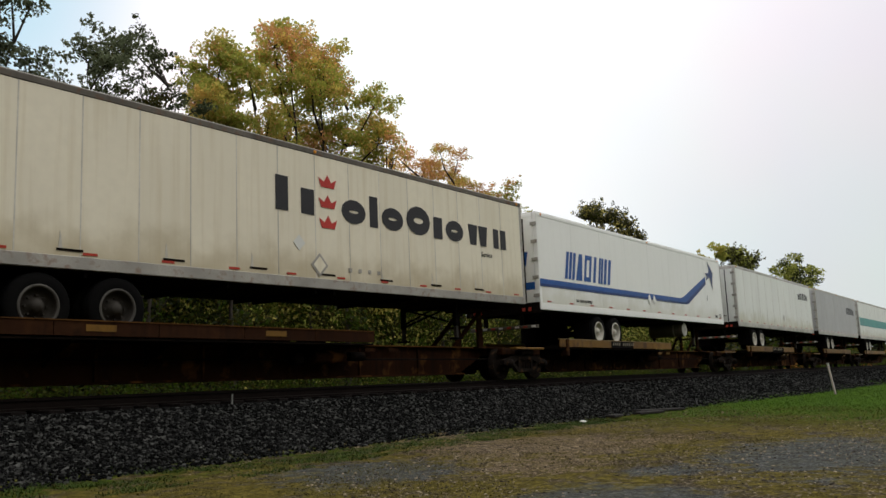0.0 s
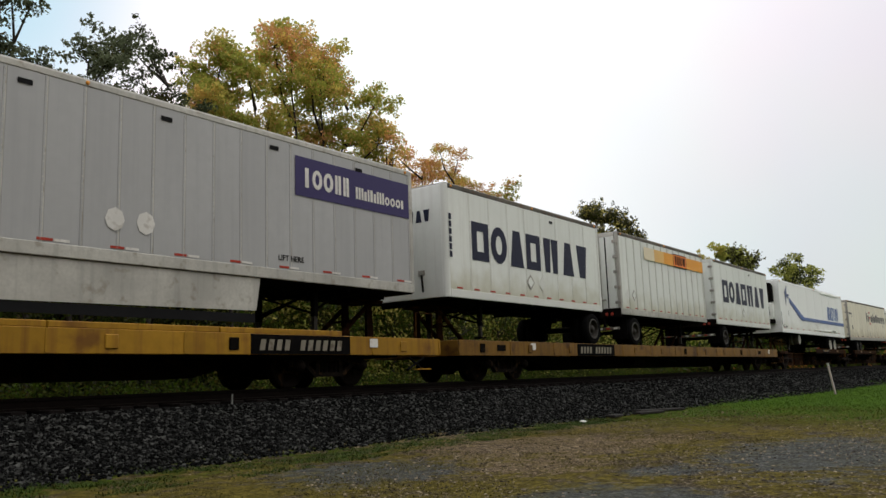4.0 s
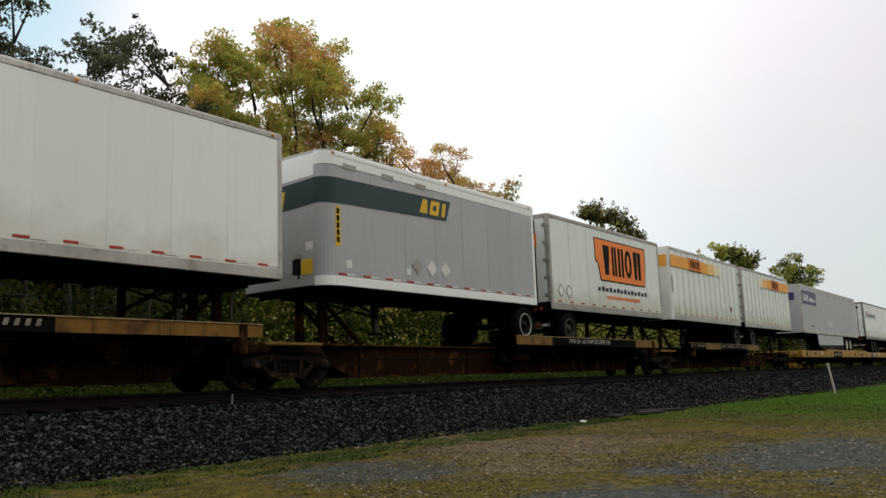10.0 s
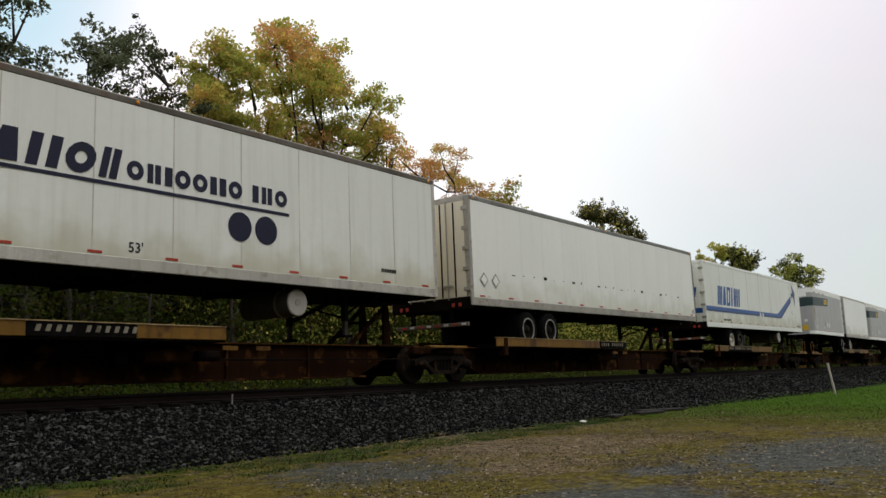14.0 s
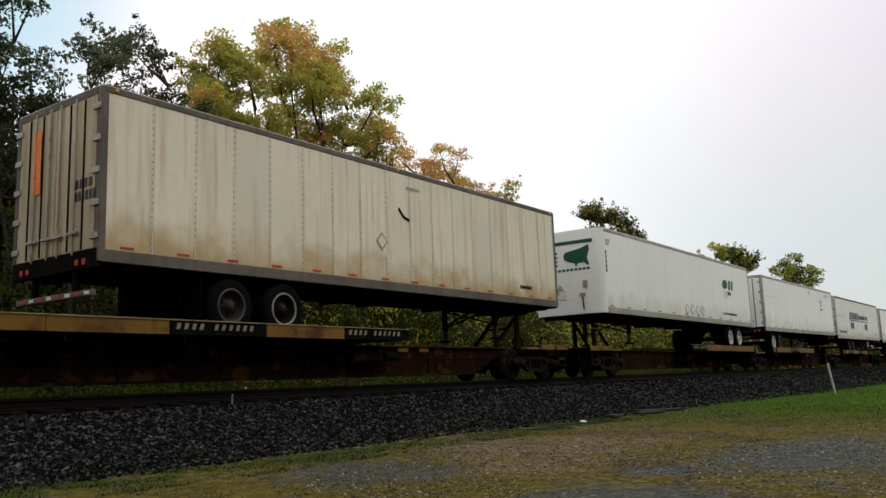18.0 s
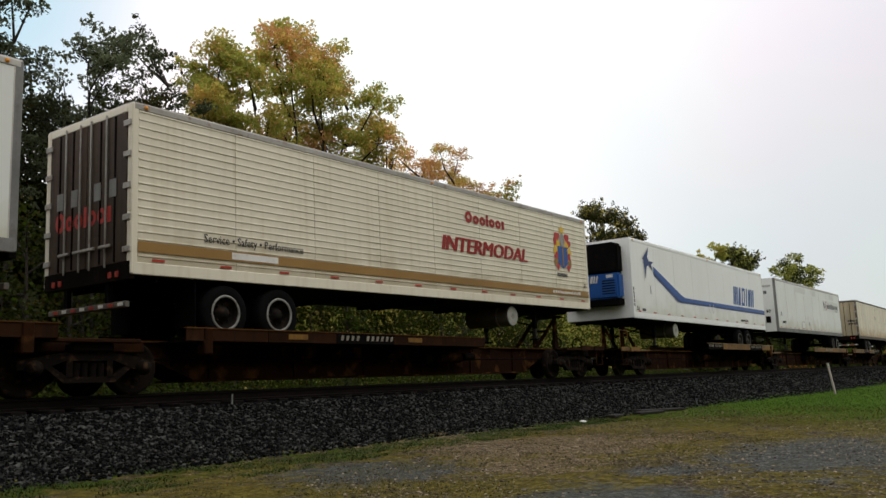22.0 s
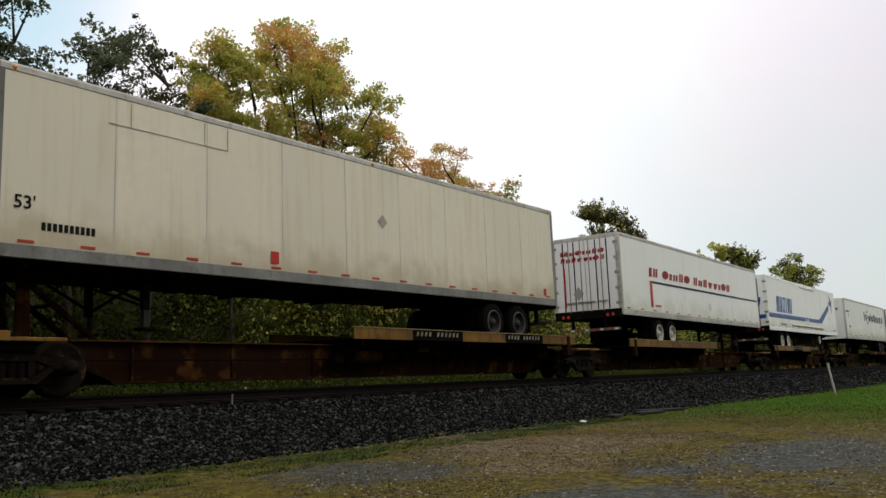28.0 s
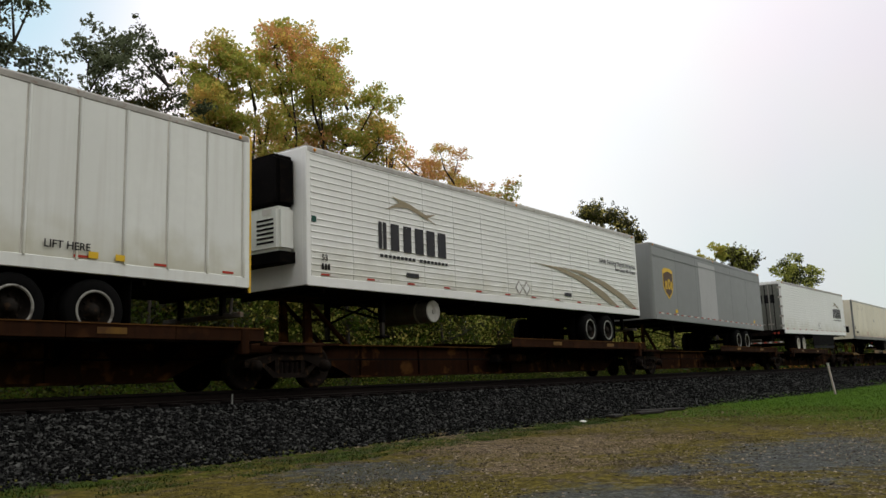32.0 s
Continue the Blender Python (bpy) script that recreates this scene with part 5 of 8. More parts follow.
def trailer(name, label, left, length=16.15, wheels="L", skin=WHITE, style="plate", pitch=1.22, rims=("white", "white"), doors=True, reefer=None,
            rail_mat=ALUMINIUM, nose="square", top_mat=None, axles=2, reflect=12, skirt=None, end_skin=None, tank=False, door_ribs=True, bumper=True, drop=0.0, gear=None, ends=(0.0, 0.0), nose_r=0.13):
    """A road semi-trailer. Its left end (x = 0) trails as the train runs to +x. wheels: the end with the axles."""
    slope = math.degrees(math.atan2(ends[0] - ends[1], length))
    ob = thing(name, label, "semi-trailer", pose(left, 0, DECK + ends[0], 0, slope), "trailers on the train")
    MOVERS.append((ob, left, DECK + ends[0], slope))
    L, top_mat, end_skin = length, top_mat or rail_mat, end_skin or skin
    # box
    round_l, round_r = (nose_r if nose == "round" and wheels == "R" else 0.0), (nose_r if nose == "round" and wheels == "L" else 0.0)
    lead, tail = max(0.12, round_l), max(0.12, round_r)
    n = max(1, round((L - lead - tail) / pitch))
    w = (L - lead - tail) / n

    def plan(x0, x1, half):
        """An outline seen from above, its corners cut back where the nose is rounded."""
        a, b = round_l * 0.55, round_r * 0.55
        return [(x0, -half + a), (x0 + a, -half), (x1 - b, -half), (x1, -half + b), (x1, half - b), (x1 - b, half), (x0 + a, half), (x0, half - a)] if a or b else [(x0, -half), (x1, -half), (x1, half), (x0, half)]
    me = panel_mesh(w, style, skin)
    for i in range(n):
        part("side_panel", me, None, ob, at=(lead + i * w, -HALF, WALL_LO))
    if style == "rivets":
        bm = bmesh.new()
        for i in range(n):
            for k in range(22):
                x, z = lead + (i + 1) * w - 0.035, WALL_LO + (WALL_HI - WALL_LO) * (k + 0.5) / 22
                add_box(bm, x - 0.009, x + 0.009, -HALF - 0.012, -HALF - 0.006, z - 0.009, z + 0.009)
        tagged(part("rivets", bm, rail_mat, ob), kind="stuff")
    part("far_side", box(0.1, L - 0.1, HALF - 0.03, HALF, WALL_LO, WALL_HI), skin, ob)
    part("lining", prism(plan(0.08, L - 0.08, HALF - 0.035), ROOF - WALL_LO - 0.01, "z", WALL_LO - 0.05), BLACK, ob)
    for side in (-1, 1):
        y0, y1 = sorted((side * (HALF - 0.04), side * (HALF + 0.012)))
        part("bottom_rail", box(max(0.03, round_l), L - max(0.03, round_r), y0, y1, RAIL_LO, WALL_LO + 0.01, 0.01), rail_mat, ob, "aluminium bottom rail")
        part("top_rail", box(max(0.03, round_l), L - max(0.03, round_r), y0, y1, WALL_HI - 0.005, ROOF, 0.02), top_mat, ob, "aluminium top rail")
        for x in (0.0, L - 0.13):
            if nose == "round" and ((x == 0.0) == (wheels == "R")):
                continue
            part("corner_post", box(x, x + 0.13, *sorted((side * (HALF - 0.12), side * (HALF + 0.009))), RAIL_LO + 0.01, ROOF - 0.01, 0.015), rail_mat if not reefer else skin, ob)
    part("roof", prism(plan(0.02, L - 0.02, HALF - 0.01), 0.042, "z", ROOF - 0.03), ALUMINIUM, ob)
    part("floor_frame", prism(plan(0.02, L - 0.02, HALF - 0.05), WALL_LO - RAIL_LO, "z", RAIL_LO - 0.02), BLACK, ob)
    rear, front = (0.0, L) if wheels == "L" else (L, 0.0)
    inward = 1 if wheels == "L" else -1
    # end walls
    nose_x = front
    part("front_wall", box(*sorted((nose_x, nose_x + inward * -1 * 0.0 - inward * 0.06)), -HALF + max(0.1, round_l, round_r), HALF - max(0.1, round_l, round_r), RAIL_LO + 0.01, ROOF - 0.02, 0.012), end_skin, ob)
    if nose == "round":
        for side in (-1, 1):
            r = nose_r
            pts = [(front, side * (HALF - r))] + [(front - inward * (r - r * math.cos(a)), side * (HALF - r + r * math.sin(a))) for a in (0.26, 0.52, 0.79, 1.05, 1.31, 1.571)] + [(front - inward * r, side * (HALF - r))]
            bm = prism([(p[0], p[1]) for p in pts], ROOF - RAIL_LO - 0.02, "z", RAIL_LO + 0.01)
            part("corner_post", bm, end_skin, ob, "rounded nose corner")
    if reefer is not None:
        upper, lower = reefer
        s = -inward if front == 0.0 else inward
        out = front - 0.46 if front == 0.0 else front + 0.46
        body = prism([(-1.0, 1.72), (1.0, 1.72), (1.0, 2.62), (-1.0, 2.62)], out - front, "x", front)
        bmesh.ops.bevel(body, geom=list(body.edges), offset=0.07, segments=2, affect="EDGES")
        unit = part("cooling_unit", body, lower, ob, "bulging refrigeration unit on the nose")
        hood = prism([(-1.0, 2.63), (1.0, 2.63), (1.0, 3.62), (0.86, 3.70), (-0.86, 3.70), (-1.0, 3.62)], out - front, "x", front)
        bmesh.ops.bevel(hood, geom=list(hood.edges), offset=0.06, segments=2, affect="EDGES")
        part("hood", hood, upper, unit, "black upper hood")
        base = prism([(-0.98, 1.50), (0.98, 1.50), (0.98, 1.72), (-0.98, 1.72)], (out - front) * 0.9, "x", front)
        part("tray", base, BLACK, unit)
        for i in range(6 if front == 0.0 else 0):
            part("vent_slat", box(*sorted((out, out + (-0.012 if front == 0.0 else 0.012))), -0.86, -0.38, 1.88 + i * 0.09, 1.92 + i * 0.09), INK, unit)
        part("gauge", box(*sorted((out, out + (-0.02 if front == 0.0 else 0.02))), -0.80, -0.55, 2.45, 2.56), LABEL_WHITE, unit)
    else:
        gx = front - 0.03 if front == 0.0 else front
        part("air_coupling", box(gx, gx + 0.03, -0.62, -0.42, 1.62, 1.74, 0.008), STEEL, ob)
        part("hose_rest", rod((gx + 0.015, -0.52, 1.62), (gx + 0.015, -0.55, 1.2), 0.025), INK, ob)
        part("notice", box(gx + 0.012, gx + 0.03, 0.1, 0.34, 1.55, 1.85), LABEL_WHITE, ob)
    # rear doors
    rx = rear
    o = -1 if wheels == "L" else 1
    for side in (-1, 1):
        y0, y1 = sorted((side * 0.012, side * (HALF - 0.13)))
        leaf = part("door", box(*sorted((rx, rx + o * -0.05)), y0, y1, WALL_LO + 0.03, WALL_HI - 0.02, 0.008), end_skin, ob, "tall rear door leaf")
        if wheels == "R":
            continue
        if door_ribs:
            for k in range(2):
                yy = side * (0.42 + 0.42 * k)
                part("door_seam", box(*sorted((rx, rx + o * 0.012)), yy - 0.02, yy + 0.02, WALL_LO + 0.05, WALL_HI - 0.04), BLACK, leaf)
        for yy in (0.16, 0.62):
            part("lock_rod", rod((rx + o * 0.03, side * yy, WALL_LO - 0.02), (rx + o * 0.03, side * yy, WALL_HI + 0.02), 0.017, sides=6), STEEL, leaf)
            part("handle", box(*sorted((rx + o * 0.02, rx + o * 0.06)), side * yy - 0.16, side * yy + 0.16, 1.52, 1.57, 0.008), STEEL, leaf)
        for i in range(5):
            part("hinge", HINGE_ME, None, leaf, at=Matrix.Translation((rx + (0.0 if o < 0 else 0.03), side * (HALF - 0.10), WALL_LO + 0.22 + i * 0.52)))
    part("header", box(*sorted((rx, rx + o * -0.10)), -HALF + 0.13, HALF - 0.13, WALL_HI - 0.02, ROOF - 0.005, 0.01), rail_mat, ob)
    part("sill", box(*sorted((rx + o * 0.01, rx - o * 0.10)), -HALF + 0.02, HALF - 0.02, RAIL_LO - 0.08, WALL_LO + 0.03, 0.01), DARK_RUST, ob)
    if bumper:
        for yy in (-0.62, 0.62):
            part("bumper_upright", box(*sorted((rx + o * -0.02, rx - o * 0.10)), yy - 0.05, yy + 0.05, 0.58, RAIL_LO - 0.06), BLACK, ob)
        bar = part("rear_bumper", box(*sorted((rx + o * -0.01, rx - o * 0.09)), -1.15, 1.15, 0.52, 0.62, 0.01), WEATHERED, ob)
        for i in range(8):
            part("bumper_tape", box(*sorted((rx - o * 0.0, rx + o * 0.005)), -1.1 + i * 0.275, -1.1 + i * 0.275 + 0.14, 0.545, 0.60), RED if i % 2 else LABEL_WHITE, bar)
    for yy in (-0.95, -0.75, 0.75, 0.95):
        part("tail_lamp", box(*sorted((rx + o * 0.012, rx + o * 0.03)), yy - 0.05, yy + 0.05, RAIL_LO - 0.02, RAIL_LO + 0.08, 0.01), RED, ob)
    # running gear
    first = gear or (2.35 if axles == 2 else 1.08 if wheels == "L" else 0.66)
    spots = [rear + inward * (first + drop + 1.25 * k) for k in range(axles)]
    lo, hi = min(spots) - 0.75, max(spots) + 0.75
    for side in (-1, 1):
        part("bogie_rail", box(lo, hi, *sorted((side * 0.42, side * 0.56)), 0.80, RAIL_LO - 0.02, 0.01), BLACK, ob)
        for x in spots:
            part("spring", prism([(x - 0.5, 0.80), (x - 0.1, 0.58), (x + 0.1, 0.58), (x + 0.5, 0.80), (x + 0.4, 0.80), (x, 0.68), (x - 0.4, 0.80)], 0.1, "y", side * 0.5 - 0.05), BLACK, ob)
    for k, x in enumerate(spots):
        part("axle", rod((x, -1.0, 0.475), (x, 1.0, 0.475), 0.065), BLACK, ob)
        for side in (-1, 1):
            wheel_set(ob, x, rims[k % len(rims)], side)
    flap_x = rear + inward * max(0.12, first - 0.62 + drop)
    for side in (-1, 1):
        part("mud_flap", box(flap_x - 0.008, flap_x + 0.008, *sorted((side * 0.68, side * 1.24)), 0.22, RAIL_LO - 0.02), BLACK, ob)
    # landing legs and king pin plate
    leg_x = front - inward * 2.75 if L > 12 else front - inward * 2.0
    for side in (-1, 1):
        leg = part("landing_leg", box(leg_x - 0.06, leg_x + 0.06, *sorted((side * 0.78, side * 0.90)), 0.42, RAIL_LO - 0.02, 0.01), BLACK, ob)
        part("inner_leg", box(leg_x - 0.045, leg_x + 0.045, *sorted((side * 0.795, side * 0.885)), 0.12, 0.43), WHEEL_DARK, leg)
        part("foot", box(leg_x - 0.13, leg_x + 0.13, *sorted((side * 0.72, side * 0.96)), 0.08, 0.13, 0.01), BLACK, leg)
        part("leg_brace", rod((leg_x + inward * 0.02, side * 0.84, 0.55), (leg_x + inward * 1.05, side * 0.6, RAIL_LO - 0.02), 0.028, sides=6), BLACK, ob)
    part("cross_brace", rod((leg_x, -0.84, 0.48), (leg_x, 0.84, 0.95), 0.025, sides=6), BLACK, ob)
    part("cross_brace", rod((leg_x, 0.84, 0.48), (leg_x, -0.84, 0.95), 0.025, sides=6), BLACK, ob)
    kx = front - inward * 0.9
    part("king_pin_plate", box(kx - 0.7, kx + 0.7, -0.55, 0.55, RAIL_LO - 0.10, RAIL_LO - 0.015), BLACK, ob)
    if tank:
        tx = front - inward * 4.35
        tank_ = part("fuel_tank", rod((tx, -1.08, 0.72), (tx, 0.3, 0.72), 0.27, sides=24), WEATHERED, ob, "round fuel tank slung under the floor")
        part("tank_end", rod((tx, -1.10, 0.72), (tx, -1.08, 0.72), 0.25, 0.265, sides=24), ALUMINIUM, tank_, "dull metal tank end")
        part("tank_cap", rod((tx, -1.115, 0.72), (tx, -1.10, 0.72), 0.07, sides=14), STEEL, tank_)
        part("tank_strap", rod((tx, -0.75, 0.72), (tx, -0.70, 0.72), 0.28, sides=24), STEEL, tank_)
    if skirt:
        a, b, mat = skirt
        part("side_skirt", prism([(a + 0.28, 0.35), (b - 0.10, 0.42), (b, RAIL_LO - 0.01), (a, RAIL_LO - 0.01)], 0.02, "y", -HALF + 0.03), mat, ob, "slanting sheet-metal side skirt")
        part("skirt_lip", box(a + 0.3, b - 0.12, -HALF + 0.04, -HALF + 0.06, 0.20, 0.36), INK, ob)
    # reflective tape, lamps and cross bearers
    for i in range(reflect):
        x = 0.5 + (L - 1.0) * i / (reflect - 1)
        part("reflector", REFLECTOR_ME, None, ob, at=(x, -HALF - (0.016 if style == "ribs" else 0.008), WALL_LO + 0.055))
        if rail_mat is not BLACK and skin in (BRIGHT, GREY, DARKGREY):
            part("tape", TAPE_ME, None, ob, at=(x + 0.26, -HALF - (0.016 if style == "ribs" else 0.008), WALL_LO + 0.055))
    part("cross_bearer", box(0, 0.05, -HALF + 0.06, HALF - 0.06, RAIL_LO - 0.10, RAIL_LO - 0.02), BLACK, ob, at=(L * 0.5, 0, 0))
    for i in range(int(L / 0.9)):
        x = 0.5 + i * 0.9
        if abs(x - L * 0.5) > 0.2:
            part("cross_bearer", box(x, x + 0.05, -HALF + 0.06, HALF - 0.06, RAIL_LO - 0.10, RAIL_LO - 0.02), BLACK, ob) if i % 3 == 0 else None
    for x in (0.25, L * 0.5, L - 0.25):
        part("marker_lamp", LAMP_ME, None, ob, at=(x, -HALF - 0.012, ROOF - 0.06))
    return ob


def arrow_trailer(left, flip, reefer, label, skin=BRIGHT, **kw):
    t = trailer("refrigerated_trailer", label, left, wheels="R" if flip else "L", skin=skin, rail_mat=skin, top_mat=skin, reefer=reefer, pitch=1.99, tank=True, **kw)
    L = 16.15
    arrow_stripe(t, L, flip)
    wordmark(t, "MADTEN", 11.25 if flip else 1.55, 2.08 if flip else 2.02, 3.15, 0.84, BLUE, 0.20, label="slanting blue wordmark in bars")
    for k in (0, 1):
        placard(t, 7.95 + 0.44 * k, 1.71, 0.2, LABEL_WHITE, BRIGHT)
    letters(t, "53", 0.28 if flip else L - 0.55, 1.30, 0.16, INK)
    number_bars(t, 0.75 if flip else L - 1.1, 1.30, 5, 0.09)
    letters(t, "AIR RIDE EQUIPPED", L - 4.0 if flip else 2.2, 1.34, 0.09, INK)
    decal(t, quad(1.6, 1.63, 1.95, 2.25) if flip else quad(L - 1.95, L - 1.92, 1.95, 2.2), INK, "slot")
    if not flip:
        end_wordmark(t, "MADTEN", 1.0, 2.3, 1.9, 0.42, BLUE, 0.08)
        end_decal(t, [(-1.15, 1.62), (1.15, 1.62), (1.15, 1.83), (-1.15, 1.83)], BLUE, "stripe")
    else:
        end_wordmark(t, "MADTEN", 0.8, 2.3, 1.0, 0.25, LABEL_WHITE, 0.06, x=-0.47)
        stacked_bars(t, 0.05, 2.1, 5, 0.11)
    return t


def crown_trailer(left, flip, label, skin, big, length=16.15, style="plate", rims=("white", "white"), **kw):
    t = trailer("dry_van_trailer", label, left, length, "R" if flip else "L", skin, style, rims=rims, **kw)
    for i in range(8):
        x = 0.9 + i * (length - 1.6) / 8
        decal(t, quad(x, x + 0.42, 1.295, 1.335), DARK_RUST, "drain_slot", lift=0.009)
        decal(t, [(x + 0.03, 1.335), (x + 0.09, 1.335), (x + 0.07, 1.52), (x + 0.05, 1.60)], SEAM, "rust_run", lift=0.008)
    if big:
        crowned_mark(t, 6.8, 2.47, 8.5, 0.68)
        letters(t, "Service", 14.0, 2.18, 0.13, CHARCOAL, 0.2)
        placard(t, 8.15, 1.5, 0.24, STEEL, skin)
        placard(t, 7.6, 1.9, 0.16, PATCH)
        for i in range(4):
            decal(t, quad(9.0 + i * 0.3, 9.1 + i * 0.3, 1.42, 1.5), STEEL, "sticker")
    return t


def small_crown_mark(t, x):
    decal(t, quad(x - 0.12, x + 4.4, 2.58, 3.22), PATCH, "patch", "faded rectangle behind the wordmark", lift=0.008)
    crowned_mark(t, x, 2.74, 4.25, 0.36)
    letters(t, "Services", x + 3.6, 2.62, 0.075, CHARCOAL)


def yellow_band(t, mark_x, lo_x, hi_x, pale):
    """An amber band under the roof, bleached towards one end, with a framed mark in it."""
    for a, b, near in ((lo_x, mark_x - 0.06, pale == "L"), (mark_x + 1.36, hi_x, pale == "R")):
        tones = (PALE_BAND, MID_BAND, AMBER_BAND) if near else (AMBER_BAND,) * 3
        for k in range(3):
            decal(t, quad(a + (b - a) * k / 3, a + (b - a) * (k + 1) / 3, 3.10, 3.56), tones[k if pale == "L" else 2 - k], "band", lift=0.032)
    decal(t, quad(mark_x - 0.06, mark_x + 1.36, 3.08, 3.60), INK, "mark_frame", lift=0.032)
    decal(t, quad(mark_x - 0.03, mark_x + 1.33, 3.11, 3.57), ORANGE, "mark_panel", "orange panel with a dark wordmark in bars", lift=0.037)
    wordmark(t, "VEllOW", mark_x + 0.08, 3.17, 1.14, 0.34, INK, lift=0.042)


def pup(name, label, left, wheels, skin, style, pitch, length=8.45, **kw):
    return trailer(name, label, left, length, wheels, skin, style, pitch, axles=1, reflect=kw.pop("reflect", 11), **kw)


# trailers from the head of the train to its tail
t = trailer("dry_van_trailer", "white semi-trailer with a teal band far ahead", 68.4, 14.6, "L", WHITE)
decal(t, quad(0.3, 14.3, 2.0, 2.6), TEAL, "band", "teal band")
t = trailer("dry_van_trailer", "plain grey semi-trailer on a spine car", 54.9, 12.5, "L", GREY)
wordmark(t, "OVOOn", 9.0, 2.6, 2.6, 0.5, CHARCOAL)
t = trailer("dry_van_trailer", "plain white semi-trailer on a spine car", 38.9, 14.63, "L", WHITE)
wordmark(t, "nOVOi", 11.5, 2.9, 2.2, 0.4, CHARCOAL)
placard(t, 8.0, 1.7)
arrow_trailer(20.6, False, (BLACK, BRIGHT), "white refrigerated semi-trailer with a blue arrow stripe", gear=3.7, ends=(-0.10, 0.00))
t = crown_trailer(3.65, False, "old cream semi-trailer with a charcoal wordmark and red coronets", CREAM, True, rims=("dark", "dark"), style="plate", pitch=0.98, rail_mat=STEEL, top_mat=WEATHERED, gear=2.5, ends=(-0.20, 0.00))
decal(t, quad(0.25, 1.3, 2.88, 3.0), CHARCOAL, "band")
decal(t, [(1.0, 2.62), (1.3, 2.75), (1.35, 2.9), (1.15, 2.72)], CHARCOAL, "mark")
number_bars(t, 1.1, 2.0, 4, 0.1)
number_bars(t, 1.0, 1.85, 6, 0.1)
end_wordmark(t, "OionVn", 1.0, 2.95, 1.95, 0.26, CHARCOAL)
t = arrow_trailer(-14.45, True, (BLACK, BRIGHT), "white refrigerated semi-trailer with a white cooling unit", gear=3.45, ends=(-0.09, -0.09))
part("drain_pipe", rod((9.8, -HALF - 0.03, 3.7), (14.4, -HALF - 0.03, 3.7), 0.03, sides=6), BRIGHT, t)
part("side_tube", rod((7.4, -HALF - 0.03, 1.33), (13.8, -HALF - 0.03, 1.33), 0.03, sides=6), BRIGHT, t)
for left, wheels, label in ((-25.05, "L", "short white pup trailer with a bold navy wordmark"), (-44.75, "R", "short white pup trailer with a rounded nose")):
    t = pup("pup_trailer", label, left, wheels, WHITE, "rivets", 0.92, rail_mat=PATCH, top_mat=WEATHERED, nose="round", rims=("dark",))
    wordmark(t, "DOADWAV", 1.1, 2.03, 6.5, 1.0, NAVY, 0.0, label="bold navy wordmark in bars")
    placard(t, 3.95, 1.66, 0.22, STEEL, WHITE)
    placard(t, 4.6, 1.66, 0.2, PATCH)
    decal(t, quad(5.2, 5.4, 3.5, 3.58), INK, "vent")
    if wheels == "R":
        stacked_bars(t, 0.12, 3.1, 6, 0.15, NAVY)
        end_wordmark(t, "DOADWAV", 0.92, 2.95, 1.75, 0.3, NAVY)
        end_decal(t, [(0.62, 1.75), (0.45, 1.52), (0.28, 1.75), (0.45, 1.98)], STEEL, "placard")
    else:
        end_wordmark(t, "DOADWAV", 0.9, 2.9, 1.7, 0.25, NAVY)
t = pup("pup_trailer", "short white pup trailer with an amber band and rear doors", -34.8, "L", WHITE, "posts", 0.61, rims=("dark",), top_mat=WEATHERED)
yellow_band(t, 5.1, 2.2, 8.35, "L")
placard(t, 0.55, 1.72, 0.2, PATCH)
placard(t, 1.1, 1.72, 0.2, STEEL, WHITE)
end_decal(t, [(0.05, 3.0), (1.05, 3.0), (1.05, 3.4), (0.05, 3.4)], ORANGE, "mark_panel")
end_wordmark(t, "VEllOW", 1.0, 3.05, 0.9, 0.28, INK, lift=0.012)
end_wordmark(t, "iiiiiiiiiiii", 1.05, 2.75, 1.5, 0.09, STEEL)


def purple_trailer(left, wheels, label, mark_x, skirt):
    t = trailer("dry_van_trailer", label, left, 16.15, wheels, GREY, "rivets", 0.61, rims=("white", "white"), skirt=skirt, reflect=14, nose="square", gear=2.95)
    decal(t, quad(mark_x, mark_x + 3.55, 2.73, 3.53), PURPLE, "mark_panel", "dark purple panel with pale bars", lift=0.014)
    wordmark(t, "TOOEX", mark_x + 0.2, 2.92, 1.35, 0.40, LABEL_WHITE, lift=0.019)
    wordmark(t, "MilIiMoooi", mark_x + 1.75, 2.92, 1.6, 0.26, LABEL_WHITE, lift=0.019)
    letters(t, "LIFT HERE", 2.0 if wheels == "R" else 12.0, 1.40, 0.11, INK)
    for k in (0, 1):
        x = (7.1 if wheels == "R" else 8.6) + 0.55 * k
        decal(t, [(x + 0.17 * math.cos(a), 1.72 + 0.19 * math.sin(a)) for a in np.linspace(0, 2 * math.pi, 9)[:-1]], LABEL_WHITE, "sticker", lift=0.014)
    for i in range(6):
        decal(t, quad(2.2 + 2.4 * i, 2.42 + 2.4 * i, 3.52, 3.6), INK, "vent", lift=0.014)
    end_decal(t, [(-0.95, 2.95), (1.05, 2.95), (1.05, 3.4), (-0.95, 3.4)], PURPLE, "mark_panel", lift=0.02)
    end_wordmark(t, "TOOEX", 0.95, 3.05, 0.9, 0.22, LABEL_WHITE, lift=0.026)
    if wheels == "L":
        end_decal(t, [(-1.0, 1.7), (-0.8, 1.7), (-0.8, 2.0), (-1.0, 2.0)], GOLD, "sticker", lift=0.02)
    return t


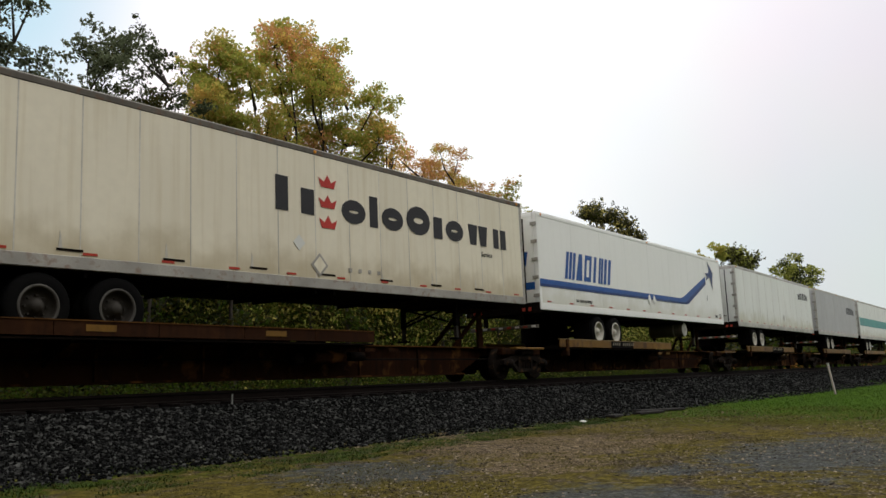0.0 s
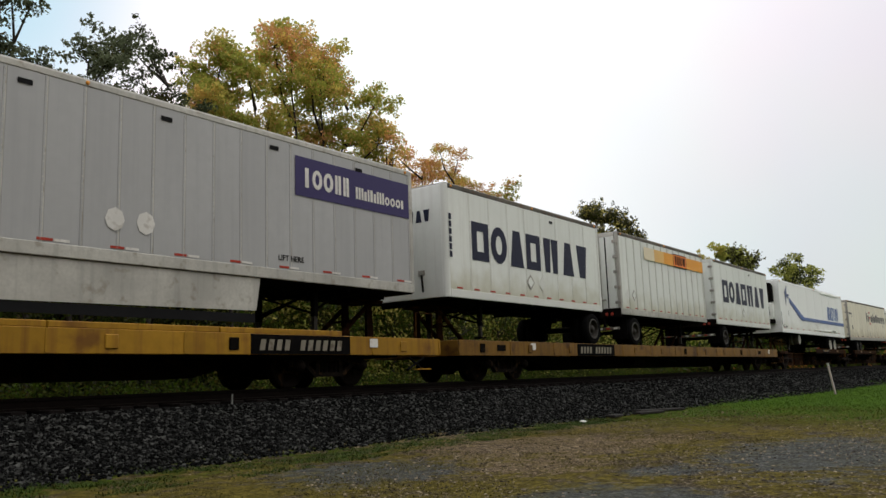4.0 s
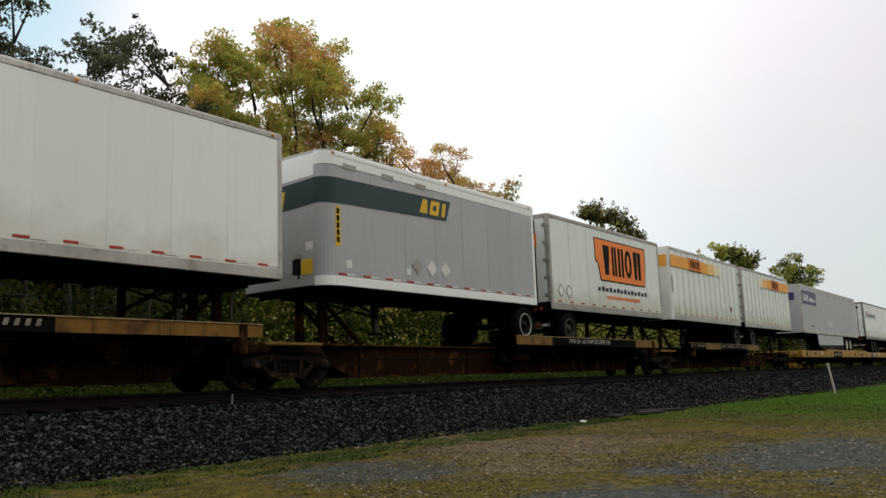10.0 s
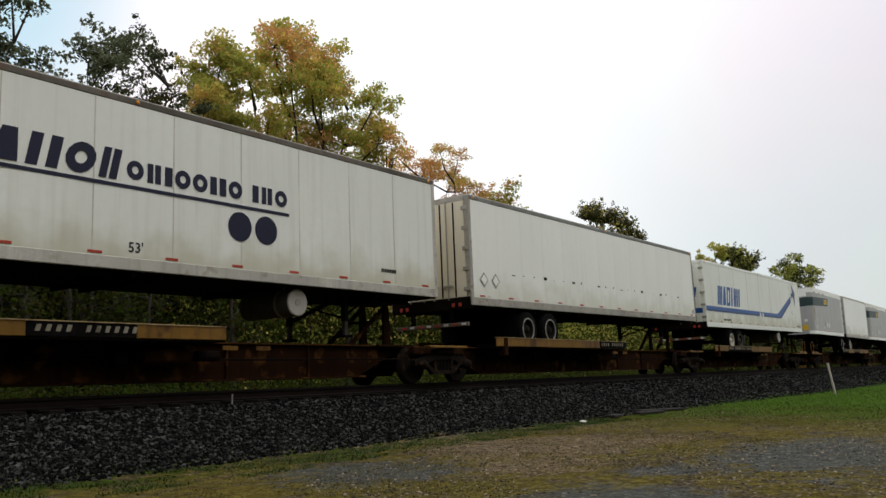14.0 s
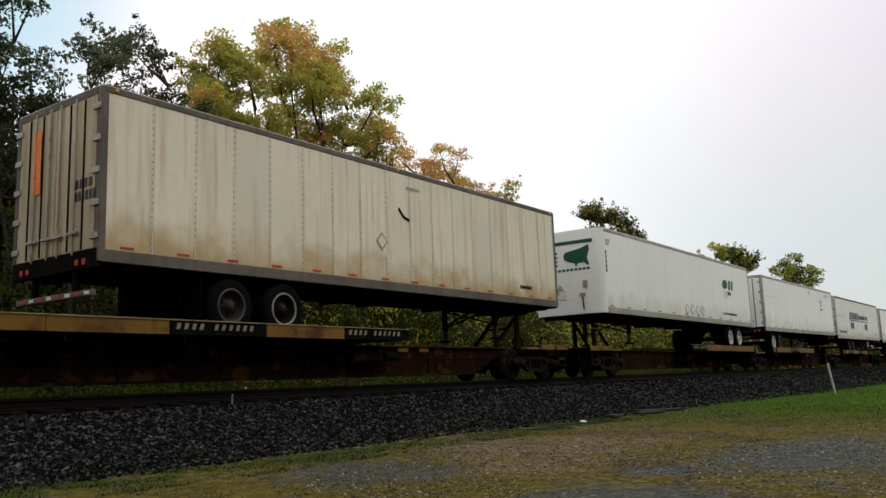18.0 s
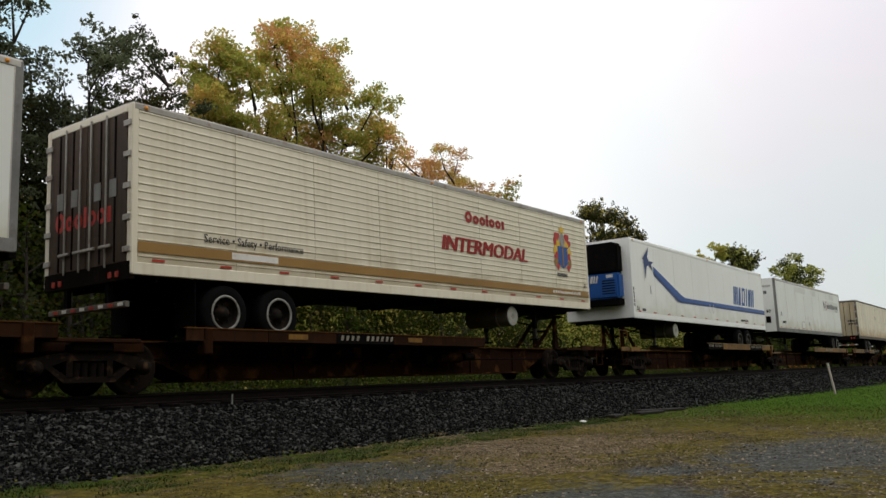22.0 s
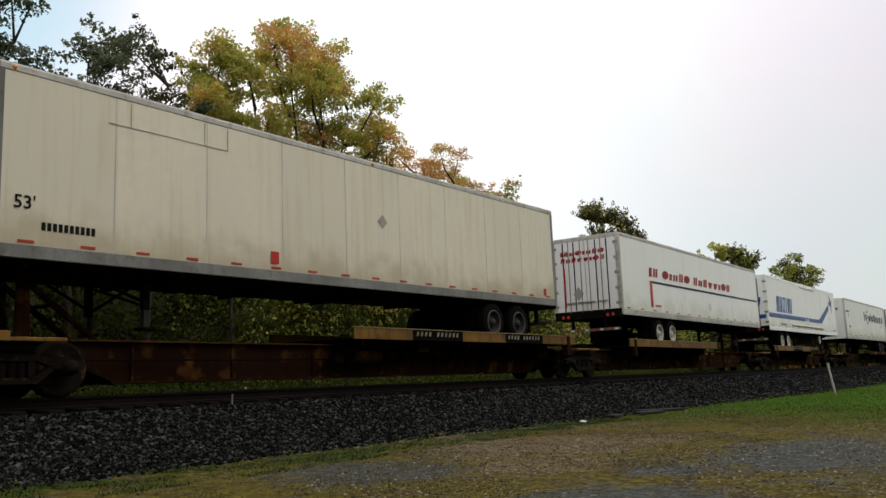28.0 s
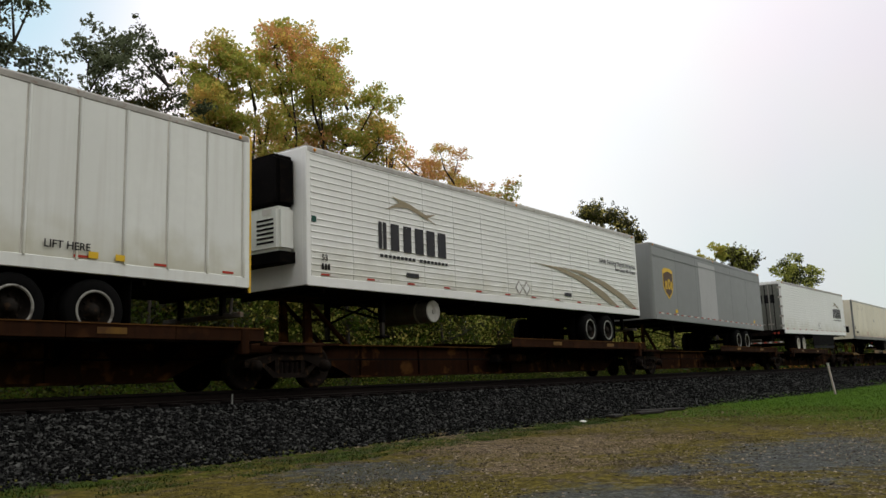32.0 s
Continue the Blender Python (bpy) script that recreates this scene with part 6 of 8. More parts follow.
purple_trailer(-62.2, "L", "grey ribbed semi-trailer with a purple panel and side skirt", 12.45, (5.1, 11.6, ALUMINIUM))
t = trailer("dry_van_trailer", "white semi-trailer with small charcoal wordmark and rear doors", -81.55, 16.15, "L", WHITE, "plate", 1.62, rims=("dark", "dark"), rail_mat=RAIL_GREY, reflect=16)
small_crown_mark(t, 0.6)
for x0, x1 in ((3.3, 4.35), (4.55, 5.7), (10.3, 10.9)):
    decal(t, quad(x0, x1, 1.42, 1.85), PATCH, "patch", "bleached square patch")
decal(t, quad(11.4, 12.4, 1.5, 2.2), PATCH, "patch")
placard(t, 6.8, 2.0, 0.15, STEEL)
decal(t, quad(0.95, 2.9, 3.4, 3.66), PATCH, "patch")
decal(t, quad(11.0, 12.6, 3.35, 3.62), PATCH, "patch")
letters(t, "53", 15.4, 1.52, 0.14, INK)
number_bars(t, 14.6, 1.36, 9, 0.11)
decal(t, quad(10.1, 10.25, 1.38, 1.6), CRIMSON, "sticker")
end_wordmark(t, "TioloOiown", 1.05, 3.38, 2.0, 0.26, CHARCOAL)
for zz in (2.35, 2.15, 1.8):
    end_wordmark(t, "XXXX", -0.35, zz, 0.5, 0.12, STEEL)
t = purple_trailer(-101.1, "R", "grey ribbed semi-trailer with a purple panel near the nose", 0.25, (3.5, 11.0, GREY))
# twin pups
t = pup("pup_trailer", "short white pup trailer with amber band, doors facing back", -112.3, "L", WHITE, "posts", 0.61, rims=("dark",), top_mat=STEEL)
yellow_band(t, 5.05, 2.65, 8.35, "L")
placard(t, 0.6, 1.64, 0.2, STEEL, WHITE)
placard(t, 1.15, 1.64, 0.2, STEEL, WHITE)
end_decal(t, [(0.7, 3.0), (1.1, 3.0), (1.1, 3.4), (0.7, 3.4)], ORANGE, "mark_panel")
t = pup("pup_trailer", "short white pup trailer with amber band round the nose", -121.45, "R", WHITE, "posts", 0.61, rims=("dark",), nose="round")
yellow_band(t, 2.1, 0.1, 6.0, "R")
end_decal(t, [(-1.2, 3.1), (1.2, 3.1), (1.2, 3.56), (-1.2, 3.56)], AMBER_BAND, "band", lift=0.008)
end_decal(t, [(-0.1, 3.12), (1.1, 3.12), (1.1, 3.54), (-0.1, 3.54)], INK, "mark_panel", lift=0.013)
placard(t, 7.1, 1.75, 0.2, CRIMSON, INK)
placard(t, 7.75, 1.75, 0.2, PATCH)
decal(t, quad(0.1, 0.22, 2.1, 2.75), STEEL, "sticker")
t = pup("pup_trailer", "short white pup trailer with a large orange logo panel", -130.95, "L", WHITE, "plate", 1.22, rims=("dark",), rail_mat=STEEL, ends=(-0.05, -0.03))
decal(t, [(3.35, 2.1), (6.95, 2.1), (7.1, 2.85), (7.12, 3.50), (3.0, 3.50), (3.02, 2.72), (3.2, 2.65)], INK, "mark_frame", lift=0.012)
decal(t, [(3.40, 2.14), (6.91, 2.14), (7.05, 2.87), (7.07, 3.46), (3.04, 3.46), (3.06, 2.75), (3.25, 2.67)], ORANGE, "mark_panel", "orange shield-like panel with dark bars", lift=0.017)
wordmark(t, "VEllOW", 3.55, 2.32, 3.2, 0.98, INK, lift=0.022)
wordmark(t, "iIiIiIiIiIiIiI", 3.1, 1.76, 3.95, 0.15, CHARCOAL)
wordmark(t, "iiiiiiiiiiiiiiiiiii", 3.75, 1.52, 2.65, 0.15, ORANGE)
placard(t, 0.6, 1.6, 0.22, STEEL, WHITE)
placard(t, 1.1, 1.6, 0.22, STEEL, WHITE)
end_decal(t, [(-0.9, 2.9), (-0.3, 2.9), (-0.3, 3.3), (-0.9, 3.3)], ORANGE, "mark_panel", lift=0.016)
end_decal(t, [(-0.8, 2.95), (-0.4, 2.95), (-0.4, 3.25), (-0.8, 3.25)], BROWN, "mark", lift=0.02)


def banded_pup(left, label):
    t = pup("pup_trailer", label, left, "R", GREY, "plate", 1.22, nose="round", nose_r=0.30, rims=("ring",), end_skin=GREY, rail_mat=BRIGHT, top_mat=BRIGHT)
    arc = [(0.30 - 0.308 * math.cos(a), -HALF + 0.30 - 0.308 * math.sin(a)) for a in np.linspace(0, math.pi / 2, 8)]
    arc += [(0.30 - 0.296 * math.cos(a), -HALF + 0.30 - 0.296 * math.sin(a)) for a in np.linspace(math.pi / 2, 0, 8)]
    for z, tall, m, nm in ((2.745, 0.54, SLATE, "band"), (RAIL_LO, 0.2, BRIGHT, "rail_corner"), (3.56, 0.28, BRIGHT, "roof_band")):
        part(nm, prism(arc, tall, "z", z), m, t)
    decal(t, [(0.30, 2.75), (4.2, 2.88), (4.4, 3.38), (0.30, 3.29)], SLATE, "band", "dark slate band")
    end_decal(t, [(-0.995, 2.74), (1.0, 2.62), (1.0, 3.16), (-0.995, 3.28)], SLATE, "band", lift=0.008)
    wordmark(t, "ADT", 3.1, 2.95, 1.1, 0.34, GOLD, 0.08, lift=0.015)
    end_wordmark(t, "ADT", 0.8, 2.72, 0.95, 0.38, GOLD, 0.08, lift=0.014)
    end_decal(t, [(-0.995, 3.34), (1.0, 3.24), (1.0, 3.80), (-0.995, 3.80)], BRIGHT, "roof_band", lift=0.004)
    decal(t, quad(0.30, 8.4, 3.56, 3.74), BRIGHT, "roof_band", lift=0.008)
    for x in (0.75, 2.0, 3.2):
        decal(t, quad(x - 0.2, x + 0.2, 3.52, 3.63), STEEL, "vent", "small louvred vent", lift=0.014)
    decal(t, quad(0.31, 0.45, 1.84, 2.68), GOLD, "number_plate", "yellow upright strip", lift=0.008)
    stacked_bars(t, 0.335, 2.64, 5, 0.12, INK)
    end_decal(t, [(-0.95, 1.28), (-0.62, 1.28), (-0.62, 1.6), (-0.95, 1.6)], GOLD, "sticker")
    end_decal(t, [(-0.60, 1.3), (-0.36, 1.3), (-0.36, 1.62), (-0.60, 1.62)], INK, "coupling_box")
    for x0, x1 in ((0.62, 0.78), (2.6, 2.75)):
        decal(t, quad(x0, x1, 1.42, 1.58), PATCH, "patch")
    for k, m in enumerate((STEEL, LABEL_WHITE, LABEL_WHITE)):
        placard(t, 3.0 + 0.55 * k, 1.66, 0.2, m)
    end_decal(t, [(0.95, 1.75), (0.8, 1.55), (0.65, 1.75), (0.8, 1.95)], LABEL_WHITE, "placard")
    end_decal(t, [(-0.95, 1.78), (-0.75, 1.78), (-0.75, 1.95), (-0.95, 1.95)], LABEL_WHITE, "sticker")
    return t


banded_pup(-140.25, "short silver pup trailer with dark band and golden mark")
t = pup("pup_trailer", "short plain white pup trailer with doors facing back", -149.85, "L", BRIGHT, "plate", 1.22, rims=("white",))
placard(t, 0.55, 1.6, 0.2, STEEL, BRIGHT)
placard(t, 1.05, 1.6, 0.2, STEEL, BRIGHT)
banded_pup(-159.2, "short silver pup trailer with rounded nose and golden mark")
arrow_trailer(-178.5, False, (BLACK, BRIGHT), "off-white refrigerated semi-trailer with a blue arrow stripe", skin=WHITE, rims=("white", "dark"), gear=3.15, ends=(-0.16, 0.00))
t = trailer("dry_van_trailer", "plain white semi-trailer with a scuffed side", -195.95, 16.15, "L", BRIGHT, "plate", 1.22, rims=("ring", "ring"), rail_mat=STEEL, top_mat=RAIL_GREY, end_skin=CREAM, gear=2.76, ends=(-0.15, 0.00))
placard(t, 0.6, 1.7, 0.2, STEEL, BRIGHT)
placard(t, 1.15, 1.7, 0.2, STEEL, BRIGHT)
for i in range(22):
    x = 2.0 + i * 0.58
    decal(t, quad(x, x + 0.05 + 0.12 * ((i * 7) % 3 == 0), 1.90 + 0.012 * (i % 3), 1.92 + 0.02 * (i % 4)), INK, "scuff", lift=0.008)
letters(t, "53", 15.7, 1.35, 0.15, INK)
t = trailer("dry_van_trailer", "white semi-trailer with a navy wordmark and paired discs", -213.5, 16.15, "L", WHITE, "plate", 1.5, rims=("dark", "dark"), top_mat=WEATHERED, tank=True, end_skin=CREAM, gear=3.6, ends=(-0.14, -0.05))
wordmark(t, "AllIANOE", 4.4, 2.45, 3.35, 0.5, NAVY, 0.10, label="navy wordmark in bars")
wordmark(t, "oniooiio ino", 7.9, 2.5, 3.45, 0.42, NAVY)
decal(t, quad(4.4, 11.4, 2.34, 2.40), NAVY, "rule")
for x, r in ((4.9, 0.29), (5.55, 0.29), (10.2, 0.27), (10.82, 0.27)):
    decal(t, [(x + r * math.cos(a), 2.0 + r * math.sin(a)) for a in np.linspace(0, 2 * math.pi, 21)[:-1]], NAVY, "disc", "navy disc")
wordmark(t, "vvvlolliooonlooM", 0.55, 1.42, 2.35, 0.17, CHARCOAL)
letters(t, "53'", 7.95, 1.32, 0.17, CHARCOAL)
number_bars(t, 14.1, 1.48, 9, 0.08)
for i in range(3):
    decal(t, quad(0.5 + i * 0.95, 1.4 + i * 0.95, 2.52, 2.66), PATCH, "patch", "old yellowed tape", lift=0.008)
t = trailer("dry_van_trailer", "plain white semi-trailer with a small blue star emblem", -230.65, 16.15, "L", BRIGHT, "plate", 2.0, rims=("white", "dark"), rail_mat=STEEL, gear=1.3, ends=(-0.10, 0.00))
for i in range(5):
    a = radians(90 + 72 * i)
    decal(t, [(12.85 + 0.34 * math.cos(a), 2.98 + 0.34 * math.sin(a)), (12.85 + 0.12 * math.cos(a + 0.6), 2.98 + 0.12 * math.sin(a + 0.6)), (12.85 + 0.12 * math.cos(a - 0.6), 2.98 + 0.12 * math.sin(a - 0.6))], BLUE, "star_point")
wordmark(t, "XXXXX", 12.5, 2.55, 0.75, 0.09, BLUE)
placard(t, 8.6, 1.75, 0.18, STEEL, BRIGHT)
for x in (9.9, 14.0, 14.5, 15.1):
    decal(t, quad(x, x + 0.1, 3.4, 3.62), INK, "vent")
for i in range(9):
    decal(t, quad(0.6 + i * 0.3, 0.75 + i * 0.3, 2.78, 2.84), PATCH, "scuff")
t = trailer("dry_van_trailer", "white semi-trailer with a rounded nose and dark green map", -249.15, 16.15, "R", BRIGHT, "plate", 2.67, rims=("white", "white"), nose="round", nose_r=0.24, rail_mat=STEEL, gear=2.1)
wordmark(t, "OIl", 12.05, 2.62, 1.5, 0.42, GREEN, 0.12, label="dark green wordmark in bars")
wordmark(t, "iEOi", 12.5, 2.35, 0.75, 0.2, CHARCOAL)
decal(t, quad(12.3, 12.75, 2.2, 2.55), PATCH, "patch", lift=0.016)
wordmark(t, "vvvlooiololoOn", 11.95, 1.47, 1.9, 0.12, CHARCOAL)
for k in range(4):
    placard(t, 7.5 + 0.6 * k, 1.5, 0.22, STEEL, BRIGHT if k < 3 else PATCH)
letters(t, "53'", 0.3, 3.3, 0.2, INK)
stacked_bars(t, 0.25, 3.1, 5, 0.12)
end_decal(t, [(y * 0.68 - 0.18, 2.98 + (z - 2.9) * 0.8) for y, z in [(0.42, 2.98), (0.30, 3.10), (-0.55, 3.22), (-0.95, 3.34), (-1.0, 3.15), (-0.85, 2.8), (-0.95, 2.5), (-0.85, 2.48), (-0.7, 2.62), (-0.35, 2.6), (-0.25, 2.45), (-0.15, 2.62), (0.2, 2.7), (0.4, 2.8)]], GREEN, "map", "dark green map shape", lift=0.012)
end_decal(t, [(-0.98, 3.40), (1.0, 3.40), (1.0, 3.52), (-0.98, 3.52)], GREEN, "band", lift=0.010)
for zz in (3.02, 2.88, 2.74, 2.6, 2.42):
    end_wordmark(t, "XXXX" if zz > 2.5 else "XXXXXXXXXXXX", 0.95, zz + 0.08, 0.62 if zz > 2.5 else 1.8, 0.08, GREEN)
end_decal(t, [(0.45, 1.85), (0.3, 1.62), (0.15, 1.85), (0.3, 2.08)], STEEL, "placard", lift=0.012)
end_decal(t, [(-0.72, 1.9), (-0.55, 1.9), (-0.55, 2.15), (-0.72, 2.15)], STEEL, "plate", lift=0.012)
t = trailer("dry_van_trailer", "rust-streaked cream semi-trailer with battered doors", -266.95, 14.63, "L", STAIN, "rivets", 0.86, rims=("dark", "ring"), rail_mat=WEATHERED, top_mat=WEATHERED, end_skin=DOOR_STAIN, reflect=14, gear=2.6)
end_decal(t, [(0.45, 2.35), (0.72, 2.35), (0.72, 3.45), (0.45, 3.45)], ORANGE, "banner", "faded orange banner", lift=0.02)
end_wordmark(t, "XXXX", -0.6, 2.25, 0.5, 0.15, CHARCOAL)
end_wordmark(t, "XXXXXX", -0.6, 2.05, 0.6, 0.15, CHARCOAL)
placard(t, 6.7, 2.1, 0.2, STEEL, STAIN)
decal(t, [(7.3, 2.95), (7.33, 2.95), (7.5, 2.78), (7.7, 2.72), (7.68, 2.66), (7.45, 2.72), (7.3, 2.88)], DARK_RUST, "gash", "torn gash in the skin")
decal(t, quad(7.6, 8.1, 3.42, 3.48), STEEL, "vent")
number_bars(t, 12.5, 1.45, 9, 0.1)
t = trailer("dry_van_trailer", "white semi-trailer with plain nose and small charcoal wordmark", -289.1, 16.15, "R", WHITE, "plate", 2.0, rims=("ring", "dark"), rail_mat=RAIL_GREY, top_mat=ALUMINIUM, reflect=17, gear=1.85, ends=(-0.07, 0.00))
small_crown_mark(t, 11.1)
letters(t, "53", 0.62, 1.88, 0.2, INK)
number_bars(t, 0.85, 1.5, 10, 0.11)
placard(t, 6.7, 1.95, 0.17, PATCH)
placard(t, 6.85, 1.6, 0.17, STEEL)
for x0, x1 in ((4.2, 6.6), (8.3, 9.2), (13.0, 14.2)):
    decal(t, quad(x0, x1, 3.35, 3.66), PATCH, "patch", lift=0.008)
decal(t, quad(5.2, 5.7, 1.3, 1.7), STEEL, "hatch", lift=0.008)
decal(t, quad(5.23, 5.67, 1.33, 1.67), WHITE, "hatch_face", lift=0.012)
end_wordmark(t, "TioloOiown", 1.05, 3.05, 1.9, 0.22, CHARCOAL)
end_wordmark(t, "XXXXXX", -0.5, 3.4, 0.55, 0.12, STEEL)
end_wordmark(t, "EO", 1.0, 2.05, 0.22, 0.16, INK)
end_wordmark(t, "EO", -0.75, 2.05, 0.22, 0.16, INK)
end_decal(t, [(0.05, 1.5), (0.32, 1.5), (0.32, 1.9), (0.05, 1.9)], BLACK, "box_recess", lift=0.012)
end_decal(t, [(-0.95, 1.5), (-0.7, 1.5), (-0.7, 1.85), (-0.95, 1.85)], BLACK, "box_recess", lift=0.012)
arrow_trailer(-307.75, True, (BLACK, BLUE), "white refrigerated semi-trailer with a blue cooling unit", rims=("dark", "dark"), gear=3.0, ends=(-0.08, -0.08))
t = trailer("refrigerated_trailer", "cream ribbed refrigerated semi-trailer with a brown stripe and crest", -327.25, 16.15, "L", CREAM, "ribs", 1.98, rims=("ring", "ring"), rail_mat=CREAM, top_mat=STEEL, reefer=(BLACK, WHITE), tank=True, end_skin=DOOR_SOOT, gear=1.9, ends=(-0.15, 0.04))
decal(t, quad(0.12, 16.05, 1.40, 1.57), OCHRE, "stripe", "thin ochre stripe", lift=0.018)
decal(t, quad(2.0, 3.1, 1.43, 1.55), LABEL_WHITE, "number_mark", lift=0.022)
for dx in (0.0, 0.03, 0.06):
    letters(t, "INTERMODAL", 8.3 + dx, 2.22, 0.38, DARK_RED, 0.2, lift=0.018 + 0.05 * dx, width=4.0, bold=0.0)
wordmark(t, "Ooolooi", 9.4, 3.0, 1.85, 0.3, DARK_RED, lift=0.018, label="red blackletter-like bars")
letters(t, "Service • Safety • Performance", 1.4, 1.68, 0.15, CHARCOAL, lift=0.020, width=2.35)
decal(t, [(14.2, 2.86), (14.2, 2.36), (14.3, 2.30), (14.5, 2.20), (14.7, 2.30), (14.8, 2.36), (14.8, 2.86)], BLUE, "crest_field", "blue heraldic shield", lift=0.022)
decal(t, quad(14.46, 14.54, 2.26, 2.86), OCHRE, "crest_pale", lift=0.026)
decal(t, [(14.40, 2.88), (14.60, 2.88), (14.66, 3.04), (14.60, 3.22), (14.5, 3.28), (14.40, 3.22), (14.34, 3.04)], STEEL, "crest_helmet", lift=0.022)
decal(t, [(14.38, 3.28), (14.62, 3.28), (14.66, 3.46), (14.56, 3.40), (14.5, 3.52), (14.44, 3.40), (14.34, 3.46)], GOLD, "crest_crown", lift=0.022)
for s in (-1, 1):
    for k, (dx, z, rad, m) in enumerate(((0.30, 3.14, 0.15, CRIMSON), (0.40, 2.98, 0.14, CRIMSON), (0.27, 2.94, 0.11, GOLD), (0.42, 2.74, 0.13, GOLD), (0.38, 2.56, 0.12, CRIMSON), (0.42, 2.38, 0.12, OCHRE), (0.33, 2.24, 0.10, CRIMSON))):
        decal(t, [(14.5 + s * dx + rad * (1.0 + 0.25 * math.sin(3 * a + k)) * math.cos(a), z + rad * (1.0 + 0.25 * math.sin(3 * a + k)) * math.sin(a)) for a in np.linspace(0, 2 * math.pi, 11)[:-1]], m, "crest_mantling", lift=0.0165 + 0.0012 * k)
wordmark(t, "vvvlooiooololoM", 13.75, 1.44, 1.75, 0.10, LABEL_WHITE, lift=0.022)
number_bars(t, 14.1, 1.95, 9, 0.1, CHARCOAL, 0.018)
letters(t, "53", 15.75, 1.68, 0.14, BROWN, lift=0.02)
end_wordmark(t, "Ooolooi", 0.95, 1.95, 1.7, 0.35, CRIMSON)
for yy in (0.8, 0.35, -0.35, -0.8):
    end_decal(t, [(yy - 0.1, 2.35), (yy + 0.1, 2.35), (yy + 0.1, 2.65), (yy - 0.1, 2.65)], RAIL_GREY, "notice", lift=0.014)
t = trailer("dry_van_trailer", "white semi-trailer with grey nose posts and a small wordmark", -345.2, 16.15, "R", WHITE, "plate", 2.0, rims=("white", "dark"), rail_mat=RAIL_GREY, top_mat=ALUMINIUM, reflect=17, gear=2.5, ends=(-0.08, 0.00))
small_crown_mark(t, 10.8)
number_bars(t, 0.75, 1.44, 10, 0.13)
letters(t, "53", 0.5, 1.75, 0.18, INK)
for i in range(6):
    decal(t, quad(2.1 + i * 0.55, 2.3 + i * 0.55, 3.02, 3.14), STEEL, "old_letter", lift=0.007)
    decal(t, quad(2.12 + i * 0.55, 2.28 + i * 0.55, 3.04, 3.12), WHITE, "old_letter", lift=0.011)
decal(t, quad(5.0, 6.1, 3.35, 3.66), PATCH, "patch", lift=0.008)
decal(t, quad(5.3, 5.45, 1.36, 1.55), CRIMSON, "sticker")
end_wordmark(t, "TioloOiown", 1.05, 3.05, 1.9, 0.22, CHARCOAL)
end_wordmark(t, "EO", -0.6, 1.95, 0.22, 0.16, INK)
end_decal(t, [(-0.95, 1.5), (-0.7, 1.5), (-0.7, 1.85), (-0.95, 1.85)], BLACK, "box_recess", lift=0.012)
t = crown_trailer(-362.6, True, "grey-white semi-trailer with large charcoal wordmark and red coronets", WHITE, True, rims=("dark", "dark"), pitch=0.98, rail_mat=ALUMINIUM, gear=1.98, ends=(-0.10, -0.05))
decal(t, quad(0.25, 1.35, 2.9, 3.02), CHARCOAL, "band")
decal(t, [(0.95, 2.6), (1.25, 2.75), (1.3, 2.9), (1.1, 2.72)], CHARCOAL, "mark")
number_bars(t, 1.0, 1.85, 8, 0.1)
end_wordmark(t, "TioloOiown", 1.05, 3.05, 1.9, 0.22, CHARCOAL)
t = arrow_trailer(-382.1, False, (BLACK, BRIGHT), "bright white refrigerated semi-trailer with a steel side tube", gear=2.26, ends=(-0.03, 0.00))
part("side_tube", rod((4.5, -HALF - 0.03, 1.38), (12.2, -HALF - 0.03, 1.38), 0.035, sides=6), STEEL, t)
part("drain_pipe", rod((6.9, -HALF - 0.03, 3.68), (10.5, -HALF - 0.03, 3.68), 0.03, sides=6), BRIGHT, t)
t = trailer("dry_van_trailer", "white semi-trailer with a red angle stripe and barred wordmark", -400.0, 16.15, "L", BRIGHT, "plate", 2.0, rims=("white", "white"), reflect=14, gear=3.2)
wordmark(t, "IE OinEO EnEvviOE", 2.45, 2.52, 9.3, 0.32, DARK_RED, 0.08, label="slanting dark red wordmark in bars")
decal(t, quad(2.5, 2.72, 1.4, 2.36), CRIMSON, "stripe", "red upright stripe")
decal(t, quad(2.72, 15.9, 2.28, 2.36), NAVY, "stripe")
placard(t, 8.9, 1.7, 0.17, STEEL, BRIGHT)
number_bars(t, 2.9, 1.42, 10, 0.08, CRIMSON)
end_wordmark(t, "IEnOinEO", 0.95, 3.22, 1.7, 0.16, DARK_RED, 0.03, lift=0.02)
end_wordmark(t, "EnEvviOE", 0.95, 2.98, 1.7, 0.16, DARK_RED, 0.03, lift=0.02)
end_decal(t, [(0.78, 1.4), (0.84, 1.4), (0.84, 2.8), (0.78, 2.8)], CRIMSON, "stripe", lift=0.02)
end_decal(t, [(0.5, 1.85), (0.3, 1.6), (0.1, 1.85), (0.3, 2.1)], STEEL, "placard", lift=0.02)
t = trailer("dry_van_trailer", "cream semi-trailer with patched upper panels", -420.75, 16.15, "R", CREAM, "plate", 1.78, rims=("dark", "dark"), rail_mat=RAIL_GREY, top_mat=ALUMINIUM, reflect=17, gear=2.15, ends=(-0.07, 0.04))
letters(t, "53'", 0.3, 1.75, 0.2, INK)
number_bars(t, 0.72, 1.46, 10, 0.12)
for x0, x1 in ((1.75, 2.15), (2.15, 3.6), (3.6, 4.1)):
    for q in (quad(x0, x1, 3.30, 3.315), quad(x1 - 0.015, x1, 3.3, 3.72)):
        decal(t, q, STEEL, "patch_edge", lift=0.008)
placard(t, 8.35, 2.55, 0.16, STEEL)
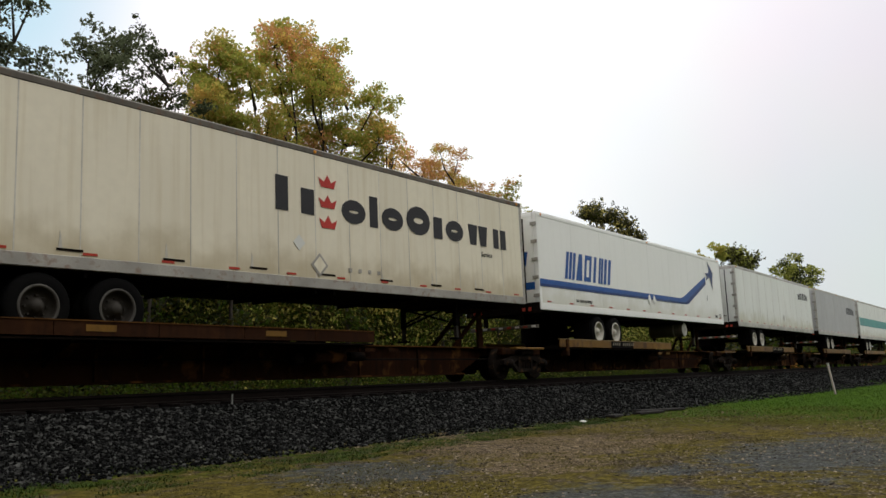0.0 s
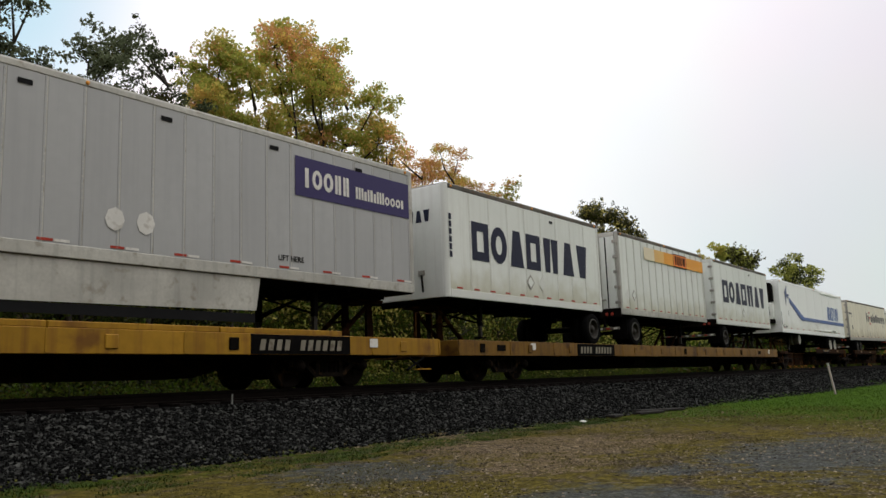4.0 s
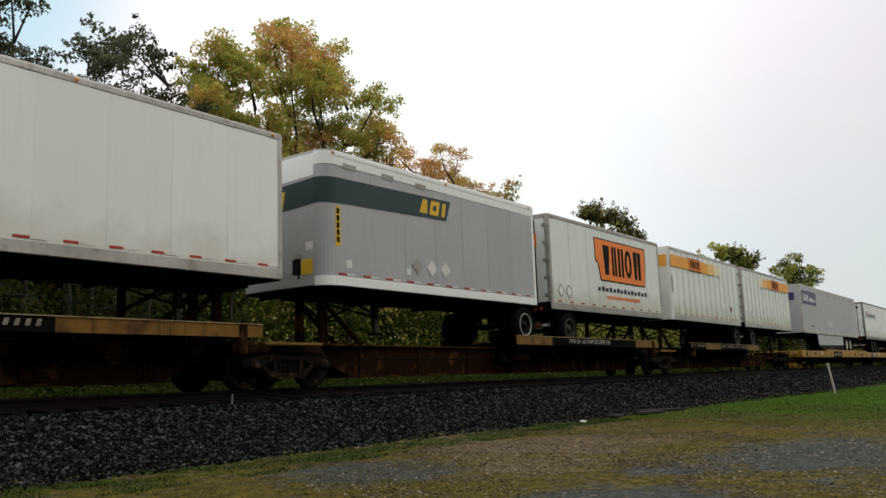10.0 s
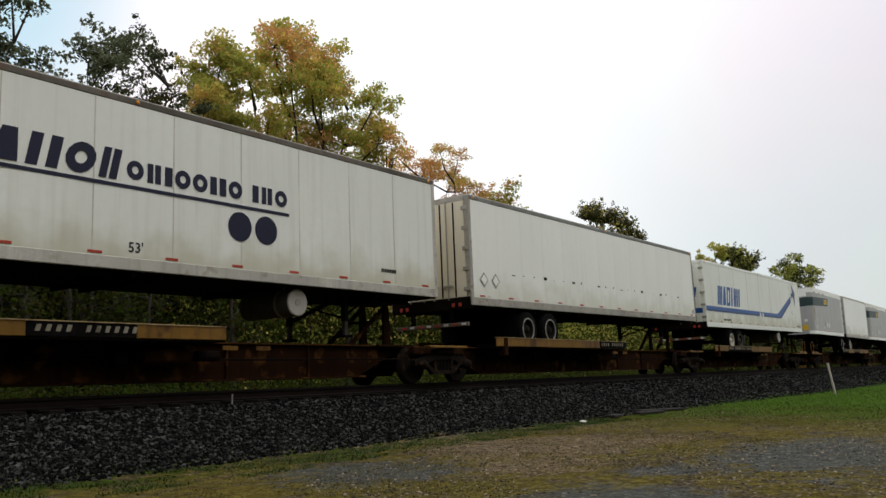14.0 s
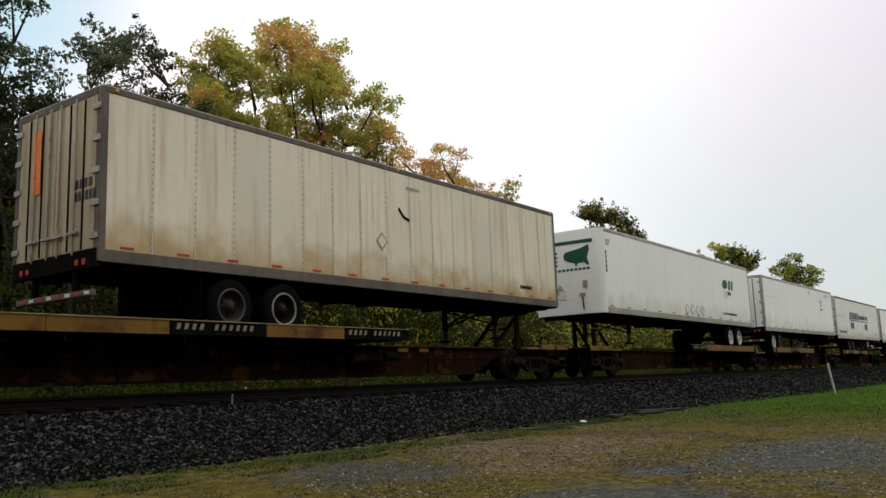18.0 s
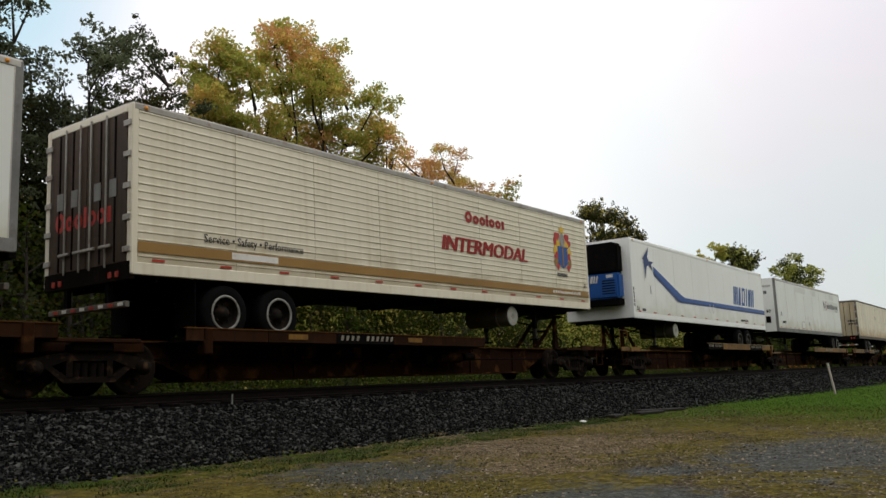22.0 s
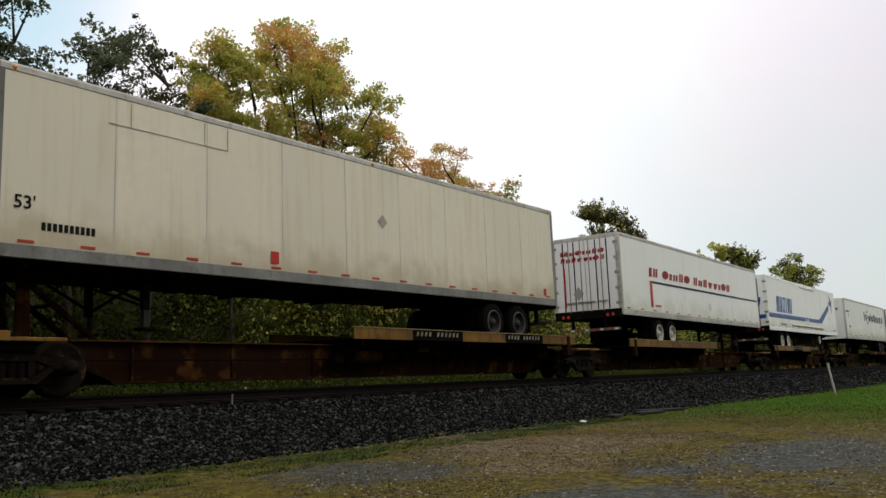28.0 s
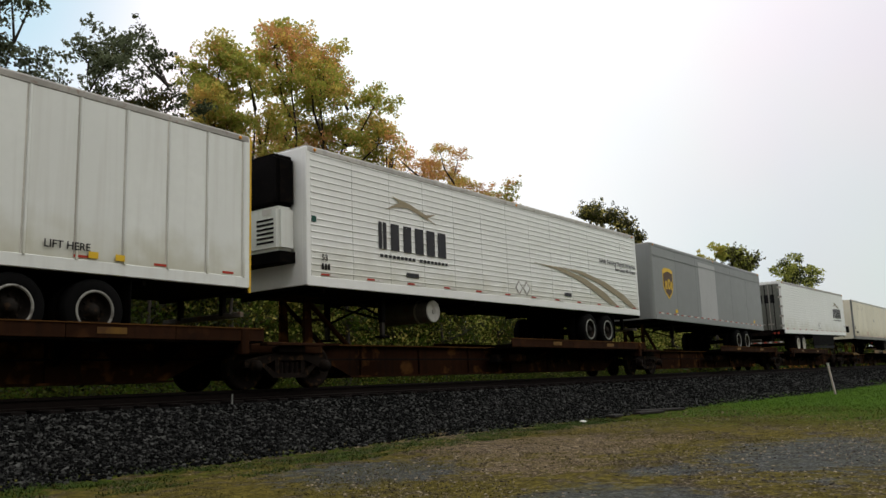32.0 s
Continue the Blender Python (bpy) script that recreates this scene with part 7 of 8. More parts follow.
decal(t, quad(5.1, 5.3, 1.35, 1.58), CRIMSON, "sticker")
decal(t, quad(15.4, 15.55, 1.3, 1.5), CRIMSON, "sticker")
end_decal(t, [(0.05, 1.5), (0.4, 1.5), (0.4, 1.95), (0.05, 1.95)], BLACK, "box_recess", lift=0.012)
end_decal(t, [(-0.95, 1.5), (-0.6, 1.5), (-0.6, 1.95), (-0.95, 1.95)], BLACK, "box_recess", lift=0.012)


def horse_mark(t, x):
    """Thin leaping strokes over the wordmark."""
    decal(t, [(x, 2.88), (x + 0.5, 3.10), (x + 0.25, 3.22), (x + 0.9, 3.12), (x + 1.5, 2.95), (x + 1.9, 3.02), (x + 1.55, 2.88), (x + 1.9, 2.76), (x + 1.3, 2.9), (x + 0.8, 3.02), (x + 0.4, 2.98)], TAN, "emblem", "leaping animal outline in thin strokes", lift=0.018)


t = trailer("refrigerated_trailer", "white ribbed refrigerated semi-trailer with dirty grey doors", -440.05, 16.15, "L", BRIGHT, "ribs", 1.22, rims=("white", "white"), rail_mat=BRIGHT, top_mat=STEEL, reefer=(BLACK, WHITE), end_skin=DOOR_GRIME, skirt=(6.2, 12.2, BLACK), gear=2.7, ends=(-0.14, 0.08))
wordmark(t, "HllM", 12.5, 2.15, 2.35, 0.62, CHARCOAL, lift=0.018, label="thin black wordmark in bars")
wordmark(t, "iiiiiiiii iiiiiiii", 12.55, 1.98, 2.3, 0.08, CHARCOAL, lift=0.018)
horse_mark(t, 12.65)
for k in (0, 1):
    placard(t, 8.05 + 0.4 * k, 1.55, 0.22, STEEL, BRIGHT)
end_wordmark(t, "HllM", 0.9, 2.7, 1.8, 0.45, INK)
letters(t, "53", 15.6, 1.58, 0.12, INK, lift=0.02)
t = trailer("dry_van_trailer", "matt grey semi-trailer with a brown and gold shield", -458.1, 13.9, "R", DARKGREY, "plate", 2.28, rims=("ring", "ring"), nose="round", rail_mat=DARKGREY, top_mat=DARKGREY, reflect=18, gear=2.8, ends=(-0.05, -0.12))
decal(t, [(1.0, 2.95), (1.25, 3.02), (1.75, 3.02), (2.02, 2.95), (2.02, 2.3), (1.85, 2.05), (1.53, 1.84), (1.18, 2.05), (1.0, 2.3)], GOLD, "shield", "brown shield with a golden edge", lift=0.010)
decal(t, [(1.06, 2.78), (1.5, 2.9), (1.96, 2.82), (1.96, 2.32), (1.8, 2.1), (1.53, 1.92), (1.24, 2.1), (1.06, 2.32)], BROWN, "shield_face", lift=0.015)
wordmark(t, "nOi", 1.16, 2.2, 0.74, 0.42, GOLD, lift=0.020)
decal(t, quad(5.0, 7.1, 1.3, 3.6), GREY, "patch", "paler replaced sheet", lift=0.008)
for x in (2.1, 12.3):
    decal(t, quad(x, x + 0.22, 1.34, 1.48), GOLD, "sticker")
part("gutter", box(0.2, 13.7, -HALF - 0.02, -HALF, 3.40, 3.44), DARKGREY, t)
t = trailer("refrigerated_trailer", "white ribbed refrigerated semi-trailer with tan swooshes", -475.6, 16.15, "R", BRIGHT, "ribs", 1.22, rims=("ring", "ring"), rail_mat=BRIGHT, top_mat=ALUMINIUM, reefer=(BLACK, WHITE), tank=True, gear=2.63, ends=(-0.06, 0.00))
wordmark(t, "HllM", 2.15, 1.98, 2.5, 0.60, CHARCOAL, lift=0.018, label="thin black wordmark in bars")
wordmark(t, "iiiiiiiii iiiiiiii", 2.2, 1.80, 2.5, 0.09, CHARCOAL, lift=0.018)
horse_mark(t, 2.4)
letters(t, "Safely Serving North America", 13.1, 2.66, 0.14, CHARCOAL, lift=0.02, width=2.85)
letters(t, "For Over 40 Years", 14.3, 2.46, 0.14, CHARCOAL, lift=0.02, width=1.6)
for dx, dz in ((0.0, 0.0), (1.5, 0.0)):
    top = [(8.8 + dx, 2.28 + dz), (10.4 + dx * 0.9, 2.26), (12.0 + dx * 0.9, 2.05), (13.4 + dx, 1.68), (14.3 + dx, 1.3)]
    low = [(13.75 + dx, 1.3), (12.8 + dx, 1.62), (11.6 + dx * 0.9, 1.95), (10.2 + dx * 0.9, 2.18)]
    decal(t, [p for p in top if p[0] < 16.1] + low, TAN, "swoosh", "curved tan swoosh", lift=0.018)
for k in (0, 1):
    placard(t, 8.0 + 0.4 * k, 1.5, 0.2, STEEL, BRIGHT)
letters(t, "53", 0.4, 1.56, 0.13, INK, lift=0.02)
number_bars(t, 0.4, 1.38, 3, 0.12, INK, 0.018)
for x in (3.1, 10.6):
    decal(t, quad(x, x + 0.45, 1.42, 1.52), CHARCOAL, "sticker", lift=0.018)
part("sign_lamp", box(0.14, 0.26, -HALF - 0.02, -HALF, 2.32, 2.44), GREEN, t)
t = trailer("dry_van_trailer", "white semi-trailer with yellow stickers and a lifting mark", -493.2, 16.15, "R", WHITE, "posts", 0.81, rims=("ring", "ring"), rail_mat=WHITE, top_mat=STEEL, reflect=12, gear=2.98, ends=(-0.12, -0.22))
letters(t, "LIFT HERE", 12.3, 1.36, 0.12, INK, lift=0.03)
for x in (13.0, 13.45):
    decal(t, quad(x, x + 0.16, 1.26, 1.36), GOLD, "sticker", lift=0.03)
part("end_frame", box(16.13, 16.17, -HALF - 0.012, -HALF + 0.06, 0.95, ROOF), GOLD, t, "yellowed rear corner post")


# ---- railway cars ----
ROLLERS = []            # (wheelset, its truck's x at the start)
WHEEL_PROFILE = [(-0.07, 0.0), (-0.07, 0.09), (-0.045, 0.12), (-0.02, 0.30), (-0.06, 0.36), (-0.07, 0.42), (0.02, 0.425), (0.05, 0.45), (0.07, 0.45), (0.075, 0.37), (0.03, 0.30), (0.01, 0.12), (0.06, 0.09), (0.06, 0.0)]


def wheelset_mesh():
    bm = bmesh.new()
    for y, s in ((-0.745, 1), (0.745, -1)):
        one = lathe([(d * s, r) for d, r in WHEEL_PROFILE], 30)
        tmp = bpy.data.meshes.new("tmp")
        bmesh.ops.translate(one, verts=one.verts, vec=(0, y, 0))
        one.to_mesh(tmp)
        one.free()
        bm.from_mesh(tmp)
        bpy.data.meshes.remove(tmp)
    add_rod(bm, (0, -1.02, 0), (0, 1.02, 0), 0.085, sides=14)
    for i in range(3):
        a = 2.1 * i
        for y in (-0.80, 0.80):
            add_box(bm, 0.2 * math.cos(a) - 0.04, 0.2 * math.cos(a) + 0.04, y - 0.012, y + 0.012, 0.2 * math.sin(a) - 0.04, 0.2 * math.sin(a) + 0.04)
    return mesh_of("wheelset", bm, TRUCK_IRON)


WHEELSET_ME = wheelset_mesh()


def side_frame_mesh():
    bm = bmesh.new()
    top = [(-1.12, 0.40), (-1.12, 0.52), (-0.72, 0.60), (-0.35, 0.66), (0.35, 0.66), (0.72, 0.60), (1.12, 0.52), (1.12, 0.40), (0.74, 0.40), (0.40, 0.53), (-0.40, 0.53), (-0.74, 0.40)]
    add_prism(bm, top, 0.14, "y", -0.07)
    add_prism(bm, [(-0.70, 0.42), (-0.42, 0.20), (0.42, 0.20), (0.70, 0.42), (0.60, 0.45), (0.36, 0.29), (-0.36, 0.29), (-0.60, 0.45)], 0.12, "y", -0.06)
    for x in (-0.33, 0.33):
        add_box(bm, x - 0.05, x + 0.05, -0.06, 0.06, 0.27, 0.56)
    return mesh_of("side_frame", bm, TRUCK_IRON)


FRAME_ME = side_frame_mesh()
CAP_ME = mesh_of("bearing_cap", lathe([(0.0, 0.12), (-0.08, 0.115), (-0.10, 0.085), (-0.13, 0.08), (-0.135, 0.0)], 16), TRUCK_IRON)
def spring_pack_mesh():
    bm = bmesh.new()
    for sx in (-0.2, -0.07, 0.07, 0.2):
        add_rod(bm, (sx, 0, 0.29), (sx, 0, 0.50), 0.055, sides=10)
    return mesh_of("spring_pack", bm, DARK_RUST)


SPRING_ME = spring_pack_mesh()


def truck(owner, x, at_start):
    """A two-axle railway truck under a car; x in the car's space."""
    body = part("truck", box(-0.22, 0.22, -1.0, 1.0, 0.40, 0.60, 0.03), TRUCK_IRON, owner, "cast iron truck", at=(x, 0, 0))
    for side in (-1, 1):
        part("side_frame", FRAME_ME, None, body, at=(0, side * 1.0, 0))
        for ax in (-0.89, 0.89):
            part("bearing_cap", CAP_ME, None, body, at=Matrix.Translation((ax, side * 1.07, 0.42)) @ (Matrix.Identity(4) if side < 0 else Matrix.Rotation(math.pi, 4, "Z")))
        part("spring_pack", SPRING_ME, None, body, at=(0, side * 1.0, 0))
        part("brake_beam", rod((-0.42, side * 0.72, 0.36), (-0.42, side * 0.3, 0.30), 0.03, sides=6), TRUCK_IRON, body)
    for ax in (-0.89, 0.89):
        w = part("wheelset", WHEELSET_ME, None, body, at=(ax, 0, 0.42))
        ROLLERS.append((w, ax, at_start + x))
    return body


def coupler(owner, x, way):
    c = part("coupler", box(*sorted((x, x + way * 0.55)), -0.09, 0.09, 0.66, 0.86, 0.02), DARK_RUST, owner, "rusty coupler")
    part("knuckle", box(*sorted((x + way * 0.52, x + way * 0.82)), -0.16, 0.14, 0.62, 0.90, 0.04), DARK_RUST, c)
    part("air_hose", rod((x + way * 0.1, -0.35, 0.62), (x + way * 0.7, -0.30, 0.33), 0.028, sides=6), INK, owner)


def handrail(owner, x0, x1, y, z0, z1, mat=DECK_YELLOW):
    for a, b in (((x0, y, z0), (x0, y, z1)), ((x1, y, z0), (x1, y, z1)), ((x0, y, z1), (x1, y, z1))):
        part("handrail", rod(a, b, 0.012, sides=6), mat, owner)


def hitch(owner, x, way, mat=RUST):
    """A folding stanchion that holds a trailer's king pin; its strut leans towards way."""
    top = DECK + RAIL_LO - 0.10
    h = part("hitch", box(x - 0.45, x + 0.45, -0.45, 0.45, top - 0.07, top - 0.005, 0.02), mat, owner, "trailer hitch stanchion")
    for side in (-1, 1):
        part("hitch_post", prism([(x - 0.10, 0.84), (x + 0.14, 0.84), (x + 0.08, top - 0.06), (x - 0.08, top - 0.06)], 0.07, "y", side * 0.36 - 0.035), mat, h)
        part("hitch_strut", rod((x, side * 0.36, top - 0.12), (x + way * 1.25, side * 0.36, 0.86), 0.055, sides=8), mat, h)
    part("hitch_tie", rod((x + way * 0.5, -0.36, top - 0.5), (x + way * 0.5, 0.36, top - 0.5), 0.03, sides=6), mat, h)


def spine_car(left, right, deck, hitches, trucks, ends=(False, False), sill=RUST, edge=DECK_YELLOW, label="", text="", marks=(), rise=0.0):
    """One platform of a spine car. deck: from and to, along the train; hitches: (place, way); trucks: places; ends: coupled at the left, right."""
    ob = thing("spine_car", label or "rusty spine car platform with yellow deck edges", "railway car", (left, 0, 0), "cars of the train")
    MOVERS.append((ob, left, 0.0, 0.0))
    L = right - left
    a, b = deck[0] - left, deck[1] - left
    e0, e1 = (1.9 if ends[0] else 0.95), (1.9 if ends[1] else 0.95)
    e0 += 0.9 if ends[0] else 0.4
    e1 += 0.9 if ends[1] else 0.4
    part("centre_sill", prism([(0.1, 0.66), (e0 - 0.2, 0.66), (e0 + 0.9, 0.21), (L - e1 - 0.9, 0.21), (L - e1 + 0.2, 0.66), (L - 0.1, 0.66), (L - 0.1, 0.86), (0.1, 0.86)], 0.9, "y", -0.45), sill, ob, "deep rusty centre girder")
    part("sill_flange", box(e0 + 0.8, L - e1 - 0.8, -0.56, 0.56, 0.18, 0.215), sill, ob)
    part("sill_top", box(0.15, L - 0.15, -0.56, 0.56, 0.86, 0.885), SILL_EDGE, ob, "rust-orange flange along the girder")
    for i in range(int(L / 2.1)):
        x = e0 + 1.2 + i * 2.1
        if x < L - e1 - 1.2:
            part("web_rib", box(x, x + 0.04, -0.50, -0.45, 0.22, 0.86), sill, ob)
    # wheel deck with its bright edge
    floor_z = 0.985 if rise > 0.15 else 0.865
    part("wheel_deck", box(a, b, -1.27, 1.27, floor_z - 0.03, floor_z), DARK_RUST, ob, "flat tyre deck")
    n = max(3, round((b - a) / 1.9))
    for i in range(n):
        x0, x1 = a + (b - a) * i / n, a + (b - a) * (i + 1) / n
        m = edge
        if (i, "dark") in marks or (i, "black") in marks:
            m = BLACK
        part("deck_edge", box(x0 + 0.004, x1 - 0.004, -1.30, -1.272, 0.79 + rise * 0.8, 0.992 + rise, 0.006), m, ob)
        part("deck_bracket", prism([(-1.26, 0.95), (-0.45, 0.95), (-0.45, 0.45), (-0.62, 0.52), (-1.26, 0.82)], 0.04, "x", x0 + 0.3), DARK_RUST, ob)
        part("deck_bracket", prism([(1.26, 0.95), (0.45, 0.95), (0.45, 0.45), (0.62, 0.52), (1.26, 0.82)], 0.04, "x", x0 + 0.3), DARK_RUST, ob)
    if edge is EDGE_RUST:
        for i in range(1, n, 2):
            x0 = a + (b - a) * i / n + 0.5
            part("edge_patch", box(x0, x0 + 0.5, -1.306, -1.300, 0.84 + rise, 0.94 + rise), DECK_YELLOW, ob, "small yellow paint patch")
    part("deck_edge_far", box(a, b, 1.272, 1.30, 0.79 + rise * 0.8, 0.992 + rise), edge, ob)
    # the lip's lit look is in its colour, brighter than the edge below
    part("deck_lip", box(a, b, -1.315, -1.23, 0.99 + rise, 1.006 + rise), LIP_LIT if edge is not EDGE_RUST else SILL_EDGE, ob, "worn lip of the deck, coloured as if it caught light")
    for i, kind in marks:
        x0 = a + (b - a) * i / n + 0.12
        if kind == "dark":
            bm = bmesh.new()
            for k in range(11):
                if k != 4:
                    add_prism(bm, quad(x0 + k * 0.155, x0 + k * 0.155 + 0.07, 0.845 + rise, 0.945 + rise, 0.03), 0.004, "y", -1.305)
            tagged(part("number_mark", bm, FADED_MARK, ob), kind="stuff")
    if text:
        me = words(text, 0.13, STEEL, 0.22, 0.015)
        part("lettering", me, None, ob, at=(a + (b - a) * 0.30, -1.306, 0.83 + rise))
    side_x = a + 0.45 if (a + b) / 2 < L / 2 else b - 0.45
    clamp_x = b - 0.9 if (a + b) / 2 < L / 2 else a + 0.9
    part("deck_clamp", box(side_x - 0.09, side_x + 0.09, -1.33, -1.10, 0.62, 1.0 + rise, 0.02), sill, ob)
    part("air_reservoir", rod((clamp_x - 0.45, -0.78, 0.60), (clamp_x + 0.45, -0.78, 0.60), 0.14, sides=14), sill, ob)
    part("brake_cylinder", rod((clamp_x + 0.7, -0.72, 0.62), (clamp_x + 1.15, -0.72, 0.62), 0.10, sides=12), DARK_RUST, ob)
    part("valve", box(clamp_x - 0.95, clamp_x - 0.7, -0.85, -0.6, 0.45, 0.68, 0.03), DARK_RUST, ob)
    part("brake_pipe", rod((0.3, -0.62, 0.56), (L - 0.3, -0.62, 0.56), 0.02, sides=6), DARK_RUST, ob)
    for k in (0, 1):
        part("edge_tag", box(clamp_x + 1.4 + 0.8 * k, clamp_x + 1.75 + 0.8 * k, -0.585, -0.56, 0.74, 0.82), edge, ob)
    for hx, way in hitches:
        hitch(ob, hx - left, way)
        part("hitch_base", box(hx - left - 0.6, hx - left + 0.6, -0.72, 0.72, 0.84, 0.89, 0.01), sill, ob)
    for tx in trucks:
        truck(ob, tx - left, left)
        part("bolster", box(tx - left - 0.35, tx - left + 0.35, -1.15, 1.15, 0.66, 0.80, 0.03), DARK_RUST, ob)
        for k in (-1, 1):
            part("side_bearing_plate", box(tx - left - 0.75, tx - left + 0.75, *sorted((k * 1.05, k * 1.25)), 0.80, 0.86, 0.01), edge, ob)
    for k, (coupled, x, way) in enumerate(((ends[0], 0.0, -1), (ends[1], L, 1))):
        if coupled:
            part("end_platform", box(*sorted((x, x - way * 1.7)), -1.25, 1.25, 0.86, 0.90), DARK_RUST, ob)
            part("end_platform_edge", box(*sorted((x - way * 0.05, x - way * 0.75)), -1.28, -1.25, 0.80, 0.94, 0.006), edge, ob)
            part("end_platform_edge", box(*sorted((x - way * 0.85, x - way * 1.6)), -1.28, -1.25, 0.80, 0.94, 0.006), edge, ob)
            handrail(ob, *sorted((x - way * 0.1, x - way * 0.72)), -1.22, 0.94, 1.50, DECK_YELLOW)
            part("brake_wheel", lathe([(-0.02, 0.19), (0.02, 0.19), (0.02, 0.16), (-0.02, 0.16), (-0.02, 0.19)], 18), DARK_RUST, ob, at=Matrix.Translation((x - way * 0.12, 0.4, 1.12)) @ Matrix.Rotation(radians(90), 4, "Z"))
            part("step", box(*sorted((x - way * 0.15, x - way * 0.6)), -1.26, -1.10, 0.34, 0.37), RUST, ob)
            for sx in (0.17, 0.58):
                part("step_hanger", box(*sorted((x - way * sx, x - way * (sx + 0.03))), -1.25, -1.22, 0.35, 0.86), RUST, ob)
            coupler(ob, x, way)
        else:
            part("joint_beam", box(*sorted((x - way * 0.1, x - way * 0.9)), -0.95, 0.95, 0.66, 0.84, 0.02), sill, ob)
    return ob


def flat_car(left, right, trucks, hitches, label, text="", text_x=0.0, kerbs=(), mark_x=None, rail_end=None, dark=None, edge=FLAT_YELLOW):
    ob = thing("flat_car", label, "railway car", (left, 0, 0), "cars of the train")
    MOVERS.append((ob, left, 0.0, 0.0))
    L = right - left
    part("deck", box(0.05, L - 0.05, -1.31, 1.31, 0.93, 0.985), DARK_RUST, ob, "worn steel deck")
    n = round(L / 2.35)
    for i in range(n):
        x0, x1 = L * i / n, L * (i + 1) / n
        part("side_sill", box(x0 + 0.003, x1 - 0.003, -1.345, -1.305, 0.62, 1.0, 0.008), edge, ob)
        if not (dark is not None and dark - left - 0.1 < x1 < dark - left + 2.7):
            part("sill_rib", box(x1 - 0.03, x1 + 0.03, -1.356, -1.343, 0.64, 0.98), edge, ob)
        over = text and text_x - left - 0.3 < x0 + 1.0 < text_x - left + 0.17 * len(text) + 0.3
        over = over or (dark is not None and dark - left - 0.2 < x0 + 1.0 < dark - left + 2.8)
        if not over:
            part("stake_pocket", box(x0 + 0.9, x0 + 1.12, -1.37, -1.343, 0.70, 0.92, 0.012), edge if i % 3 else DARK_RUST, ob)
        part("cross_bearer", box(x0 + 0.4, x0 + 0.5, -1.28, 1.28, 0.62, 0.90), DARK_RUST, ob)
    part("side_sill_far", box(0, L, 1.305, 1.345, 0.62, 1.0), edge, ob)
    part("centre_sill", prism([(0.4, 0.62), (4.6, 0.62), (6.2, 0.24), (L - 6.2, 0.24), (L - 4.6, 0.62), (L - 0.4, 0.62), (L - 0.4, 0.90), (0.4, 0.90)], 0.8, "y", -0.4), DARK_RUST, ob)
    for x in (0.0, L):
        part("end_sill", box(*sorted((x, x + (0.12 if x == 0 else -0.12))), -1.30, 1.30, 0.62, 1.0, 0.015), edge, ob)
        coupler(ob, x, -1 if x == 0 else 1)
    for k0, k1 in kerbs:
        m = max(1, round((k1 - k0) / 3.2))
        for i in range(m):
            x0, x1 = k0 - left + (k1 - k0) * i / m, k0 - left + (k1 - k0) * (i + 1) / m
            part("kerb", box(x0 + 0.01, x1 - 0.01, -1.33, -1.24, 1.0, 1.10, 0.012), edge, ob, "raised yellow kerb")
            part("kerb_far", box(x0 + 0.01, x1 - 0.01, 1.24, 1.33, 1.0, 1.10, 0.012), edge, ob)
    for tx in trucks:
        truck(ob, tx - left, left)
        part("bolster", box(tx - left - 0.3, tx - left + 0.3, -1.2, 1.2, 0.60, 0.78, 0.02), DARK_RUST, ob)
        part("tag", box(tx - left + 0.9, tx - left + 1.15, -1.362, -1.35, 0.78, 0.96), LABEL_WHITE, ob, "pale square tag")
        part("grating", box(tx - left - 0.8, tx - left - 0.4, -1.355, -1.343, 0.74, 0.90), BLACK, ob)
    for hx, way in hitches:
        hitch(ob, hx - left, way, RUST)
    if text:
        part("lettering", words(text, 0.20, INK, 0.25, 0.03), None, ob, at=(text_x - left, -1.352, 0.70))
    if mark_x is not None:
        x = mark_x - left
        part("mark_panel", box(x, x + 1.7, -1.352, -1.344, 0.63, 0.99), BLACK, ob)
        bm = bars("TTX", x + 0.12, 0.68, 1.4, 0.26, 0.06)
        bmesh.ops.translate(bm, verts=bm.verts, vec=(0, -1.357, 0))
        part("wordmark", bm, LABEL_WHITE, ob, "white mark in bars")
    if dark is not None:
        x = dark - left
        part("mark_panel", box(x, x + 2.6, -1.352, -1.344, 0.63, 0.99), BLACK, ob)
        bm = bmesh.new()
        for k in range(11):
            if k != 4:
                add_prism(bm, [(x + 0.2 + k * 0.2, 0.70), (x + 0.32 + k * 0.2, 0.70), (x + 0.36 + k * 0.2, 0.90), (x + 0.24 + k * 0.2, 0.90)], 0.004, "y", -1.357)
        tagged(part("number_mark", bm, FADED_MARK, ob), kind="stuff")
    for x, way in (rail_end or ()):
        handrail(ob, *sorted((x - left, x - left + way * 0.6)), -1.30, 1.0, 1.58, RUST)
        part("step", box(*sorted((x - left, x - left + way * 0.5)), -1.32, -1.15, 0.30, 0.33), edge, ob)
    part("brake_chain", rod((L * 0.5 - 1.0, -0.9, 0.62), (L * 0.5 + 1.2, -0.9, 0.45), 0.02, sides=6), INK, ob)
    part("air_reservoir", rod((L * 0.5 - 3.0, -0.85, 0.48), (L * 0.5 - 2.0, -0.85, 0.48), 0.15, sides=14), DARK_RUST, ob)
    return ob


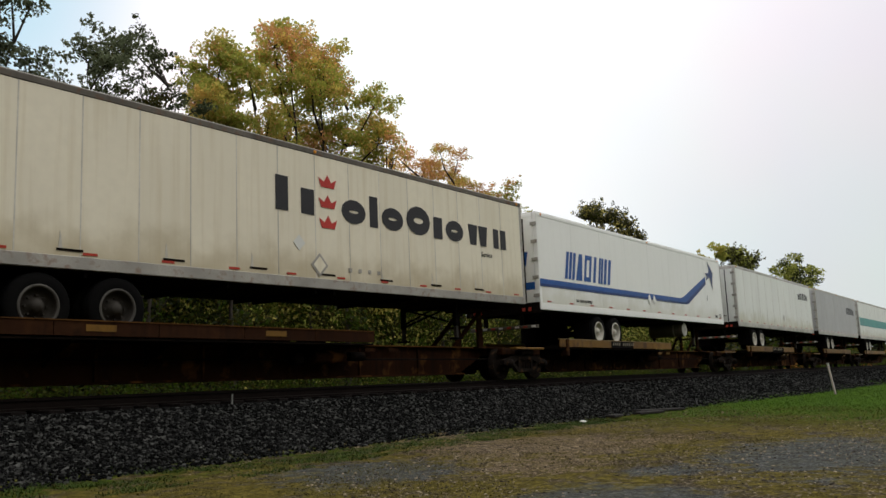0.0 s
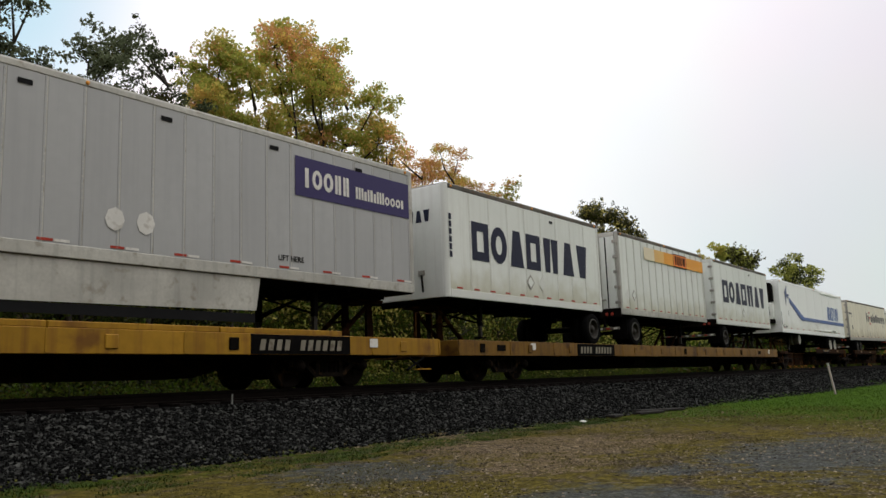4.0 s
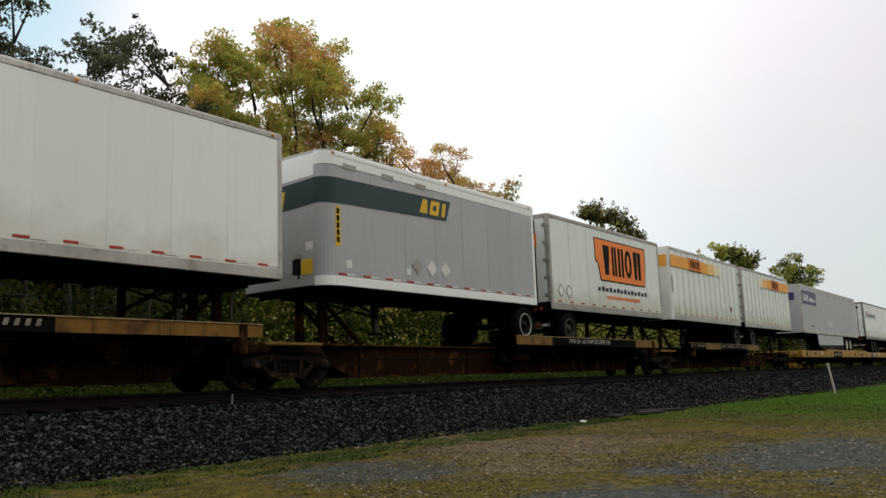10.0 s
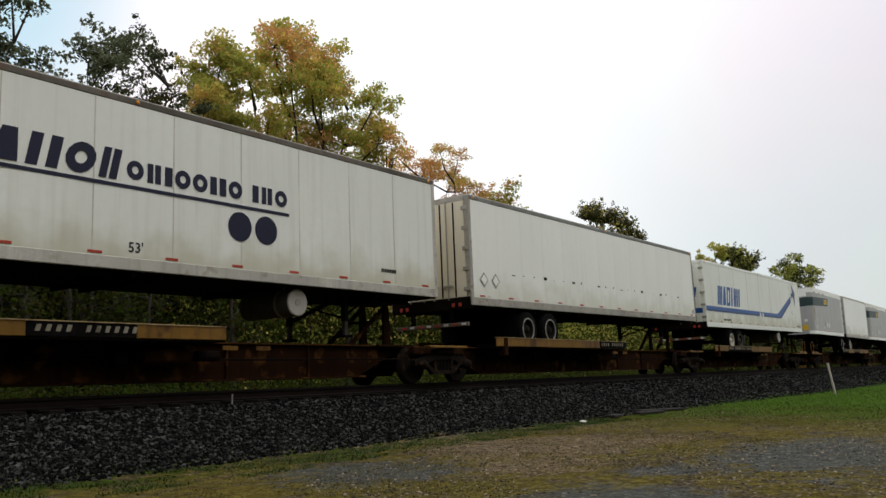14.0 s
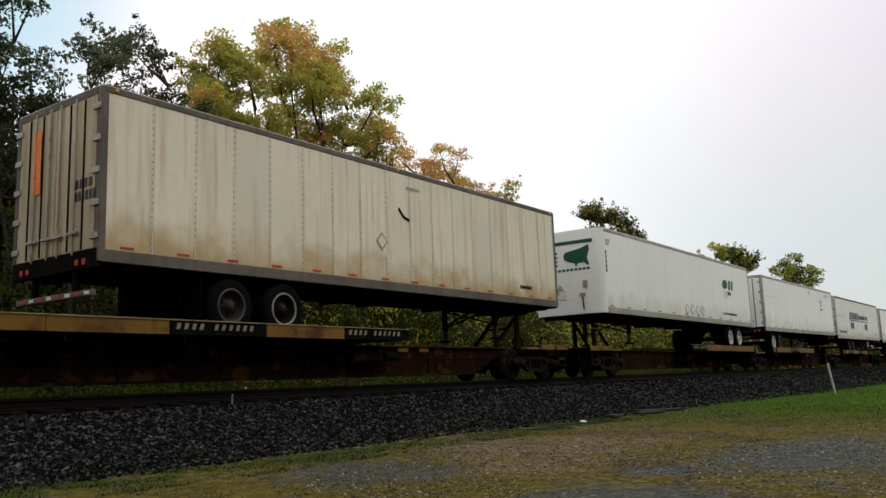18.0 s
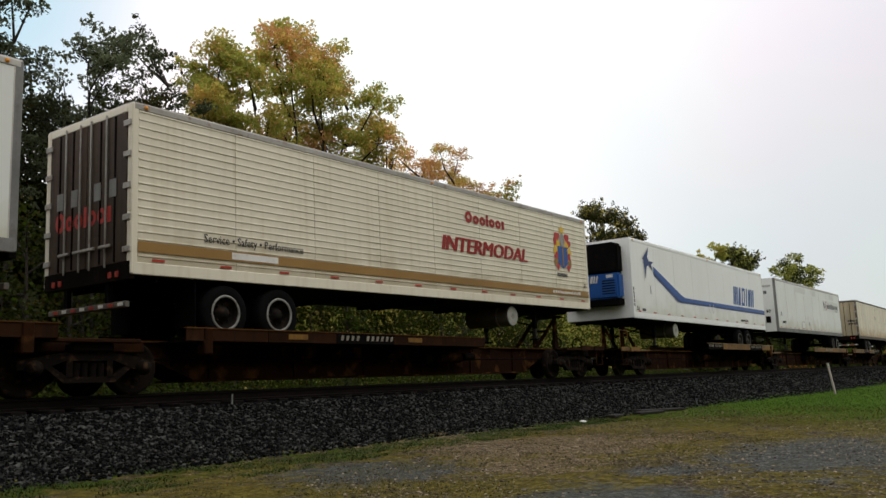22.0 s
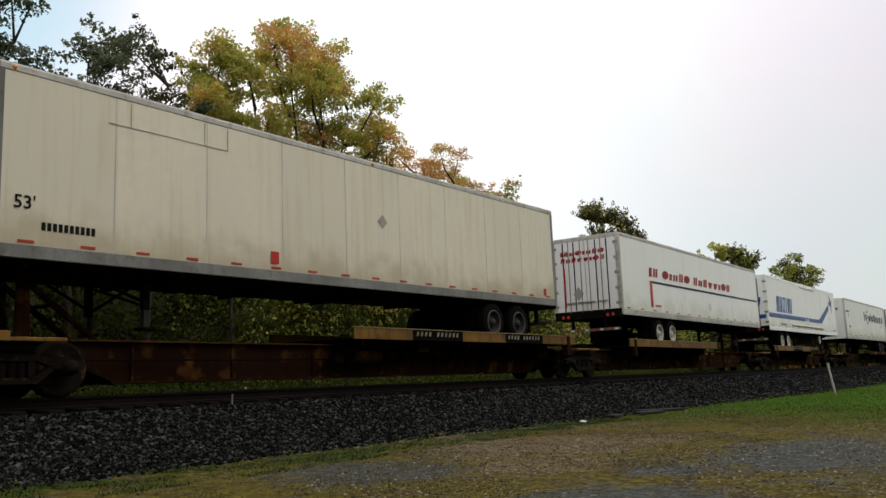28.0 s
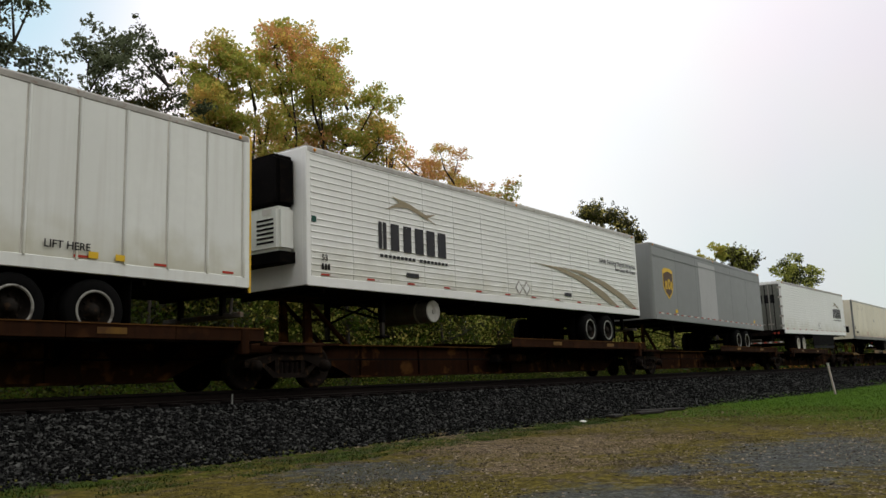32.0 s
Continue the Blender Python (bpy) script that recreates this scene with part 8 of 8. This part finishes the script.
D0, D1 = (0, "dark"), (2, "dark")
spine_car(67.9, 84.0, (69.4, 78.2), [(82.2, -1)], [68.0], label="spine car platform far ahead", rise=0.12)
spine_car(54.2, 67.8, (55.8, 64.0), [(66.3, -1)], [54.1], rise=0.12)
spine_car(37.6, 54.0, (39.9, 48.4), [(52.6, -1)], [37.5], marks=(D1,), rise=0.12)
spine_car(20.1, 37.4, (21.6, 30.3), [(35.8, -1)], [20.0], marks=(D1,), rise=0.12)
spine_car(2.85, 19.9, (4.6, 13.4), [(18.8, -1)], [2.75], edge=EDGE_RUST, rise=0.12)
spine_car(-15.3, 2.65, (-7.2, 1.5), [(-13.5, 1)], [-13.6], (True, False), edge=EDGE_RUST, marks=((1, "dark"),), rise=0.12)
flat_car(-44.45, -16.15, (-41.95, -18.7), [(-17.7, -1), (-27.2, -1), (-43.9, 1)], "long weathered orange flat car carrying three short trailers", dark=-38.3, edge=DECK_YELLOW, rail_end=((-16.8, 1),))
flat_car(-73.41, -45.25, (-70.75, -48.6), [(-46.6, -1), (-66.3, -1)], "long yellow flat car with raised kerbs", "LONG RUNNER", -66.0, ((-66.9, -48.5),), dark=-50.9, rail_end=((-46.05, 1),))
flat_car(-102.2, -74.03, (-98.4, -78.15), [(-100.3, 1)], "long yellow flat car with rust-streaked side sills", "\u201cTRIPLE 53\u201d", -85.2, ((-95.75, -82.4),), mark_x=-80.5, dark=-94.0, rail_end=((-102.0, 1), (-74.7, 1)))
spine_car(-121.96, -103.1, (-119.9, -110.5), [(-104.8, -1), (-120.6, 1)], [-122.06, -104.7], (False, True), marks=(D0, (2, "dark"), (3, "dark")), label="twin-hitch spine car platform for two short trailers", rise=0.17)
spine_car(-140.94, -122.16, (-133.0, -123.2), [(-123.3, -1), (-139.4, 1)], [-141.04], text="TWIN 28 - ALL PURPOSE SPINE CAR", marks=((1, "black"), (2, "black"), (3, "black")), label="twin-hitch spine car platform for two short trailers", rise=0.17)
spine_car(-160.4, -141.14, (-151.7, -141.9), [(-142.2, -1), (-158.3, 1)], [-158.41], (True, False), marks=(D0, (2, "dark")), label="twin-hitch spine car platform for two short trailers", rise=0.17)
spine_car(-179.8, -161.7, (-177.75, -169.05), [(-163.3, -1)], [-179.9, -163.3], (False, True), marks=((1, "dark"), D1), rise=0.10)
spine_car(-196.8, -180.0, (-194.9, -186.85), [(-180.7, -1)], [-196.9], marks=((3, "dark"),), rise=0.10)
spine_car(-213.9, -197.0, (-212.4, -203.6), [(-198.2, -1)], [-214.0], marks=((1, "dark"), (3, "dark")), rise=0.10)
spine_car(-231.7, -214.1, (-229.6, -220.9), [(-215.4, -1)], [-231.8], marks=(D1,), rise=0.10)
spine_car(-250.4, -231.9, (-241.4, -232.5), [(-248.2, 1)], [-248.7], (True, False), marks=(D0,), rise=0.10)
spine_car(-270.7, -251.8, (-269.8, -259.4), [(-253.2, -1)], [-270.8, -253.4], (False, True), marks=((2, "dark"), (4, "dark")), rise=0.19)
spine_car(-289.56, -270.9, (-281.6, -271.8), [(-288.1, 1)], [-289.66], marks=(), text="ALL PURPOSE SPINE CAR", rise=0.19)
spine_car(-309.0, -289.76, (-300.4, -290.6), [(-306.8, 1)], [-307.2], (True, False), marks=(D0, (3, "dark")), rise=0.19)
spine_car(-327.65, -310.2, (-326.2, -317.2), [(-311.8, -1)], [-327.75, -311.95], (False, True), edge=EDGE_RUST, marks=((2, "dark"),), rise=0.07)
spine_car(-345.23, -327.85, (-337.6, -328.4), [(-344.2, 1)], [-345.33], edge=EDGE_RUST, rise=0.07)
spine_car(-364.2, -345.43, (-354.9, -345.9), [(-361.6, 1)], [-362.4], (True, False), edge=EDGE_RUST, rise=0.07)
spine_car(-382.9, -364.8, (-381.6, -372.0), [(-366.9, -1)], [-383.0, -366.45], (False, True), marks=((2, "dark"), (4, "dark")), rise=0.21)
spine_car(-402.53, -383.1, (-399.6, -390.6), [(-384.8, -1)], [-402.63], rise=0.21)
spine_car(-422.0, -402.73, (-413.4, -403.6), [(-419.8, 1)], [-420.3], (True, False), marks=((1, "dark"), (3, "dark")), rise=0.21)
spine_car(-441.24, -423.4, (-439.2, -430.2), [(-424.9, -1)], [-441.34, -425.1], (False, True), edge=EDGE_RUST, marks=(), rise=0.09)
spine_car(-458.35, -441.44, (-451.0, -442.0), [(-457.1, 1)], [-458.45], edge=EDGE_RUST, rise=0.09)
spine_car(-475.74, -458.55, (-468.1, -459.25), [(-474.7, 1)], [-475.84], edge=EDGE_RUST, rise=0.09)
spine_car(-493.4, -475.94, (-486.2, -476.7), [(-492.3, 1)], [-493.5], edge=EDGE_RUST, rise=0.09)


def motions():
    """The whole train rolls past at one speed; the wheelsets turn while they are in sight."""
    ends = [0.0, 1 / 30, 2 / 30, 0.5, 8.0, 16.0, 24.0, 31.5, 32 - 2 / 30, 32 - 1 / 30, 32.0]
    for ob, start, height, pitch in MOVERS:
        walk(ob, [(t, pose(start + SPEED * t, 0, height, 0, pitch)) for t in ends])
    for wheel, ax, start in ROLLERS:
        first = max(0, math.ceil((3.0 - start) / SPEED * 30))
        last = min(960, math.floor((62.0 - start) / SPEED * 30))
        if last <= first:
            continue
        rows = []
        if first > 0:
            rows.append((0.0, pose(ax, 0, 0.42)))
        for k in range(first, last + 1):
            rows.append((k / 30, pose(ax, 0, 0.42, 0, math.degrees((k - first) / 30 * SPEED / 0.42), 0)))
        if last < 960:
            rows.append((32.0, rows[-1][1]))
        walk(wheel, rows)


motions()
